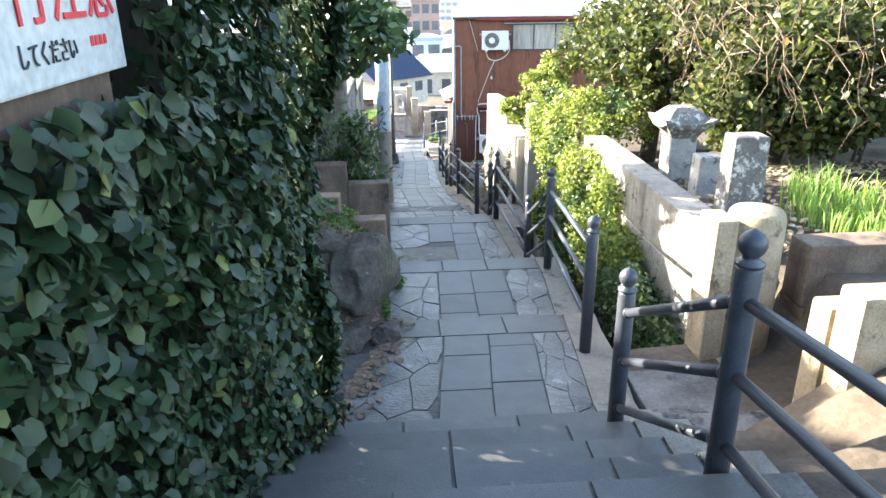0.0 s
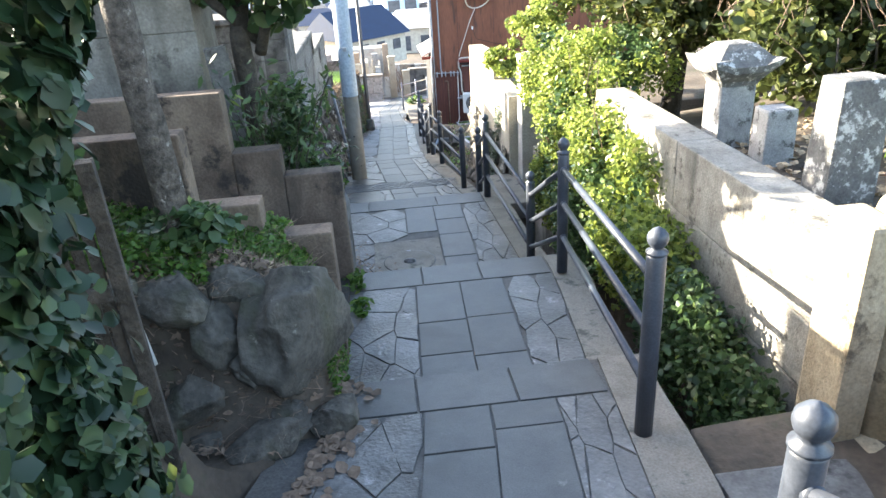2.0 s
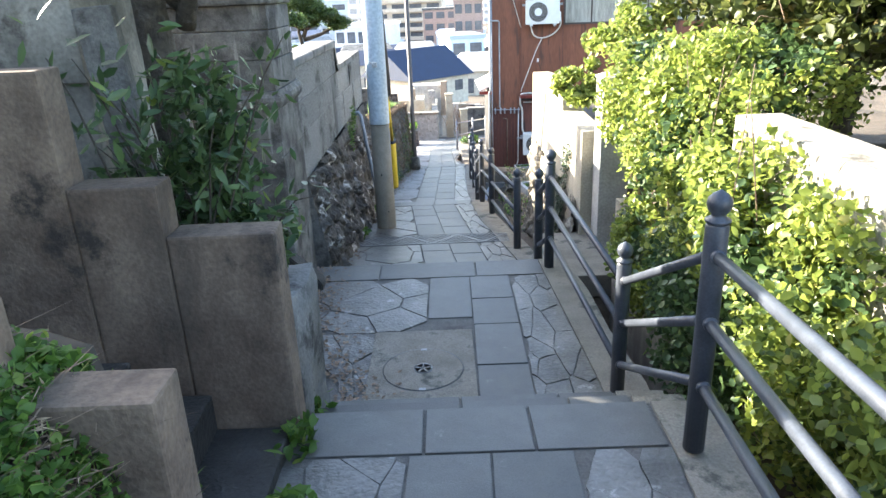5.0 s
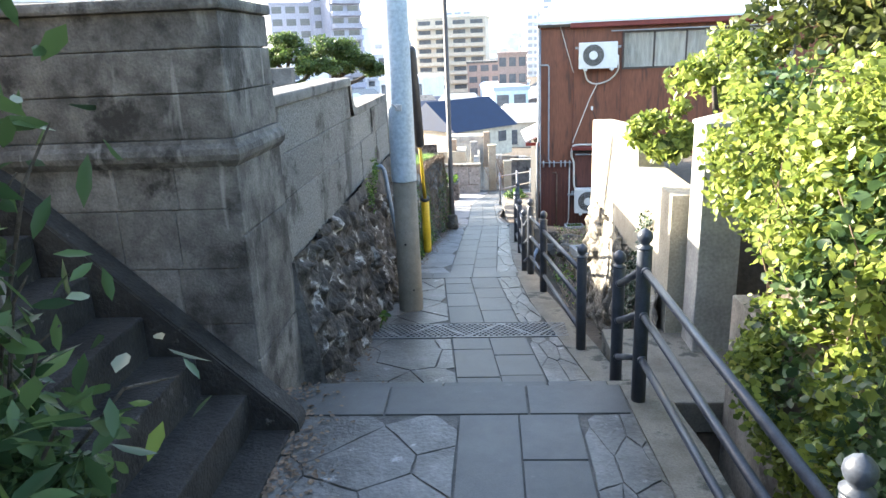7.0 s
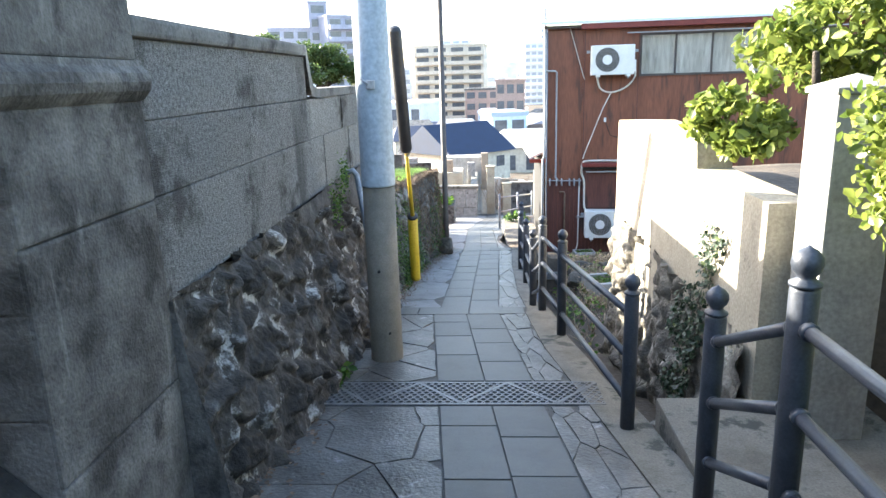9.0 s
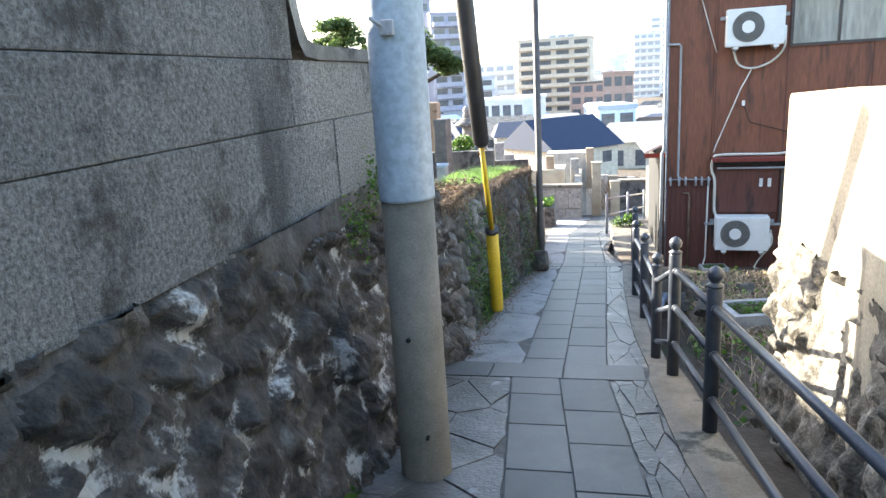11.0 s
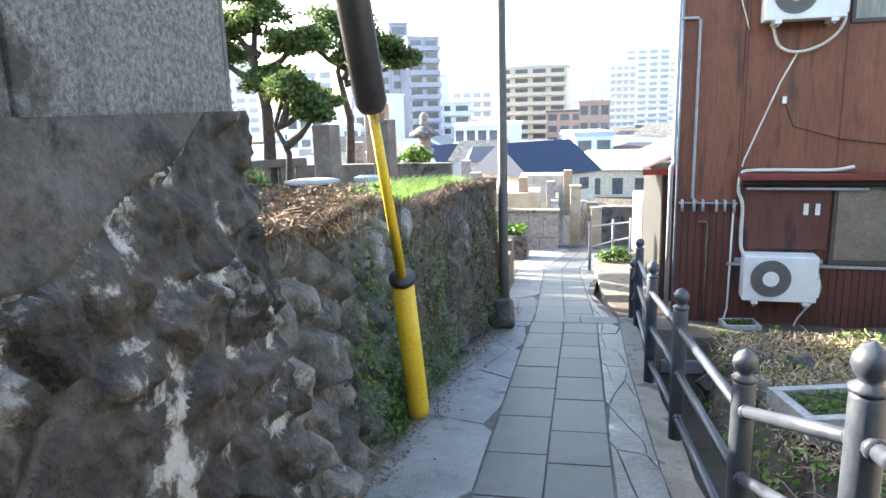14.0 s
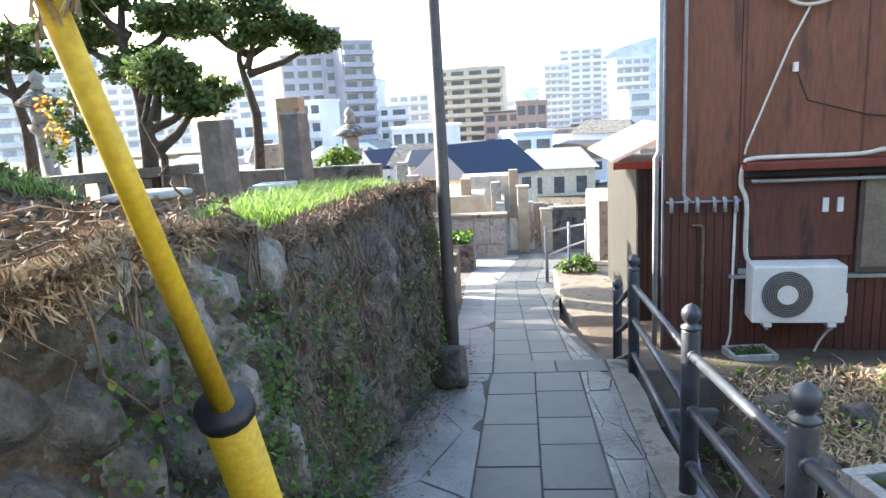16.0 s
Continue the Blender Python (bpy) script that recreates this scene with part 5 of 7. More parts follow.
def boulder(x, y, z, sx, sy, sz, seed, label="grey mossy boulder set in the earth bank"):
    bm = bmesh.new()
    bmesh.ops.create_icosphere(bm, subdivisions=5, radius=1)
    rb = random.Random(seed)
    cuts = [(Vector((rb.gauss(0, 1), rb.gauss(0, 1), rb.gauss(0, 0.8))).normalized(), rb.uniform(0.58, 0.86)) for _ in range(13)]
    for v in bm.verts:
        p = v.co.copy()
        k = 1 + 0.30 * noise.noise(p * 1.1 + Vector((seed * 7.1, 0, 0))) + 0.12 * noise.noise(p * 2.7 + Vector((0, seed * 3.3, 0))) + 0.06 * noise.noise(p * 6 + Vector((seed, 0, 0))) + 0.03 * noise.noise(p * 14 + Vector((0, seed, 0)))
        q = p * k
        for d, off in cuts:
            over = q.dot(d) - off
            if over > 0:
                q = q - d * over * 0.9
        v.co = (q.x * sx, q.y * sy, q.z * sz)
    ob = part("boulder", bm, M_ROCK, None, "", True)
    ob.matrix_world = pose(x, y, z, 0, 0, seed * 47 % 180)
    return tagged(ob, label, "boulder", "boulders in the bank")


for b in ((-0.15, 4.83, -0.13, 0.30, 0.26, 0.34, 1), (-0.52, 4.77, -0.12, 0.19, 0.17, 0.20, 2), (-0.70, 4.82, 0.08, 0.26, 0.16, 0.15, 3), (-0.42, 4.86, 0.09, 0.16, 0.14, 0.12, 19), (-0.62, 4.74, -0.37, 0.30, 0.15, 0.15, 17), (-0.98, 4.78, -0.22, 0.26, 0.17, 0.22, 18), (-0.33, 4.48, -0.52, 0.19, 0.13, 0.13, 4), (-1.05, 4.55, -0.48, 0.30, 0.22, 0.20, 5), (-0.22, 4.74, -0.47, 0.30, 0.16, 0.14, 6), (-1.30, 4.85, -0.05, 0.26, 0.24, 0.26, 8)):
    boulder(*b)
for b in ((-0.55, 4.56, -0.56, 0.16, 0.13, 0.09, 12), (-0.80, 4.62, -0.48, 0.15, 0.13, 0.12, 13), (-0.38, 4.73, -0.27, 0.13, 0.12, 0.12, 14), (0.0, 4.62, -0.52, 0.13, 0.11, 0.10, 16), (-0.93, 4.86, 0.16, 0.2, 0.15, 0.12, 20)):
    boulder(*b)
boulder(-0.02, 19.35, -2.72, 0.15, 0.20, 0.20, 9, "dark boulder at the foot of the lamp post")


def bank_z(x, y):
    return ground_z(x, y)


r = np.random.default_rng(31)
n = 17000
wx, wy = r.uniform(-1.6, 0.02, n), r.uniform(4.80, 5.80, n)
patch = np.array([noise.noise(Vector((a * 2.6, b * 2.6, 0))) + 0.9 * (b - 5.12) + 0.35 * (a > -0.14) - 0.30 * (abs(a + 0.36) < 0.15) for a, b in zip(wx, wy)]) > -0.22
wx, wy = wx[patch], wy[patch]
wz = np.array([bank_z(a, b) for a, b in zip(wx, wy)]) + r.uniform(0.0, 0.05, len(wx))
wd = thing("weeds", "low bright-green weeds on the earth bank", "weeds", kind="stuff")
leaves("leaf_mass", np.stack([wx, wy, wz], 1), 0.024, L_WEED, wd, r, 0.7, 1.6)
n = 1300
gx, gy = r.uniform(-1.5, 0.0, n), r.uniform(4.4, 5.7, n)
blades("dry_blades", np.stack([gx, gy, [bank_z(a, b) for a, b in zip(gx, gy)]], 1), 0.08, M_TWIG, wd, r, 2.0, 0.006)
n = 3200
gx, gy = r.uniform(-1.5, 0.0, n), r.uniform(4.4, 5.7, n)
leaves("brown_litter", np.stack([gx, gy, np.array([bank_z(a, b) for a, b in zip(gx, gy)]) + 0.015], 1), 0.022, M_TWIG, wd, r, 1.6, 2.0)
n = 1600
gx, gy = r.uniform(-1.3, -0.05, n), r.uniform(4.95, 5.7, n)
leaves("straw_litter", np.stack([gx, gy, np.array([bank_z(a, b) for a, b in zip(gx, gy)]) + 0.02], 1), 0.006, M_STRAW, wd, r, 1.0, 11.0)
pts, outw = blob_points(r, 700, (-0.72, 5.12, 0.34), (0.42, 0.28, 0.13), 12, 0.4, 0.2)
leaves("broad_weeds", pts, 0.050, L_SHRUB, wd, r, 0.6, 1.3)
n = 1500
gx, gy = r.uniform(-0.9, 0.02, n), r.uniform(5.25, 5.78, n)
blades("green_blades", np.stack([gx, gy, [bank_z(a, b) for a, b in zip(gx, gy)]], 1), 0.05, L_GRASS, wd, r, 0.9, 0.006)


def trunk(name, pts, radii, material, parent, seed=0, n=16, label=""):
    """Tapered trunk or limb with uneven bark."""
    P = [Vector(p) for p in pts]
    out, rad = [], []
    for i in range(len(P) - 1):
        for k in range(8):
            t = k / 8
            out.append(P[i].lerp(P[i + 1], t))
            rad.append((radii[i] * (1 - t) + radii[i + 1] * t))
    out.append(P[-1])
    rad.append(radii[-1])
    out = [p + Vector((0.25 * q * noise.noise(p * 2 + Vector((seed, 0, 0))), 0.25 * q * noise.noise(p * 2 + Vector((0, seed, 5))), 0)) for p, q in zip(out, rad)]
    bm = bmesh.new()
    add_tube(bm, out, rad, n)
    for v in bm.verts:
        v.co += Vector((noise.noise(v.co * 18), noise.noise(v.co * 18 + Vector((3, 3, 3))), 0)) * 0.012 * (n > 10)
    return part(name, bm, material, parent, label, True)


t1 = thing("tree", "leaning tree with scaly grey bark", "tree", (-0.75, 5.25, 0.0))
t1.location = (0, 0, 0)
trunk("trunk", [(-0.665, 5.07, -0.1), (-0.675, 5.07, 0.25), (-0.70, 5.10, 1.2), (-0.76, 5.12, 2.8)], [0.10, 0.076, 0.065, 0.055], M_BARK, t1, 2)
pts, outw = blob_points(r, 2600, (-1.2, 5.3, 3.0), (1.3, 1.2, 0.8))
leaves("crown", pts, 0.08, L_SHRUB, t1, r, 0.3, 1.5)
# tree and bush between the two stairs
t2 = thing("tree", "dark-barked tree with glossy leaves by the stair", "tree", (-0.55, 7.75, -0.5))
t2.location = (0, 0, 0)
trunk("trunk", [(-0.70, 7.72, -0.9), (-0.70, 7.72, 0.2), (-0.73, 7.76, 0.9), (-0.62, 7.85, 1.5)], [0.10, 0.082, 0.078, 0.045], M_DBARK, t2, 3)
trunk("limb", [(-0.60, 7.83, 0.75), (-0.4, 7.6, 1.2), (-0.25, 7.3, 1.5)], [0.05, 0.035, 0.02], M_DBARK, t2, 5)
trunk("limb", [(-0.60, 7.83, 0.85), (-0.95, 7.5, 1.3), (-1.2, 7.2, 1.6)], [0.045, 0.03, 0.02], M_DBARK, t2, 6)
pts, outw = blob_points(r, 2000, (-0.60, 7.55, 1.55), (0.95, 1.0, 0.62), 12, 0.36)
leaves("crown", pts, 0.085, L_SHRUB, t2, r, 0.3, 1.8)
bush = thing("bush", "leafy green bush of long narrow leaves", "bush", (-0.5, 7.6, -0.6))
bush.location = (0, 0, 0)
sprig = []
for k in range(44):
    a = r.uniform(-2.6, 0.9)
    reach, top = r.uniform(0.15, 0.60), r.uniform(0.05, 0.95)
    base = Vector((-0.52 + r.uniform(-0.12, 0.14), 7.20 + r.uniform(-0.12, 0.12), -0.62))
    tip = base + Vector((min(0.52, reach * math.cos(a)), 0.42 * reach * math.sin(a), 0.45 + top))
    mid = base.lerp(tip, 0.5) + Vector((0, 0, 0.10))
    tube("stem", [base, base.lerp(mid, 0.5) + Vector((0, 0, 0.05)), mid, mid.lerp(tip, 0.6) + Vector((0, 0, 0.03)), tip - Vector((0, 0, 0.05))], [0.007, 0.006, 0.005, 0.004, 0.002], M_DBARK, bush, 6)
    for q in range(26):
        t = r.uniform(0.25, 1.08)
        p = base.lerp(mid, t * 2) if t < 0.5 else mid.lerp(tip, t * 2 - 1)
        sprig.append(np.array(p) + r.normal(0, 0.052, 3))
leaves("leaf_mass", sprig, 0.030, L_SHRUB, bush, r, 0.35, 3.0, None, 0.45)
pts, outw = blob_points(r, 2300, (-0.30, 7.20, -0.16), (0.38, 0.15, 0.24), 26, 0.28, 0.1)
leaves("leaf_mass", pts, 0.029, L_SHRUB, bush, r, 0.4, 2.8, None, 0.4)
pts, outw = blob_points(r, 750, (-0.36, 7.14, 0.34), (0.26, 0.16, 0.40), 22, 0.35, 0.1)
leaves("leaf_mass", pts, 0.029, L_SHRUB, bush, r, 0.4, 2.8, None, 0.4)
# evergreen added out of view uphill so its crown shades the graveyard wall
t3 = thing("tree", "unseen evergreen added uphill to shade the graveyard wall", "tree", (-5.6, 6.6, 2.0))
t3.location = (0, 0, 0)
trunk("trunk", [(-5.7, 6.75, 1.6), (-5.7, 6.8, 2.6), (-5.6, 7.1, 3.1)], [0.06, 0.05, 0.03], M_DBARK, t3, 8, 9)
pts, outw = blob_points(r, 6000, (-5.6, 7.35, 2.95), (0.6, 1.5, 0.36), 20, 0.34, 0.2)
leaves("crown", pts, 0.085, L_SHRUB, t3, r, 0.6, 1.5)

# fallen fence panel and pale pipe lying on the bank
fp = thing("fence_panel", "weathered dark wooden slat fence panel beside the bank", "fence panel", (-0.60, 4.10, -0.05))
for k in range(11):
    box("slat", -0.50 + 0.046 * k, -0.465 + 0.046 * k, -0.010 + 0.012 * (k % 2), 0.004 + 0.012 * (k % 2), -0.35, 0.88 - 0.03 * (k % 3), M_DBARK, fp, 0.004)
box("stile", 0.005, 0.055, -0.03, 0.02, -0.6, 1.02, M_DBARK, fp, 0.005)
box("crossbar", -0.50, 0.0, -0.045, -0.015, 0.55, 0.60, M_DBARK, fp, 0.004)
fp.rotation_euler = (radians(4), 0, radians(14))
sp = thing("plastic_pipe", "short white plastic pipe stuck in the bank", "pipe", (-0.77, 4.66, -0.12))
tube("pipe", [(0.0, -0.01, -0.03), (-0.03, 0.02, 0.14), (-0.055, 0.07, 0.37)], [0.014, 0.013, 0.006], M_WHITE, sp, 8)

# dense evergreen thicket behind the bank
th = thing("thicket", "dense dark evergreen thicket above the bank", "shrubs", (-2.2, 4.7, 0.3), kind="stuff")
th.location = (0, 0, 0)
# Near-black block added inside the leaves: blocks sun and paints inner shade.
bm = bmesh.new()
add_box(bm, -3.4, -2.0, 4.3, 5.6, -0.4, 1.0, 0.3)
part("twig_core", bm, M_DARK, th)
for c, rd, n in (((-1.8, 4.5, 0.45), (0.5, 0.7, 0.7), 4200), ((-1.75, 5.15, 0.7), (0.5, 0.55, 1.1), 2600), ((-2.5, 5.0, 1.3), (0.9, 0.8, 0.6), 1800), ((-1.25, 4.4, -0.1), (0.3, 0.4, 0.35), 900), ((-1.5, 4.5, 0.95), (0.35, 0.3, 0.35), 1600), ((-1.28, 5.05, 0.75), (0.30, 0.34, 0.62), 1900), ((-1.45, 5.3, 1.2), (0.4, 0.4, 0.5), 1500)):
    pts, o = blob_points(r, n, c, rd, 14, 0.40, 0.4)
    leaves("leaf_mass", pts, 0.052, L_SHRUB, th, r, 0.3, 1.5)

# ---- hedge, trees and graves on the downhill side ----
rh = np.random.default_rng(44)
hr = thing("hedge", "sunlit yellow-green hedge tumbling over the wall", "hedge", (2.3, 7.5, -1.2))
hr.location = (0, 0, 0)
# Smaller low lumps use the darker shrub leaf, partly standing in for shade.
for c, rd, n in (((2.12, 5.3, -0.95), (0.28, 0.9, 0.55), 5600), ((2.15, 6.5, -0.80), (0.34, 1.0, 0.65), 8000), ((2.2, 8.0, -1.0), (0.34, 1.2, 0.6), 6400), ((2.15, 4.75, -1.05), (0.25, 0.4, 0.35), 1600)):
    pts, o = blob_points(rh, n, c, rd, 14, 0.42, 0.3)
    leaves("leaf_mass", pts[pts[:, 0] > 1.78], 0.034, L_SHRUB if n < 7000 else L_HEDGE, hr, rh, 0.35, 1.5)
for c, rd, n, lm in (((2.28, 7.6, -0.42), (0.38, 1.3, 0.60), 8000, 40), ((2.42, 9.2, -0.38), (0.52, 1.1, 0.92), 10500, 44), ((2.45, 10.25, -0.1), (0.46, 0.70, 0.75), 5200, 30), ((2.18, 9.3, -1.15), (0.26, 1.0, 0.5), 3600, 26), ((2.9, 9.2, 0.22), (0.7, 1.1, 0.48), 3800, 26)):
    pts, o = blob_points(rh, n, c, rd, lm, 0.27, 0.25)
    keep = pts[:, 0] > 1.80
    leaves("leaf_mass", pts[keep], 0.034, L_HEDGE, hr, rh, 0.35, 1.5)
    # Darker leaves inside each lump stand in for the shade in the hedge.
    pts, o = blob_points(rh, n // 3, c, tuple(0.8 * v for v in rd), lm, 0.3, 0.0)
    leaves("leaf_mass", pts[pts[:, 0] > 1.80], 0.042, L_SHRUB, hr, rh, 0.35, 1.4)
for k in range(16):
    y = rh.uniform(7.6, 10.2)
    tube("twig", [(2.35, y, -1.2), (2.3 + rh.uniform(-0.2, 0.2), y + rh.uniform(-0.3, 0.3), -0.5), (2.25 + rh.uniform(-0.35, 0.35), y + rh.uniform(-0.5, 0.5), 0.2 + rh.uniform(-0.3, 0.4))], [0.007, 0.005, 0.002], M_TWIG, hr, 5)
tr = thing("shrub", "glossy shrub with reddish new leaves by the gate", "shrub", (2.8, 12.4, -0.8))
tr.location = (0, 0, 0)
trunk("trunk", [(2.75, 12.3, -0.95), (2.7, 12.2, -0.3), (2.6, 12.1, 0.2)], [0.05, 0.04, 0.02], M_DBARK, tr, 4, 8)
for c, rd, n in (((2.25, 12.2, -0.20), (0.36, 0.5, 0.36), 2600), ((2.9, 12.6, 0.25), (0.7, 0.8, 0.55), 3800)):
    pts, o = blob_points(rh, n, c, rd, 24, 0.25, 0.2)
    leaves("leaf_mass", pts, 0.040, L_HEDGE, tr, rh, 0.3, 2.1, None, 0.4)

WOODS = [((4.6, 8.0, 0.9), (1.5, 1.6, 1.1), 6000), ((5.2, 10.5, 1.2), (1.7, 1.8, 1.6), 7000), ((6.6, 7.2, 1.6), (1.6, 1.8, 1.6), 6000), ((4.3, 12.5, 0.9), (1.4, 1.5, 1.2), 4500), ((7.2, 5.0, 2.0), (1.6, 1.6, 1.9), 5000), ((3.6, 9.4, 0.9), (0.9, 1.2, 0.8), 3600), ((8.2, 9.5, 2.4), (2.0, 2.5, 2.2), 5000)]
for k, (c, rd, n) in enumerate(WOODS):
    g = thing("tree", "dense evergreen tree with sunlit crown behind the graves", "tree", (c[0], c[1], 0.0), "trees behind the graves")
    g.location = (0, 0, 0)
    trunk("trunk", [(c[0], c[1], -0.6), (c[0] + 0.1, c[1], c[2] - 0.5 * rd[2]), (c[0] - 0.1, c[1] + 0.1, c[2] + 0.5 * rd[2])], [0.12, 0.09, 0.03], M_DBARK, g, k, 9)
    for q in range(6):
        a = rh.uniform(0, 6.28)
        trunk("limb", [(c[0], c[1], c[2] - 0.6 * rd[2]), (c[0] + 0.4 * rd[0] * math.cos(a), c[1] + 0.4 * rd[1] * math.sin(a), c[2]), (c[0] + 0.8 * rd[0] * math.cos(a), c[1] + 0.8 * rd[1] * math.sin(a), c[2] + 0.3 * rd[2])], [0.05, 0.03, 0.01], M_DBARK, g, q, 6)
    pts, o = blob_points(rh, int(n * 2.2), c, rd, 34, 0.30, 0.3)
    leaves("crown", pts, 0.062, L_TREE, g, rh, 0.35, 1.6)
for c, rd, n in (((4.6, 7.3, 0.45), (1.1, 0.5, 0.5), 3600), ((6.4, 7.0, 0.5), (1.1, 0.5, 0.6), 3600)):
    g = thing("shrub", "dark evergreen shrub under the trees behind graves", "shrub", (c[0], c[1], 0.1), "undergrowth behind the graves")
    g.location = (0, 0, 0)
    for q in range(8):
        x_, y_ = c[0] + rh.uniform(-0.7, 0.7) * rd[0], c[1] + rh.uniform(-0.5, 0.5) * rd[1]
        tube("stem", [(x_, y_, 0.0), (x_ + 0.05, y_, 0.3), (x_ + rh.uniform(-0.2, 0.2), y_, 0.7)], [0.02, 0.015, 0.006], M_DBARK, g, 6)
    pts, o = blob_points(rh, n, c, rd, 26, 0.30, 0.2)
    leaves("crown", pts, 0.06, L_TREE, g, rh, 0.35, 1.6)
# dry creepers hanging from the trees
vn = thing("creeper", "tangle of dry brown creepers hanging from trees", "creeper", (3.8, 7.5, 1.0), kind="stuff")
vn.location = (0, 0, 0)
bm = bmesh.new()
for k in range(150):
    x, y, z = rh.uniform(3.3, 5.2), rh.uniform(6.6, 9.2), rh.uniform(1.0, 2.2)
    pts = [Vector((x, y, z))]
    for q in range(6):
        pts.append(pts[-1] + Vector((rh.uniform(-0.18, 0.18), rh.uniform(-0.18, 0.1), rh.uniform(-0.28, 0.08))))
    add_tube(bm, pts, [0.007 * (1 - 0.13 * q) for q in range(7)], 5)
part("creeper_stems", bm, M_TWIG, vn, smooth=True)

# Tree added far to the left, unseen, to shade the graveyard.
for k, (c, rd, n) in enumerate((((-8.4, 23.0, 0.6), (1.4, 1.3, 1.5), 6000),)):
    g = thing("tree", "broad evergreen tree added out of view to shade graves", "tree", (c[0], c[1], 0.0), "graveyard trees")
    g.location = (0, 0, 0)
    trunk("trunk", [(c[0], c[1], -2.2), (c[0] + 0.1, c[1], 0.2), (c[0], c[1], c[2] + 0.8)], [0.16, 0.12, 0.03], M_DBARK, g, k, 9)
    pts, o = blob_points(rh, n, c, rd, 18, 0.36, 0.35)
    leaves("crown", pts, 0.12, L_TREE, g, rh, 0.35, 1.6)
# graves
def grave_post(name, label, x, y, z, w, d, h, material, taper=0.9, top=0.04, rz=0, cat="gravestone"):
    g = thing(name, label, cat, (x, y, z), "gravestones")
    g.rotation_euler = (0, 0, radians(rz))
    bm = bmesh.new()
    add_box(bm, -w / 2, w / 2, -d / 2, d / 2, -0.1, h, min(w, d) * 0.09)
    for v in bm.verts:
        k = 1 - (1 - taper) * max(0, v.co.z) / h
        v.co.x *= k
        v.co.y *= k
        v.co += Vector((noise.noise(v.co * 5 + Vector((x, y, 0))), noise.noise(v.co * 5 + Vector((y, x, 3))), 0)) * 0.012
    part("shaft", bm, material, g)
    bm = bmesh.new()
    add_box(bm, -w * 0.62, w * 0.62, -d * 0.62, d * 0.62, -0.14, 0.06, 0.015)
    part("plinth", bm, material, g)
    return g


sl = thing("stone_lantern", "grey stone grave post with an upswept roof cap", "stone lantern", (3.0, 6.95, -0.29))
sl.scale = (0.84, 0.84, 0.95)
box("shaft", -0.16, 0.16, -0.16, 0.16, 0.0, 0.70, M_GRAVE, sl, 0.015)
bm = bmesh.new()
rows = [(0.17, 0.70), (0.19, 0.74), (0.32, 0.82), (0.34, 0.87), (0.26, 0.92), (0.19, 0.98), (0.13, 1.02), (0.0, 1.03)]
prev = None
for rr_, zz in rows:
    ringv = []
    for k in range(16):
        a = math.pi / 4 + k * math.pi / 8
        sq = 1 / max(abs(math.cos(a)), abs(math.sin(a)))
        lift = 0.05 * max(0, sq - 1.15) / 0.25 if 0.8 < zz < 0.9 else 0
        ringv.append(bm.verts.new((rr_ * sq * math.cos(a) * 0.92, rr_ * sq * math.sin(a) * 0.92, zz + lift)))
    if prev:
        for k in range(16):
            bm.faces.new((prev[k], prev[(k + 1) % 16], ringv[(k + 1) % 16], ringv[k]))
    prev = ringv
bmesh.ops.remove_doubles(bm, verts=bm.verts, dist=0.0005)
part("roof_cap", bm, M_LICHEN, sl)
grave_post("gravestone", "small square grey gravestone", 3.06, 6.40, -0.35, 0.24, 0.22, 0.66, M_GRAVE)
grave_post("gravestone", "lichen-covered rough gravestone with a rounded head", 2.92, 5.45, -0.35, 0.33, 0.26, 1.05, M_LICHEN, 0.86)
box("grave_base", 2.70, 3.35, 4.85, 7.4, -0.6, -0.30, M_GRAVE, None, 0.02)
tagged(bpy.data.objects["grave_base"], "long low granite grave base behind the wall", "grave base", kind="structure")
# bed of bright green bulbs and brown leaf litter
fb = thing("flower_bed", "bright green daffodil leaves over brown leaf litter", "plants", (4.2, 5.0, 0.2), kind="stuff")
fb.location = (0, 0, 0)
n = 2600
bx, by = rh.uniform(3.3, 6.2), 0
cx = rh.uniform(3.4, 6.4, n)
cy = rh.uniform(4.4, 6.2, n)
cl = np.array([noise.noise(Vector((a * 1.6, b * 1.6, 2))) for a, b in zip(cx, cy)]) > -0.1
cx, cy = cx[cl], cy[cl]
blades("bulb_leaves", np.stack([cx, cy, [ground_z(a, b) for a, b in zip(cx, cy)]], 1), 0.36, L_GRASS, fb, rh, 0.30, 0.016)
n = 2500
cx, cy = rh.uniform(2.8, 6.5, n), rh.uniform(4.3, 7.5, n)
leaves("leaf_litter", np.stack([cx, cy, np.array([ground_z(a, b) for a, b in zip(cx, cy)]) + 0.02], 1), 0.05, M_STRAW, fb, rh, 1.5, 1.2)

# ---- graveyard above the dry-stone wall ----
# Both steles take the dark stone: their backlit shade is in the colour.
grave_post("gravestone", "tall square stele, darkened as backlit, with brown lichen", -2.78, 22.35, -1.95, 0.30, 0.30, 1.02, M_DARKSTONE, 0.97, rz=-14)
grave_post("gravestone", "tall square stele, darkened as backlit, with brown lichen", -2.17, 23.3, -2.0, 0.28, 0.28, 1.10, M_DARKSTONE, 0.97, rz=-14)
grave_post("gravestone", "broad yellowish lichen stele", -2.9, 25.6, -2.0, 0.42, 0.25, 1.35, M_SANDSTONE, 0.96, rz=-10)
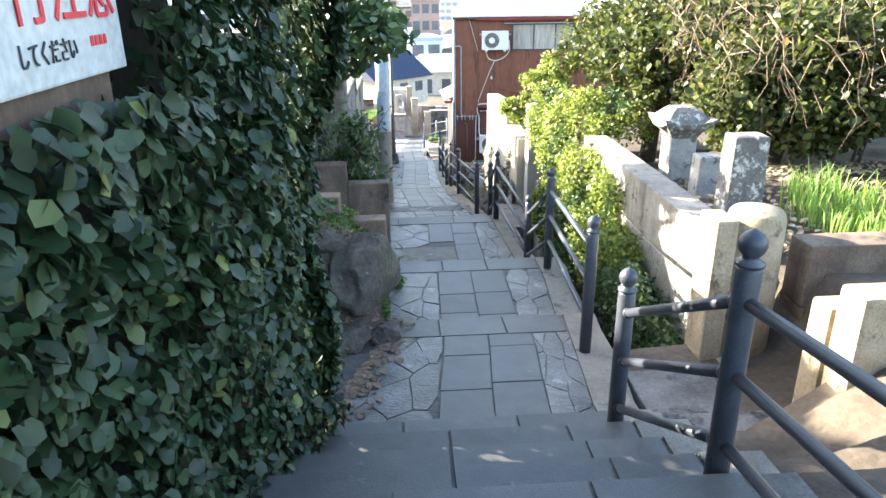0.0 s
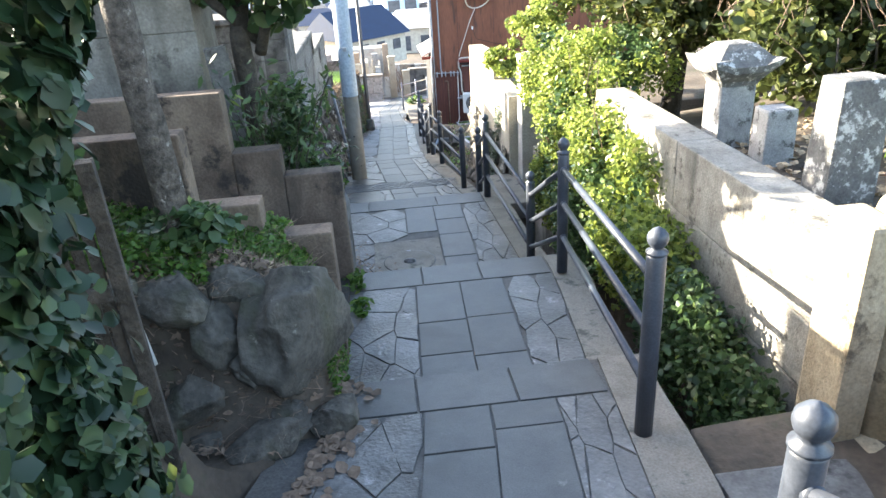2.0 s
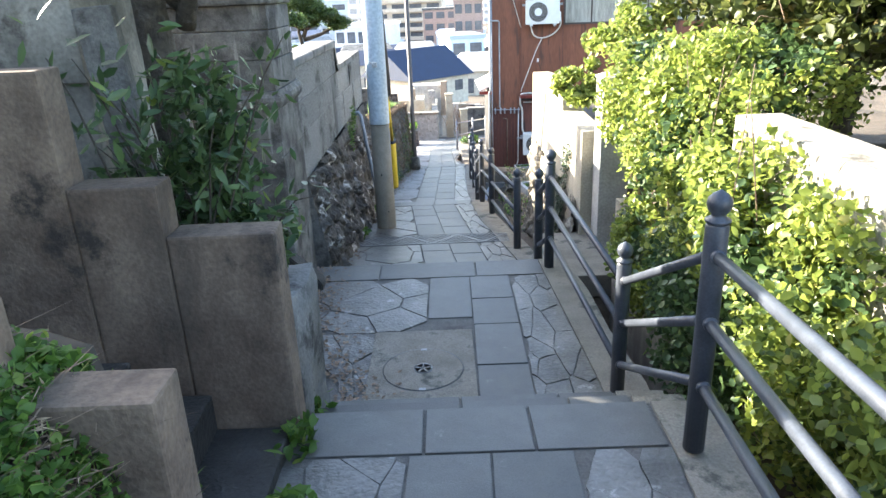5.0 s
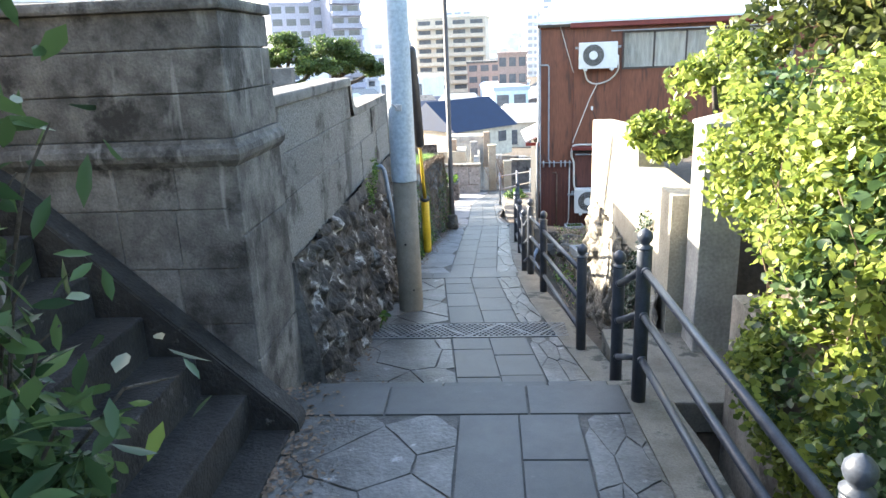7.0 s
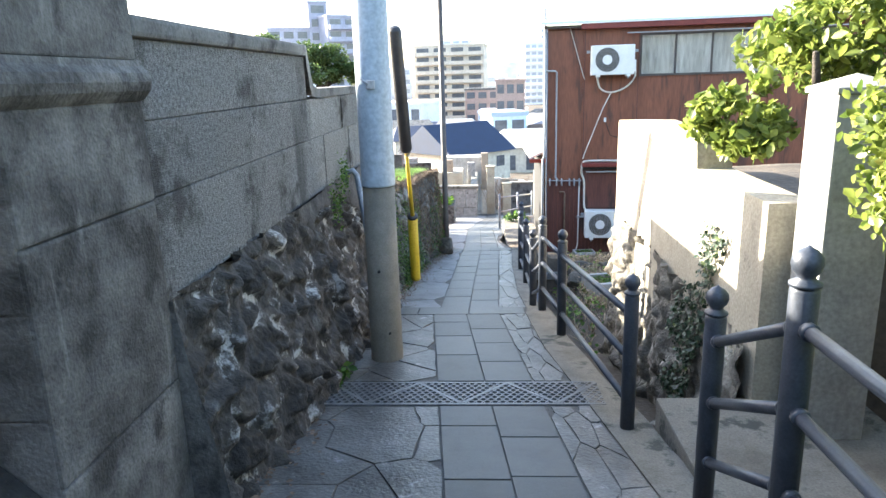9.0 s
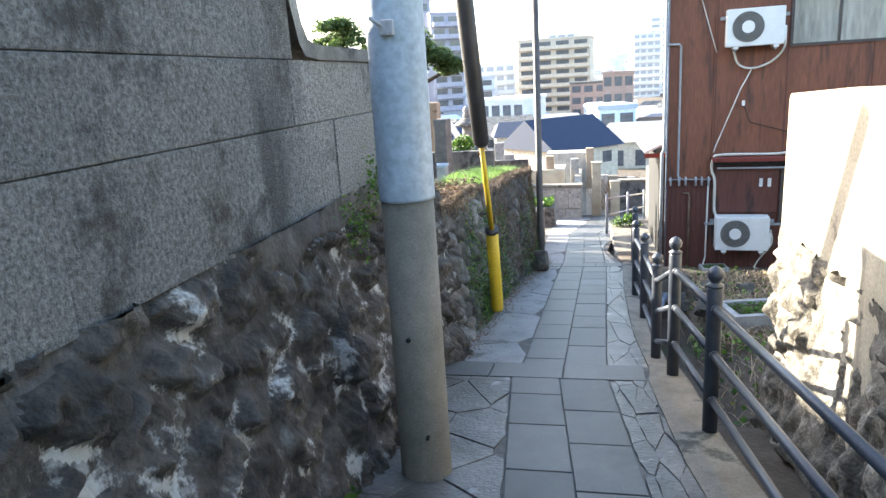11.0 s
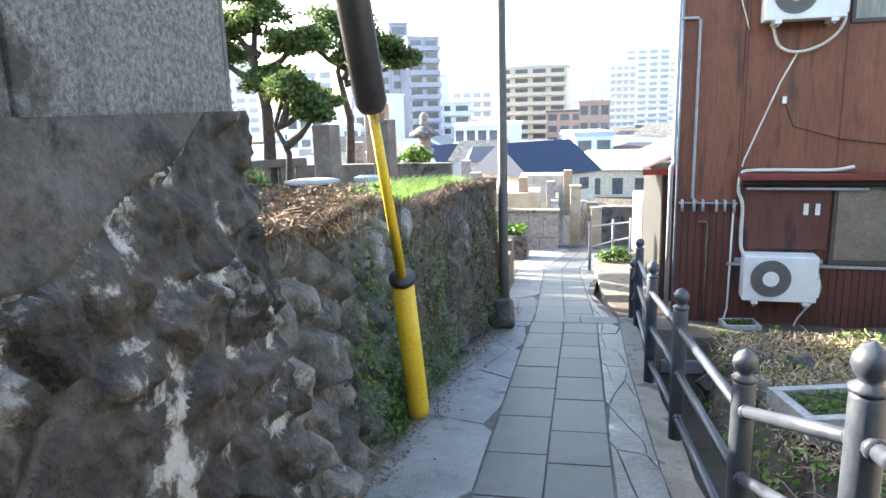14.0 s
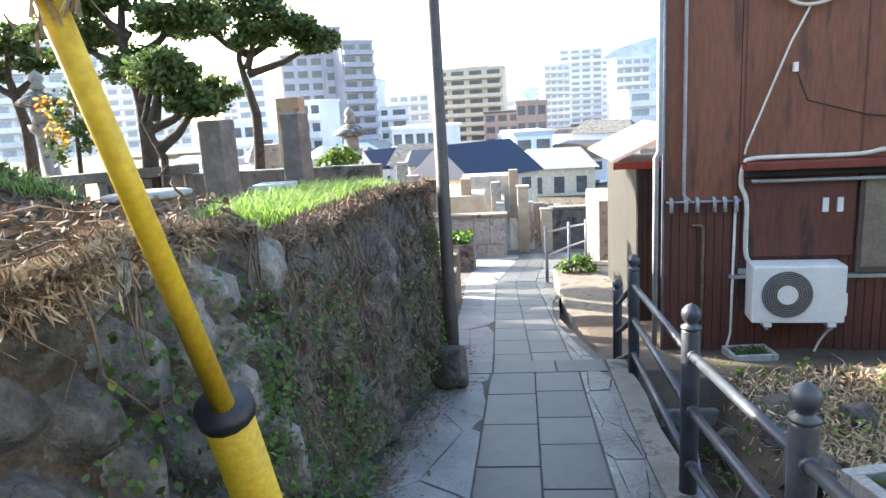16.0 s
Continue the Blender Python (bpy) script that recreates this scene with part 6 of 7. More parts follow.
for x, y, z, h in ((-3.6, 26.5, -2.2, 0.8), (-1.6, 30.0, -3.4, 1.0), (-2.2, 32.6, -3.3, 1.0), (-0.6, 33.5, -4.0, 1.1), (0.2, 35, -4.2, 1.0), (0.75, 36.5, -4.4, 1.4)):
    grave_post("gravestone", "plain grey granite gravestone", x, y, z, 0.30, 0.28, h, M_GRAVE if h < 1.05 else M_SANDSTONE, 0.96)


def tower_lantern(x, y, z, s, label):
    g = thing("stone_lantern", label, "stone lantern", (x, y, z), "stone lanterns")
    lathe("shaft", [(0.20 * s, -0.1), (0.20 * s, 0.12 * s), (0.13 * s, 0.15 * s), (0.12 * s, 0.75 * s), (0.20 * s, 0.82 * s), (0.22 * s, 0.92 * s)], M_GRAVE, g, 6)
    lathe("fire_box", [(0.15 * s, 0.921 * s), (0.15 * s, 1.16 * s)], M_GRAVE, g, 6)
    lathe("roof", [(0.16 * s, 1.161 * s), (0.34 * s, 1.20 * s), (0.33 * s, 1.25 * s), (0.14 * s, 1.38 * s), (0.08 * s, 1.40 * s)], M_LICHEN, g, 8)
    lathe("finial", [(0.06 * s, 1.401 * s), (0.11 * s, 1.46 * s), (0.07 * s, 1.52 * s), (0.11 * s, 1.58 * s), (0.07 * s, 1.66 * s), (0.0, 1.72 * s)], M_GRAVE, g, 10)
    return g


tower_lantern(-2.42, 27.7, -2.55, 1.0, "grey stone lantern with ball finials")
tower_lantern(-6.3, 24.5, -1.75, 0.98, "dark mossy stone lantern by the fence")
box("wall_return", -9.0, -2.8, 18.7, 18.95, -1.6, 0.38, M_CEM, None, 0.02)
tagged(bpy.data.objects["wall_return"], "dark stained cement enclosure wall in the graveyard", "wall", kind="structure")
# pierced stone balustrade
bal = thing("stone_balustrade", "low pierced stone balustrade in the graveyard", "balustrade", (-4.35, 22.6, -2.02), kind="structure")
bal.rotation_euler = (0, 0, radians(38))
box("bottom_rail", -1.1, 1.1, -0.09, 0.09, -0.2, 0.14, M_DARKSTONE, bal, 0.012)
box("top_rail", -1.1, 1.1, -0.10, 0.10, 0.44, 0.56, M_DARKSTONE, bal, 0.012)
for k in range(9):
    box("baluster", -1.08 + 0.25 * k, -0.98 + 0.25 * k, -0.07, 0.07, 0.142, 0.438, M_DARKSTONE, bal, 0.02)
# long low kerbs of the plots
for x0, x1, y0, z in ((-5.5, -1.3, 24.3, -1.55), (-6, -0.8, 27.0, -2.1)):
    box("plot_kerb", x0, x1, y0, y0 + 0.2, z - 0.7, z - 0.12, M_CEM, None, 0.015)
for o in [o for o in bpy.data.objects if o.name.startswith("plot_kerb")]:
    tagged(o, "low granite kerb of a grave plot", "kerb", kind="structure")
dr = thing("stone_basin", "round concrete well ring with a pale lid", "basin", (-1.50, 18.3, -1.55))
dr.scale = (0.87, 0.87, 0.95)
lathe("ring", [(0.26, -0.2), (0.26, 0.24), (0.24, 0.25)], M_CEMWARM, dr, 24)
lathe("lid", [(0.24, 0.251), (0.265, 0.256), (0.265, 0.275), (0.0, 0.285)], M_PLASTER, dr, 24)
cbx = thing("storage_box", "grey plastic storage box with a hinged lid", "box", (-2.02, 21.9, -1.93))
cbx.scale = (0.72, 0.8, 0.85)
box("box", -0.26, 0.26, -0.18, 0.18, 0.0, 0.30, M_PVC, cbx, 0.02)
box("lid", -0.28, 0.28, -0.20, 0.20, 0.301, 0.36, M_POLEMETAL, cbx, 0.015)
box("latch", -0.03, 0.03, -0.21, -0.201, 0.25, 0.33, M_WHITE, cbx, 0.004)


def pads(name, label, x, y, z, top, clumps, rg, material, size=0.10, girth=0.11):
    """Cloud-pruned garden pine: bare limbs that carry flat pads of needles."""
    g = thing(name, label, "pine tree", (x, y, z), "pruned pines")
    g.location = (0, 0, 0)
    trunk("trunk", [(x, y, z - 0.2), (x + 0.05, y, z + (top - z) * 0.45), (x - 0.12, y, z + (top - z) * 0.75), (x, y, top)], [girth, girth * 0.8, girth * 0.5, 0.03], M_DBARK, g, x, 10)
    for dx, dy, cz, rx, rz in clumps:
        trunk("limb", [(x, y, cz - 0.45), (x + dx * 0.5, y + dy * 0.5, cz - 0.30), (x + dx, y + dy, cz - 0.05)], [0.065, 0.05, 0.025], M_DBARK, g, dx, 7)
        pts, o = blob_points(rg, int(3400 * rx / 0.6), (x + dx, y + dy, cz), (rx * 1.12, rx, rz * 1.1), 14, 0.42, 0.2)
        leaves("needle_pad", pts, size * 0.45, L_PINE, g, rg, 0.6, 1.6)
    return g


rp = np.random.default_rng(9)
pads("pine_tree", "cloud-pruned garden pine with flat green pads", -3.98, 23.0, -1.9, 0.75, [(0.0, 0, 0.85, 0.62, 0.30), (-0.75, 0.1, 0.15, 0.60, 0.24), (0.55, 0.1, 0.30, 0.55, 0.24), (0.25, -0.2, -0.25, 0.5, 0.2), (-0.35, -0.2, 0.55, 0.45, 0.22), (0.7, 0.2, -0.6, 0.45, 0.2)], rp, L_PINE)
pads("pine_tree", "two-stemmed pruned pine with dense round crown", -3.30, 25.0, -2.1, 0.6, [(0.0, 0, 0.75, 0.62, 0.34), (0.65, 0.0, 0.40, 0.50, 0.26), (-0.6, 0.1, 0.45, 0.50, 0.28), (1.05, 0.1, 0.15, 0.42, 0.2), (0.2, -0.2, 0.25, 0.4, 0.2)], rp, L_PINE, girth=0.09)
pads("pine_tree", "small pruned pine behind the wall", -6.97, 25.0, -2.0, 0.5, [(0, 0, 0.45, 0.5, 0.25), (0.5, 0, 0.1, 0.4, 0.2), (-0.5, 0, 0.0, 0.4, 0.2)], rp, L_PINE)
pads("pine_tree", "low slim pine beside the steles", -3.1, 21.6, -1.85, -0.6, [(0.1, 0, -0.45, 0.42, 0.2), (0.4, 0.1, -0.75, 0.3, 0.16)], rp, L_PINE, girth=0.05)
at = thing("shrub", "autumn shrub with yellow and red leaves", "shrub", (-5.3, 23.6, -1.9))
at.location = (-0.7, 1.4, 0)
trunk("trunk", [(-4.6, 22.2, -2.0), (-4.55, 22.2, -1.2), (-4.5, 22.2, -0.6)], [0.04, 0.03, 0.01], M_DBARK, at, 3, 7)
pts, o = blob_points(rp, 420, (-4.55, 22.2, -0.75), (0.55, 0.4, 0.7), 16, 0.25, 0.1)
leaves("crown", pts, 0.050, L_AUTUMN, at, rp)
pts, o = blob_points(rp, 700, (-4.5, 22.2, -0.95), (0.6, 0.4, 0.7), 16, 0.25, 0.1)
leaves("crown", pts, 0.050, L_SHRUB, at, rp)
gb = thing("shrub", "bright green clipped shrub by the lantern", "shrub", (-2.2, 26.0, -2.0))
gb.location = (0, 0, 0)
pts, o = blob_points(rp, 700, (-2.2, 26.0, -1.75), (0.45, 0.4, 0.25), 8, 0.45)
leaves("crown", pts, 0.07, L_WEED, gb, rp)
# bare shrubs between path and houses
bs = thing("shrub", "leafless reddish shrub above the lower houses", "shrub", (2.2, 38.0, -5.2))
bs.location = (0, 0, 0)
bm = bmesh.new()
for k in range(160):
    a = rp.uniform(0, 6.28)
    c0 = Vector((2.2 + rp.uniform(-1.3, 1.3), 38 + rp.uniform(-0.8, 0.8), -5.6))
    add_tube(bm, [c0, c0 + Vector((0.2 * math.cos(a), 0.2 * math.sin(a), 0.6)), c0 + Vector((0.5 * math.cos(a), 0.5 * math.sin(a), 1.1 + rp.uniform(0, 0.3)))], [0.015, 0.01, 0.005], 4)
part("twig_mass", bm, M_TWIG, bs)

# dry grass and vines on the dry-stone wall
dg = thing("dry_grass", "heap of dry straw and vines on the wall top", "dry grass", kind="stuff")
n = 15000
gy = 15.95 + 1.15 * rp.beta(2.2, 1.8, n)
gx = np.array([dry_x(v, dry_top(v)) for v in gy]) - rp.uniform(-0.06, 0.58, n)
lump = np.array([noise.noise(Vector((a * 4, b * 4, 3))) for a, b in zip(gx, gy)])
heap = (0.05 + 0.05 * lump) * np.exp(-((gy - 16.5) / 0.5) ** 2) * np.clip(1 - np.abs(gx + 0.72) / 0.55, 0, 1)
gz = np.array([dry_top(v) for v in gy]) + heap * rp.uniform(0.6, 1.1, n) - 0.03 - 0.13 * np.clip(-0.55 - gx, 0, 0.6)
leaves("straw_litter", np.stack([gx, gy, gz], 1), 0.0058, M_STRAW, dg, rp, 0.4, 10.0)
n = 1500
gy = 15.85 + 0.9 * rp.beta(2.0, 2.0, n)
drop = rp.beta(1.0, 2.6, n) * 0.16
gz = np.array([dry_top(v) for v in gy]) + 0.03 - drop
gx = np.array([dry_x(v, w) for v, w in zip(gy, gz)]) + 0.02 + 0.05 * rp.random(n)
leaves("straw_fringe", np.stack([gx, gy, gz], 1), 0.0062, M_STRAW, dg, rp, 0.2, 9.0, np.tile((0.8, 0, 0.3), (n, 1)), 0.7)
n = 420
gy = 15.75 + 1.3 * rp.beta(2.2, 1.8, n)
gx = np.array([dry_x(v, dry_top(v)) for v in gy]) - rp.uniform(-0.07, 0.5, n)
leaves("curled_leaves", np.stack([gx, gy, np.array([dry_top(v) for v in gy]) + rp.uniform(0.0, 0.10, n)], 1), 0.017, M_TWIG, dg, rp, 0.3, 1.8)
n = 9000
gy = rp.uniform(15.3, 21.2, n)
gx = np.array([dry_x(v, dry_top(v)) for v in gy]) - rp.uniform(-0.08, 0.16, n)
gz = np.array([dry_top(v) for v in gy]) - 0.03 + 0.03 * rp.random(n)
leaves("vine_litter", np.stack([gx, gy, gz], 1), 0.008, M_TWIG, dg, rp, 0.6, 11.0)
n = 6000
gy = rp.uniform(17.1, 21.2, n)
zz = rp.uniform(0, 1, n)
gx, gz = [], []
for v, q in zip(gy, zz):
    z = floor_z(v) + 0.15 + (dry_top(v) - floor_z(v) - 0.1) * q
    gz.append(z)
    gx.append(dry_x(v, z) + 0.035 + 0.03 * q)
hang = np.stack([gx, gy, gz], 1)
leaves("hanging_vines", hang, 0.008, M_TWIG, dg, rp, 0.0, 14.0, np.tile((1.0, 0, 0), (len(hang), 1)), 0.9)
bm = bmesh.new()
for k in range(70):
    y = rp.uniform(15.25, 17.2)
    q = Vector((dry_x(y, dry_top(y)) + rp.uniform(-0.45, 0.02), y, dry_top(y) + rp.uniform(0.0, 0.06)))
    pts = [q]
    for j in range(7):
        q = q + Vector((rp.uniform(-0.05, 0.09), rp.uniform(-0.12, 0.12), rp.uniform(-0.05, 0.035)))
        lim = dry_x(q.y, q.z) + 0.07
        if q.x > lim:
            q = Vector((lim, q.y, q.z - 0.07))
        else:
            q.z = max(q.z, dry_top(q.y) + 0.01)
        pts.append(q)
    add_tube(bm, pts, [rp.uniform(0.003, 0.008) * (1 - 0.1 * j) for j in range(8)], 5)
part("bare_vines", bm, M_TWIG, dg, smooth=True)
gw = thing("weeds", "green creepers and ferns on the retaining wall", "weeds", kind="stuff")
for k in range(150):
    y0, q0 = (rp.uniform(16.0, 17.9) if k % 2 else rp.uniform(16.1, 20.8)), rp.uniform(0.02, 0.80) * (0.6 if k % 4 == 1 else 1.0)
    m = int(rp.integers(20, 60))
    gy = y0 + rp.normal(0, 0.09, m)
    z0 = floor_z(y0) + q0 * (dry_top(y0) - floor_z(y0))
    gz = np.maximum(z0 + rp.normal(0, 0.10, m), [floor_z(v) + 0.01 for v in gy])
    gx = np.array([dry_x(v, w) for v, w in zip(gy, gz)]) + rp.uniform(0.02, 0.10, m)
    leaves("leaf_clump", np.stack([gx, gy, gz], 1), 0.019, L_SHRUB if k % 3 == 0 else L_WEED, gw, rp, 0.3, 1.4, np.tile((0.8, 0, 0.4), (m, 1)))
gt = thing("grass", "sunlit green grass and weeds in the graveyard", "grass", kind="stuff")
n = 13000
gx, gy = rp.uniform(-3.4, -0.75, n), rp.uniform(15.3, 18.6, n)
leaves("mound_litter", np.stack([gx, gy, np.array([ground_z(a, b) for a, b in zip(gx, gy)]) + 0.01], 1), 0.012, M_TWIG, gt, rp, 0.8, 7.0)
n = 1400
gx, gy = rp.uniform(-3.4, -1.6, n), rp.uniform(16.5, 18.7, n)
k = np.array([noise.noise(Vector((a * 2.2, b * 2.2, 5))) for a, b in zip(gx, gy)]) > 0.12
leaves("mound_weeds", np.stack([gx, gy, np.array([ground_z(a, b) for a, b in zip(gx, gy)]) + 0.05], 1)[k], 0.035, L_SHRUB, gt, rp, 0.5, 1.6)
n = 20000
gx, gy = rp.uniform(-2.6, -0.42, n), rp.uniform(17.2, 23.6, n)
k = np.array([noise.noise(Vector((a * 1.3, b * 1.3, 8))) + (0.25 if a > -1.25 else -0.22) for a, b in zip(gx, gy)]) > -0.05
gx, gy = gx[k], gy[k]
blades("blades", np.stack([gx, gy, [ground_z(a, b) for a, b in zip(gx, gy)]], 1), 0.14, L_GRASS, gt, rp, 1.0, 0.007)
n = 9000
gy = rp.uniform(17.3, 21.1, n)
gx = np.array([dry_x(v, dry_top(v)) for v in gy]) - rp.uniform(0.12, 0.75, n)
k = np.array([noise.noise(Vector((a * 2.4, b * 1.6, 31))) for a, b in zip(gx, gy)]) > -0.08
gx, gy = gx[k], gy[k]
blades("wall_top_grass", np.stack([gx, gy, np.maximum([ground_z(a, b) for a, b in zip(gx, gy)], [dry_top(v) - 0.05 for v in gy])], 1), 0.13, L_GRASS, gt, rp, 1.0, 0.006)
n = 1600
gx, gy = rp.uniform(1.9, 4.8, n), rp.uniform(15.4, 20.2, n)
blades("dry_blades", np.stack([gx, gy, [ground_z(a, b) for a, b in zip(gx, gy)]], 1), 0.16, M_STRAW, gt, rp, 1.2, 0.012)
leaves("weed_leaves", np.stack([gx + 0.03, gy + 0.1, np.array([ground_z(a, b) for a, b in zip(gx, gy)]) + 0.05], 1)[:900], 0.05, L_WEED, gt, rp, 0.6)
# litter of brown leaves along the wall foot
n = 2600
gy = rp.uniform(15.0, 21, n)
gx = np.array([left_x(v) for v in gy]) + np.abs(rp.normal(0.02, 0.10, n))
leaves("brown_litter", np.stack([gx, gy, np.array([floor_z(v) for v in gy]) + 0.008], 1), 0.016, M_TWIG, dg, rp, 2.5, 1.4)
n = 500
gy = rp.uniform(2.6, 5.0, n)
gx = np.array([left_x(v) for v in gy]) + np.abs(rp.normal(0.0, 0.08, n)) - 0.05
leaves("brown_litter", np.stack([gx, gy, np.array([floor_z(v) for v in gy]) + 0.012], 1), 0.05, M_TWIG, dg, rp, 2.5, 1.3)
# creeper on the pale wall
cw = thing("creeper", "dark-leaved creeper climbing the pale wall", "creeper", kind="stuff")
n = 5200
gy = rp.uniform(11.6, 13.6, n)
gz = rp.uniform(-2.2, -0.85, n)
k = np.array([noise.noise(Vector((a * 2.6, b * 2.1, 12))) + 0.32 - 1.5 * abs(a - 12.2 + 0.30 * (b + 1.2)) for a, b in zip(gy, gz)]) > 0.0
gy, gz = gy[k], gz[k]
gx = 2.115 - 0.06 * np.clip(-1.3 - gz, 0, 2) - rp.uniform(0.0, 0.06, len(gy)) - 0.04 * (gz < -1.4)
leaves("leaf_mass", np.stack([gx, gy, gz], 1), 0.028, L_IVY, cw, rp, 0.2, 1.3, np.tile((-1.0, 0, 0.3), (len(gy), 1)))
# dry debris and stones in the little garden
for bx_, by_, s_, sd in ((2.15, 18.7, 0.22, 21), (2.35, 19.5, 0.24, 22), (2.05, 19.75, 0.16, 23), (2.75, 19.3, 0.2, 24), (2.5, 18.5, 0.2, 25), (2.9, 18.7, 0.26, 26), (2.2, 19.2, 0.14, 27)):
    boulder(bx_, by_, ground_z(bx_, by_) + 0.04, s_, s_ * 0.9, s_ * 0.7, sd, "pale rough stone in the weedy garden")
n = 7000
gx, gy = 2.1 + 1.6 * rp.beta(1.4, 1.4, n), rp.uniform(17.4, 20.1, n)
leaves("garden_litter", np.stack([gx, gy, np.array([ground_z(a, b) for a, b in zip(gx, gy)]) + rp.uniform(0.01, 0.14, n)], 1), 0.014, M_STRAW, dg, rp, 0.6, 6.0)
n = 1600
gx, gy = rp.uniform(1.9, 4.2, n), rp.uniform(17.2, 20.3, n)
k = np.array([noise.noise(Vector((a * 2.2, b * 2.2, 21))) for a, b in zip(gx, gy)]) > 0.0
leaves("garden_weeds", np.stack([gx, gy, np.array([ground_z(a, b) for a, b in zip(gx, gy)]) + rp.uniform(0.02, 0.14, n)], 1)[k], 0.032, L_GRASS, gw, rp, 0.6, 1.8)
dpi = thing("ditch_pipe", "dark pipe lying among debris in the ditch", "pipe", (1.62, 19.0, 0))
dpi.location = (0, 0, 0)
tube("pipe", bent([(1.50, 18.2, -3.42), (1.58, 18.9, -3.36), (1.72, 19.6, -3.40), (1.78, 20.0, -3.46)]), 0.035, M_BLUEPIPE, dpi, 10)
# dirt and leaves along the uphill edge of the landing
n = 1100
gy = rp.uniform(7.6, 11.6, n)
gx = np.array([left_x(v) for v in gy]) + np.abs(rp.normal(0.0, 0.16, n)) - 0.04
leaves("brown_litter", np.stack([gx, gy, np.array([floor_z(v) for v in gy]) + 0.010], 1), 0.022, M_TWIG, dg, rp, 2.5, 1.5)
# small creeper at the foot of the blocks
for y0, z0 in ((13.25, -0.80), (13.45, -0.88), (13.62, -0.78), (13.3, -0.95), (13.7, -0.72), (13.68, -0.62)):
    pts = np.array([wall_face(y0) + 0.05, y0, z0]) + rp.normal(0, 0.07, (70, 3)) * np.array([0.25, 1.3, 0.8])
    leaves("leaf_tuft", pts, 0.016, L_WEED, gw, rp, 0.4, 1.8)
# tufts along joints
for x, y in ((-0.45, 12.1), (-0.40, 12.25), (0.0, 7.0), (0.02, 6.6), (-0.38, 13.75), (0.05, 6.2)):
    pts = np.array([x, y, floor_z(y)]) + rp.normal(0, 0.05, (60, 3)) * np.array([0.8, 1.2, 0.5]) + np.array([0, 0, 0.05])
    leaves("leaf_tuft", pts, 0.04, L_WEED, gw, rp, 0.5, 1.8)

# ---- lower square: walls, planter, gate rail ----
lw1 = thing("wall_lower", "low mossy stone wall with flat coping at the bend", "wall", kind="structure")
block_course(lw1, "stone_block", -1.6, 0.45, 31.9, 32.2, -5.2, -4.45, "x", 4, M_GRAVE, 0.02)
block_course(lw1, "stone_block", -1.6, 0.45, 31.88, 32.22, -4.445, -3.75, "x", 5, M_GRAVE, 0.02)
block_course(lw1, "stone_block", 0.20, 0.45, 32.22, 36.5, -5.6, -3.76, "y", 5, M_STONEW, 0.02)
box("coping", -1.7, 0.50, 31.84, 32.26, -3.745, -3.66, M_KERB, lw1, 0.015)
box("upper_block", -1.5, -0.1, 33.2, 34.6, -5.0, -3.35, M_WWALL, lw1, 0.02)
box("upper_block", -0.9, 0.6, 36.8, 37.8, -5.6, -3.2, M_PLASTER, lw1, 0.02)
for x, y, h in ((0.95, 33.6, 2.0), (1.55, 33.2, 1.35)):
    g = thing("gate_post", "pale stone gate post", "gate post", (x, y, floor_z(y) - 0.2), "pale gate posts")
    box("shaft", -0.15, 0.15, -0.15, 0.15, 0.0, h, M_WWALL, g, 0.02)
    box("cap", -0.18, 0.18, -0.18, 0.18, h + 0.002, h + 0.06, M_WWALL, g, 0.02)
box("wall_far", 1.75, 5.6, 34.6, 34.9, -6.0, -4.05, M_CEM, None, 0.02)
tagged(bpy.data.objects["wall_far"], "dark stained retaining wall below the bend", "wall", kind="structure")
box("wall_far_coping", 1.72, 5.6, 34.55, 34.95, -4.045, -3.97, M_KERB, None, 0.015)
tagged(bpy.data.objects["wall_far_coping"], "pale coping on the dark retaining wall", "coping", kind="structure")
box("gate_pier", 2.42, 2.95, 29.4, 31.6, -5.0, -3.08, M_STONEW, None, 0.03)
tagged(bpy.data.objects["gate_pier"], "broad pale stained stone pier by the lower path", "pier", kind="structure")
box("wall_step", 1.75, 4.5, 25.6, 25.9, -4.6, -3.55, M_KERB, None, 0.02)
tagged(bpy.data.objects["wall_step"], "low concrete kerb wall with weeds", "kerb", kind="structure")
box("platform", 1.15, 4.5, 22.6, 25.58, -4.4, -3.56, M_KERB, None, 0.03)
tagged(bpy.data.objects["platform"], "sunlit concrete platform beside the path", "platform", kind="structure")
for k in range(7):
    box("terrace_wall", -4.5 + 0.3 * k, 1.5 + 0.5 * k, 39.5 + 1.9 * k, 39.8 + 1.9 * k, -9.0, -4.5 - 0.33 * k, (M_PLASTER, M_KERB, M_CEM)[k % 3], None, 0.03)
for o in [o for o in bpy.data.objects if o.name.startswith("terrace_wall")]:
    tagged(o, "stepped hillside retaining wall", "wall", group="hillside walls", kind="structure")
pb = thing("planter_box", "grey concrete planter with green plants", "planter", (-0.62, 28.9, floor_z(28.9)))
bm = bmesh.new()
add_box(bm, -0.38, 0.38, -0.5, 0.5, -0.1, 0.62, 0.02)
part("box", bm, M_CEM, pb)
pts = np.stack([rp.uniform(-0.32, 0.32, 260), rp.uniform(-0.42, 0.42, 260), rp.uniform(0.62, 0.76, 260)], 1)
leaves("plant_mass", pts, 0.08, L_WEED, pb, rp)
hrail = thing("handrail", "slim grey steel handrail at the bend", "handrail", (1.09, 26.0, -3.92))
for x, y, z in ((0, 0, 0), (0.62, 2.6, -0.4), (1.2, 4.6, -0.7)):
    lathe("post", [(0.03, -0.1), (0.03, 0.95), (0.0, 0.96)], M_BLUEPIPE, hrail, 10, (x, y, z))
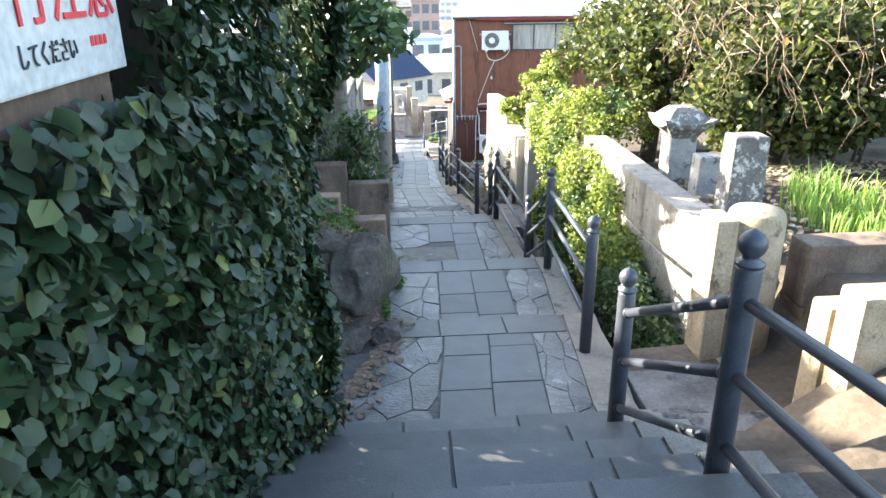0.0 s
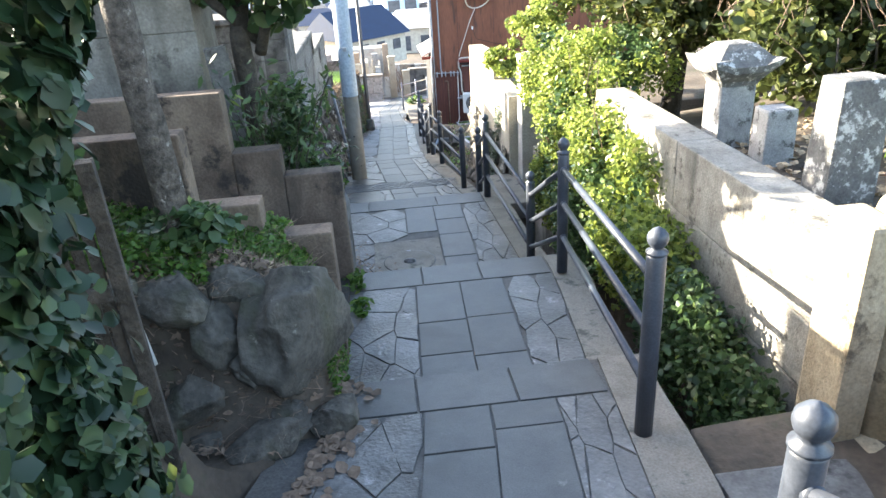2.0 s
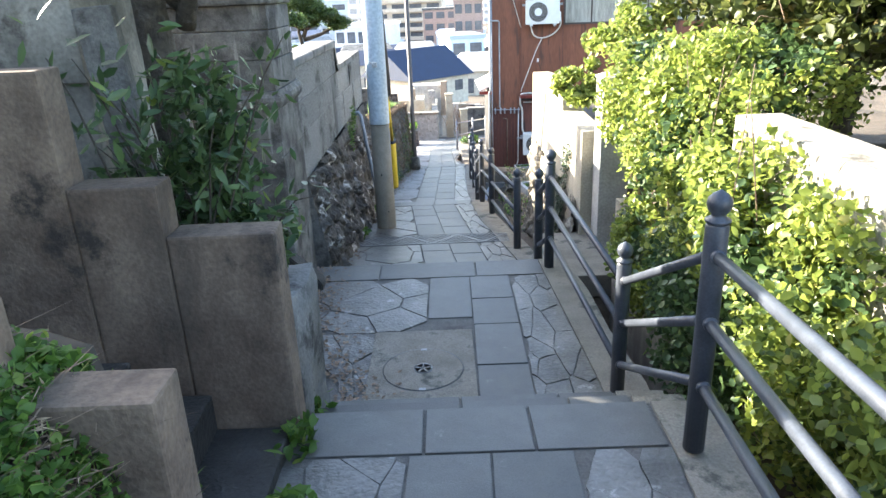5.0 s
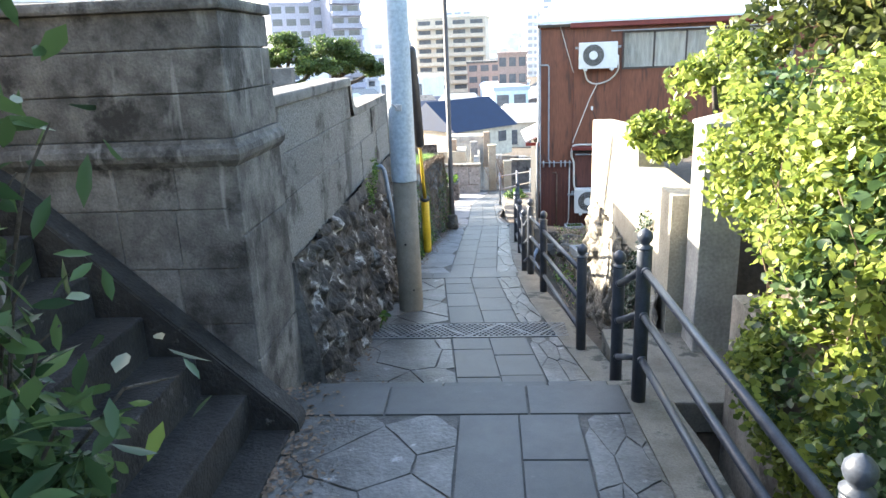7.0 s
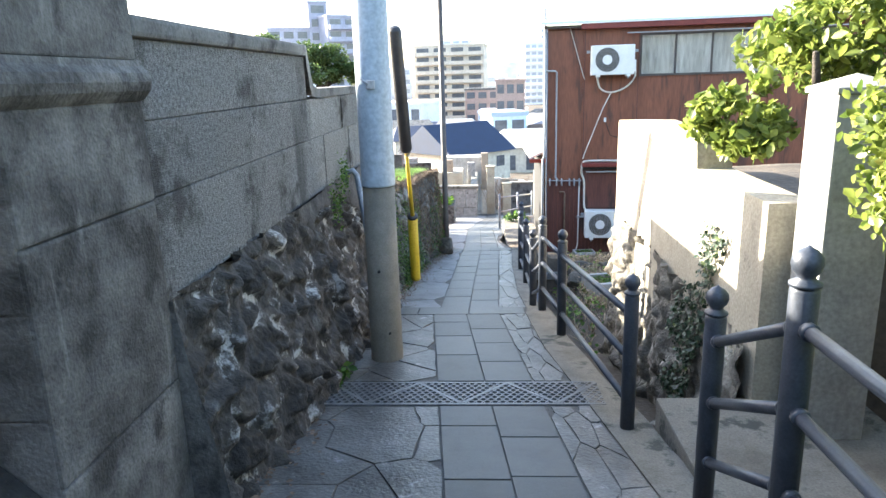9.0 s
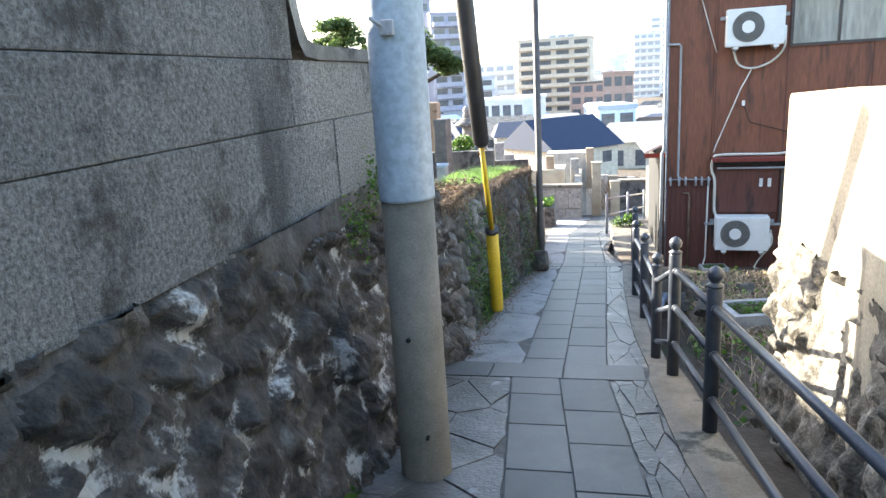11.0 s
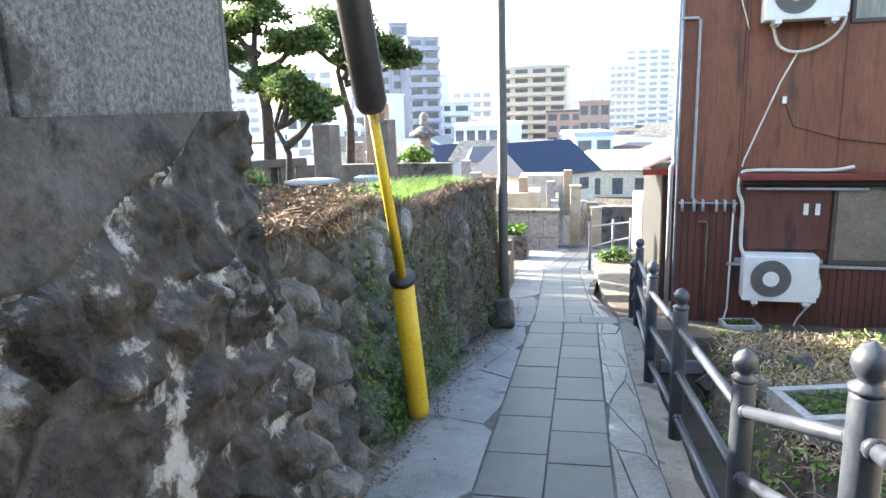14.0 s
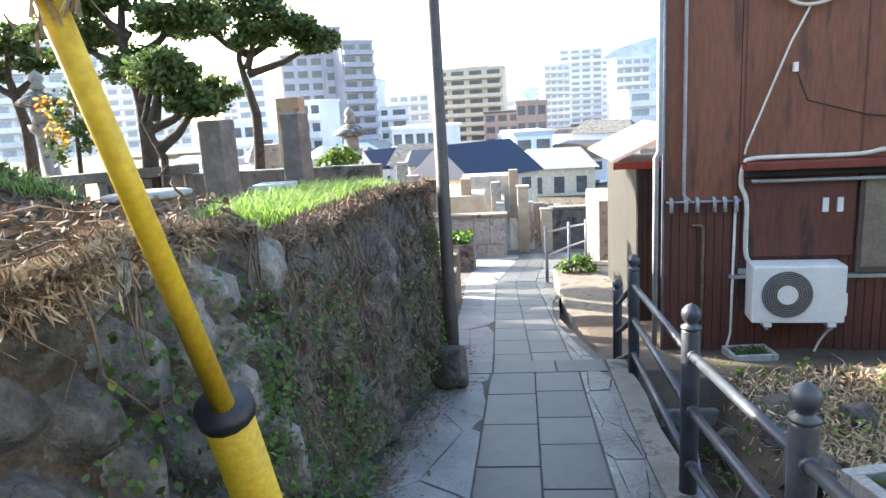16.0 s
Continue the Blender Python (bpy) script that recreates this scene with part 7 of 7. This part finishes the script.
for h in (0.85, 0.45):
    tube("rail", [(0, 0, h), (0.62, 2.6, -0.4 + h), (1.2, 4.6, -0.7 + h)], 0.02, M_PVC, hrail, 8)
for k in range(4):
    box("terrace_step", -1.0 + 0.0 * k, -0.25, 22.6 + 0.45 * k, 23.0 + 0.45 * k, -4.2, floor_z(23) + 0.12 + 0.14 * k, M_KERB, None, 0.02)
for o in [o for o in bpy.data.objects if o.name.startswith("terrace_step")]:
    tagged(o, "worn concrete step up to the graveyard", "step", group="graveyard steps", kind="structure")
fw = thing("weeds", "white-flowering weeds by the platform", "weeds", kind="stuff")
pts, o = blob_points(rp, 500, (1.50, 25.3, -3.48), (0.32, 0.25, 0.2), 8, 0.45)
leaves("leaf_mass", pts, 0.04, L_WEED, fw, rp)
mh2 = thing("manhole_cover", "small round iron cover in the lower path", "manhole cover", (-0.05, 26.6, floor_z(26.6)), "manhole covers")
lathe("cover", [(0.30, -0.02), (0.30, 0.014), (0.27, 0.018), (0.0, 0.018)], M_IRON, mh2, 28)

# ---- the town below ----
EYE = Vector((0.41, 14.75, -0.88))


def facade(name, label, az, dist, width, depth, z0, z1, storeys, bays, wall_m, trim_m, balcony=True, turn=0.0):
    """A block of flats: slab balconies, recessed windows and roofline."""
    a = radians(az)
    g = thing(name, label, "building", (EYE.x + dist * math.sin(a), EYE.y + dist * math.cos(a), z0), "town buildings")
    g.rotation_euler = (0, 0, -a + radians(turn))
    h = z1 - z0
    box("wall", -width / 2, width / 2, 0, depth, 0, h, wall_m, g, 0)
    box("roof", -width / 2 - 0.2, width / 2 + 0.2, -0.2, depth + 0.2, h + 0.01, h + 0.5, trim_m, g, 0)
    sh = h / storeys
    bw = width / bays
    me = None
    for s in range(storeys):
        for b in range(bays):
            x = -width / 2 + bw * b
            if me is None:
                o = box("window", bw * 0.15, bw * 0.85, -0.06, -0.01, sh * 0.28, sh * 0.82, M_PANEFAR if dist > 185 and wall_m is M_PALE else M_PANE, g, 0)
                me = o.data
            else:
                o = new("window", me)
                o.parent = g
            o.location = (x, 0, sh * s)
        if balcony:
            box("balcony", -width / 2 + 0.2, width / 2 - 0.2, -1.2, -0.02, sh * s - 0.08, sh * s + sh * 0.36, trim_m, g, 0)
    return g


# Beige and white facades are lightened to carry the distance haze.
M_BEIGE = mat("beige_facade", (0.50, 0.44, 0.36), (0.58, 0.52, 0.44), 0.2, 0.9, 0, 3)
M_BEIGE2 = mat("cream_balcony", (0.52, 0.46, 0.37), (0.60, 0.54, 0.45), 0.2, 0.9, 0, 3)
M_LILAC = mat("lilac_grey_facade", (0.29, 0.295, 0.36), (0.35, 0.355, 0.42), 0.2, 0.9, 0, 3)
M_PALE = mat("white_facade", (0.60, 0.61, 0.64), (0.72, 0.73, 0.76), 0.2, 0.9, 0, 3, per="object", vary=0.14)
M_BRICKF = mat("brown_facade", (0.38, 0.26, 0.21), (0.46, 0.32, 0.27), 0.3, 0.9, 0, 3)
M_SKYBLUE = mat("sky_blue_siding", (0.50, 0.62, 0.72), (0.58, 0.69, 0.78), 0.5, 0.7, 0, 3)
M_NAVYROOF = mat("navy_roof", (0.012, 0.024, 0.055), (0.02, 0.036, 0.075), 1.5, 0.8, 0.1, 20)
# Hill colour is washed out: the haze before it is painted in.
M_HAZE = mat("haze_tinted_hill", (0.42, 0.48, 0.50), (0.52, 0.57, 0.58), 0.01, 1.0, 0, 0.1)

facade("apartment_building", "beige seven-storey block of flats with balconies", -2.6, 200, 20.5, 14, -12, 8.9, 8, 4, M_BEIGE, M_BEIGE2, True, -8)
facade("apartment_building", "lilac-grey block of flats with stepped roofline", -15.2, 165, 13, 14, -13, 12.0, 9, 4, M_LILAC, M_LILAC, False, 12)
facade("apartment_building", "lilac-grey block wing with curved balconies", -11.3, 163, 8, 12, -13, 14.5, 10, 2, M_LILAC, M_LILAC, True, 25)
facade("apartment_building", "lilac-grey stair tower of the block", -13.3, 166, 4.5, 8, -13, 18.0, 10, 1, M_LILAC, M_LILAC, False, 12)
facade("apartment_building", "white low block of flats", -9.0, 175, 9, 12, -12, -0.6, 4, 2, M_PALE, M_PALE, True)
facade("apartment_building", "white slab block of flats far off", -34.0, 190, 24, 14, -8, 18.5, 8, 6, M_PALE, M_PALE, True, 8)
facade("apartment_building", "white slab block of flats far off", -27.5, 260, 26, 14, -10, 22, 9, 6, M_PALE, M_PALE, True, 8)
facade("apartment_building", "pale blue house with small windows", 2.7, 76, 4.2, 7, -9.6, -4.6, 2, 2, M_SKYBLUE, M_POLEMETAL, False, 14)
for az_, dist_, top_, wid_, st_ in ((6.6, 330, 21.0, 20, 12), (4.7, 300, 13.0, 11, 9), (8.7, 360, 17.0, 16, 9), (-7.4, 240, 3.5, 14, 5), (10.6, 260, 12.0, 12, 8)):
    facade("apartment_building", "white tower block in the hazy town", az_, dist_, wid_, 12, -12.8, top_, st_, 4, M_PALE, M_PALE, True, 12)
facade("apartment_building", "brown brick apartment house", 2.6, 150, 6.5, 8, -12, -1.2, 3, 3, M_BRICKF, M_BRICKF, False)
facade("apartment_building", "dark brown low shop block", 0.2, 175, 9, 8, -12, -3.4, 3, 3, M_BRICKF, M_CEM, False)
rt = np.random.default_rng(77)
for k in range(46):
    az = rt.uniform(-24, 17)
    dist = rt.uniform(110, 620)
    top = -0.88 + dist * math.tan(radians(rt.uniform(-3.4, 0.9 if rt.random() < 0.75 else 3.4)))
    wid = rt.uniform(8, 16) * (dist / 250) ** 0.5
    if top < -9:
        top = -9 + rt.uniform(0, 2)
    st = max(2, int((top + 12.5) / 3.2))
    facade("apartment_building", "pale hazy town building far off", az, dist, wid, 12, -12.8, top, st, int(rt.integers(2, 5)), M_PALE, M_PALE, bool(rt.random() < 0.5), rt.uniform(-25, 25))


def gable_house(az, dist, w, d, z0, eave, ridge, wall_m, roof_m, label, turn=0, hip=0.18):
    a = radians(az)
    g = thing("house", label, "house", (EYE.x + dist * math.sin(a), EYE.y + dist * math.cos(a), z0), "lower houses")
    g.rotation_euler = (0, 0, -a + radians(turn))
    box("wall", -w / 2, w / 2, 0, d, 0, eave - z0, wall_m, g, 0)
    bm = bmesh.new()
    e, r_ = eave - z0, ridge - z0
    o = 0.4
    for s in (0, 1):
        y = -o if s == 0 else d + o
        m = d / 2
        v = [bm.verts.new(p) for p in ((-w / 2 - o, y, e - 0.1), (w / 2 + o, y, e - 0.1), (w / 2 - w * hip + o, m, r_), (-w / 2 + w * hip - o, m, r_))]
        bm.faces.new(v if s == 0 else v[::-1])
    for sx in (-1, 1):
        v = [bm.verts.new(p) for p in ((sx * (w / 2 + o), -o, e - 0.1), (sx * (w / 2 + o), d + o, e - 0.1), (sx * (w / 2 - w * hip + o), d / 2, r_))]
        bm.faces.new(v)
    part("roof", bm, roof_m, g)
    for q in range(3):
        x = -w / 2 + w * (0.15 + 0.3 * q)
        box("window", x, x + w * 0.14, -0.05, -0.01, (e) * 0.45, e * 0.8, M_PANE, g, 0)
    if roof_m is M_NAVYROOF:
        bm = bmesh.new()
        add_box(bm, -0.35, 0.35, -0.22, 0.22, 0, 0.06, 0, Matrix.Translation((w * 0.18, d * 0.25, e - 0.1 + (r_ - e) * 0.52)) @ Matrix.Rotation(math.atan2(r_ - e, d / 2 + o), 4, "X"))
        part("skylight", bm, M_WHITE, g)
    return g


gable_house(0.3, 50, 6.6, 6.4, -8.5, -5.95, -3.7, M_BEIGE2, M_NAVYROOF, "cream house with a navy-blue tiled roof", 44, 0.0)
gable_house(-6.5, 80, 8, 9, -10, -7.2, -5.2, M_PALE, M_CEM, "pale house with a grey roof")
gable_house(-12.0, 90, 9, 9, -10.5, -7.0, -5.2, M_PALE, M_POLEMETAL, "pale house with a blue-grey roof", 20)
gable_house(6.5, 78, 6, 8, -10, -7.4, -6.0, M_PALE, M_WOODOLD, "old house with a rusty roof", 10)
gable_house(8.2, 95, 8, 8, -10.5, -5.5, -4.0, M_PALE, M_CEM, "white house with a grey roof", -10)
gable_house(-18, 100, 9, 9, -11, -7.0, -5.0, M_PALE, M_CEM, "white house with a grey roof", 10)
for k in range(26):
    az_, dist_ = rt.uniform(-26, 11), rt.uniform(62, 150)
    z_ = -8.6 - (dist_ - 60) * 0.03
    gable_house(az_, dist_, rt.uniform(6, 9), rt.uniform(6, 9), z_ - 3, z_ + 1.2 + rt.uniform(0, 1.5), z_ + 3.0 + rt.uniform(0, 1.2), (M_PALE, M_BEIGE2, M_PALE, M_SKYBLUE)[int(rt.integers(0, 4))], (M_CEM, M_POLEMETAL, M_ROOFPALE, M_GRAVE, M_NAVYROOF)[int(rt.integers(0, 5))], "small hillside house with a tiled roof", rt.uniform(-40, 40))
# distant hill
hv = []
for i in range(41):
    x = -500 + 1700 * i / 40
    h = 105 * math.exp(-((x - 310) / 190) ** 2) + 12 * noise.noise(Vector((x * 0.01, 0, 0)))
    hv += [(x, 1300, -14), (x, 1330 + 0.4 * h, h)]
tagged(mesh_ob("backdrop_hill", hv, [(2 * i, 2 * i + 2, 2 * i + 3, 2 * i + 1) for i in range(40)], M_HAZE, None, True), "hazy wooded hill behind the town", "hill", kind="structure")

# ---- paving ----
rq = random.Random(17)


def paver(name, poly, zf, material, lift, parent=path):
    vs, fs = stone_mesh(poly, 0.008 + lift, lambda a, b, w: (a, b, zf(b) - 0.008 + w), rq, 0.005)
    ob = mesh_ob(name, vs, fs, material, parent)
    return ob


def ragged(poly):
    """Broken edges: every long side gets two uneven in-between points."""
    out = []
    for p_, q_ in zip(poly, poly[1:] + poly[:1]):
        out.append(p_)
        ln = math.hypot(q_[0] - p_[0], q_[1] - p_[1])
        if ln > 0.1:
            for t in (0.35, 0.7):
                k = rq.uniform(-0.004, 0.007)
                out.append((p_[0] + (q_[0] - p_[0]) * t + (q_[1] - p_[1]) / ln * -k, p_[1] + (q_[1] - p_[1]) * t + (q_[0] - p_[0]) / ln * k))
    return out


def seg_z(a, b, p, q):
    return lambda y: p + (q - p) * (min(max(y, a), b) - a) / (b - a)


GRATE = (11.72, 12.16)
for a, b, p, q in LEVELS:
    if b < 1.0 and a < -5:
        continue
    zf = seg_z(a, b, p, q)
    if b < 2:
        a = -0.5
    if b - a < 0.5:
        # a tread of long slabs
        xa, xb = left_x(a) + 0.02, right_x(a) - 0.17
        cuts = sorted([xa, xb] + [xa + (xb - xa) * t for t in ((0.3, 0.68) if rq.random() < 0.5 else (0.45, 0.8))])
        for c0, c1 in zip(cuts, cuts[1:]):
            paver("slab", [(c0 + 0.004, a + 0.006), (c1 - 0.004, a + 0.006), (c1 - 0.004, b + 0.004), (c0 + 0.004, b + 0.004)], zf, M_SLAB, 0.001)
        continue
    end = b if b < 33 else 32.5
    nose = 0.33 if b < 30 else 0
    ye = end - nose
    if nose:
        xa, xb = left_x(ye) + 0.02, right_x(ye) - kerb_w(ye) - 0.01
        cuts = [xa, xa + (xb - xa) * rq.uniform(0.28, 0.36), xa + (xb - xa) * rq.uniform(0.62, 0.72), xb]
        for c0, c1 in zip(cuts, cuts[1:]):
            paver("slab", [(c0 + 0.004, ye + 0.006), (c1 - 0.004, ye + 0.006), (c1 - 0.004, end + 0.004), (c0 + 0.004, end + 0.004)], zf, M_SLAB, 0.002)
    stretches = [(a, ye)] if not (a < GRATE[0] < ye) else [(a, GRATE[0] - 0.02), (GRATE[1] + 0.02, ye)]
    for s0, s1 in stretches:
        for col in (0, 1):
            y = s0
            while y < s1 - 0.03:
                ln = rq.uniform(0.42, 0.68)
                y2 = min(s1, y + ln)
                if s1 - y2 < 0.18:
                    y2 = s1
                m0, m1 = mid_x(y), mid_x(y2)
                o0, o1 = (-0.325, -0.003) if col == 0 else (0.003, 0.325)
                cover = a > 7.4 and b < 9.9 and col == 0 and y < 8.55
                if not cover:
                    paver("slab", [(m0 + o0, y + 0.004), (m0 + o1, y + 0.004), (m1 + o1, y2 - 0.004), (m1 + o0, y2 - 0.004)], zf, M_SLAB, rq.uniform(0, 0.0025))
                y = y2
        # irregular flags on both sides
        runs_ = [(1, s0, s1)] + ([(0, s0, 8.55), (0, 8.55, s1)] if s0 < 8.0 < 8.55 < s1 and a > 7.4 else [(0, s0, s1)])
        for side, r0, r1 in runs_:
            beside = side == 0 and r1 == 8.55
            for poly in cells(0.0, 1.0, r0 + 0.005, r1 - 0.005, (0.6 if side else 0.42) if a < 14 else (1.0 if side else 0.9), (0.36 if a < 14 else 0.44) if side or a < 14 else 1.1, 0.0055, rq, 0.46):
                def bend(pt):
                    m = mid_x(pt[1])
                    if side:
                        x0, x1 = m + 0.335, right_x(pt[1]) - kerb_w(pt[1]) - 0.005
                    else:
                        x0, x1 = left_x(pt[1]) - 0.03, m - 0.335
                        if beside:
                            x1 -= 0.32
                    return (x0 + pt[0] * (x1 - x0), pt[1])
                bp_ = [bend(pt) for pt in poly]
                ar = abs(sum(u_[0] * w_[1] - w_[0] * u_[1] for u_, w_ in zip(bp_, bp_[1:] + bp_[:1]))) / 2
                if ar > 0.006:
                    paver("flagstone", ragged(bp_), zf, M_FLAG if side or a < 14 else M_STRIP, rq.uniform(-0.003, 0.005))
# manhole in its square slab
mh = thing("manhole_cover", "round grey manhole cover with a centre crest", "manhole cover", (0.475, 8.03, -1.366), "manhole covers")
bm = bmesh.new()
add_box(bm, -0.345, 0.33, -0.52, 0.52, -0.012, 0.006, 0.003)
part("surround", bm, M_KERB, mh)
lathe("frame", [(0.256, -0.01), (0.256, 0.0095), (0.252, 0.0095), (0.250, 0.004)], M_IRON, mh, 40)
bm = bmesh.new()
bmesh.ops.create_cone(bm, cap_ends=True, segments=48, radius1=0.249, radius2=0.249, depth=0.0105, matrix=Matrix.Translation((0, 0, 0.00525)))
part("cover", bm, M_KERB, mh)
lathe("crest_ring", [(0.062, 0.0105), (0.062, 0.013), (0.05, 0.013), (0.05, 0.0112)], M_STRIP, mh, 24)
for k in range(5):
    a = k * 2 * math.pi / 5 + 0.3
    box("crest_bar", 0.0, 0.045, -0.005, 0.005, 0.011, 0.0135, M_STRIP, mh, 0, m=Matrix.Rotation(a, 4, "Z"))
for s in (-1, 1):
    box("key_hole", -0.02, 0.02, s * 0.24 - 0.012, s * 0.24 + 0.012, 0.0098, 0.0125, M_PVC, mh, 0)
# drain grate across the path
gr = thing("drain_grate", "perforated steel drain grate across the path", "drain grate", (0, 0, 0))
gz0 = floor_z(11.94)
gx0, gx1 = -0.42, 1.38
slope = (floor_z(12.16) - floor_z(11.72)) / 0.44
mt = Matrix.Translation((0, 11.94, gz0 + 0.004)) @ Matrix.Rotation(math.atan(slope), 4, "X")
# Solid near-black fill stands in for the shade inside the drain.
box("channel", gx0, gx1, -0.20, 0.20, -0.3, -0.03, M_DARK, gr, 0, m=mt)
bm = bmesh.new()
for a in ((gx0, gx1, -0.22, -0.195), (gx0, gx1, 0.195, 0.22)):
    add_box(bm, *a, -0.03, 0.0, 0, mt)
part("frame", bm, M_GRATE, gr)
NPAN = 6
pw = (gx1 - gx0) / NPAN
for k in range(NPAN):
    bm = bmesh.new()
    x0 = gx0 + pw * k
    sgn = 1 if k % 2 else -1
    L_ = math.hypot(pw, 0.39)
    add_box(bm, -L_ / 2, L_ / 2, -0.012, 0.012, -0.03, 0.001, 0, mt @ Matrix.Translation((x0 + pw / 2, 0, 0)) @ Matrix.Rotation(sgn * math.atan2(0.39, pw), 4, "Z"))
    step = 0.050
    for ang in (math.pi / 3, -math.pi / 3):
        run = 0.39 / math.tan(ang)
        q = x0 - abs(run) if run > 0 else x0
        while q < x0 + pw + abs(run):
            t0, t1 = sorted(((x0 - q) / run, (x0 + pw - q) / run))
            t0, t1 = max(0.0, t0), min(1.0, t1)
            if t1 - t0 > 0.03:
                A_, B_ = Vector((q + run * t0, -0.195 + 0.39 * t0, 0)), Vector((q + run * t1, -0.195 + 0.39 * t1, 0))
                ln = (B_ - A_).length
                add_box(bm, -ln / 2, ln / 2, -0.0045, 0.0045, -0.02, 0, 0, mt @ Matrix.Translation((A_ + B_) / 2) @ Matrix.Rotation(math.atan2(B_.y - A_.y, B_.x - A_.x), 4, "Z"))
            q += step
    for q in range(1, 9):
        y = -0.195 + 0.39 * q / 9
        add_box(bm, x0, x0 + pw, y - 0.003, y + 0.003, -0.02, 0, 0, mt)
    tagged(part("panel", bm, M_GRATE, gr), kind="stuff")
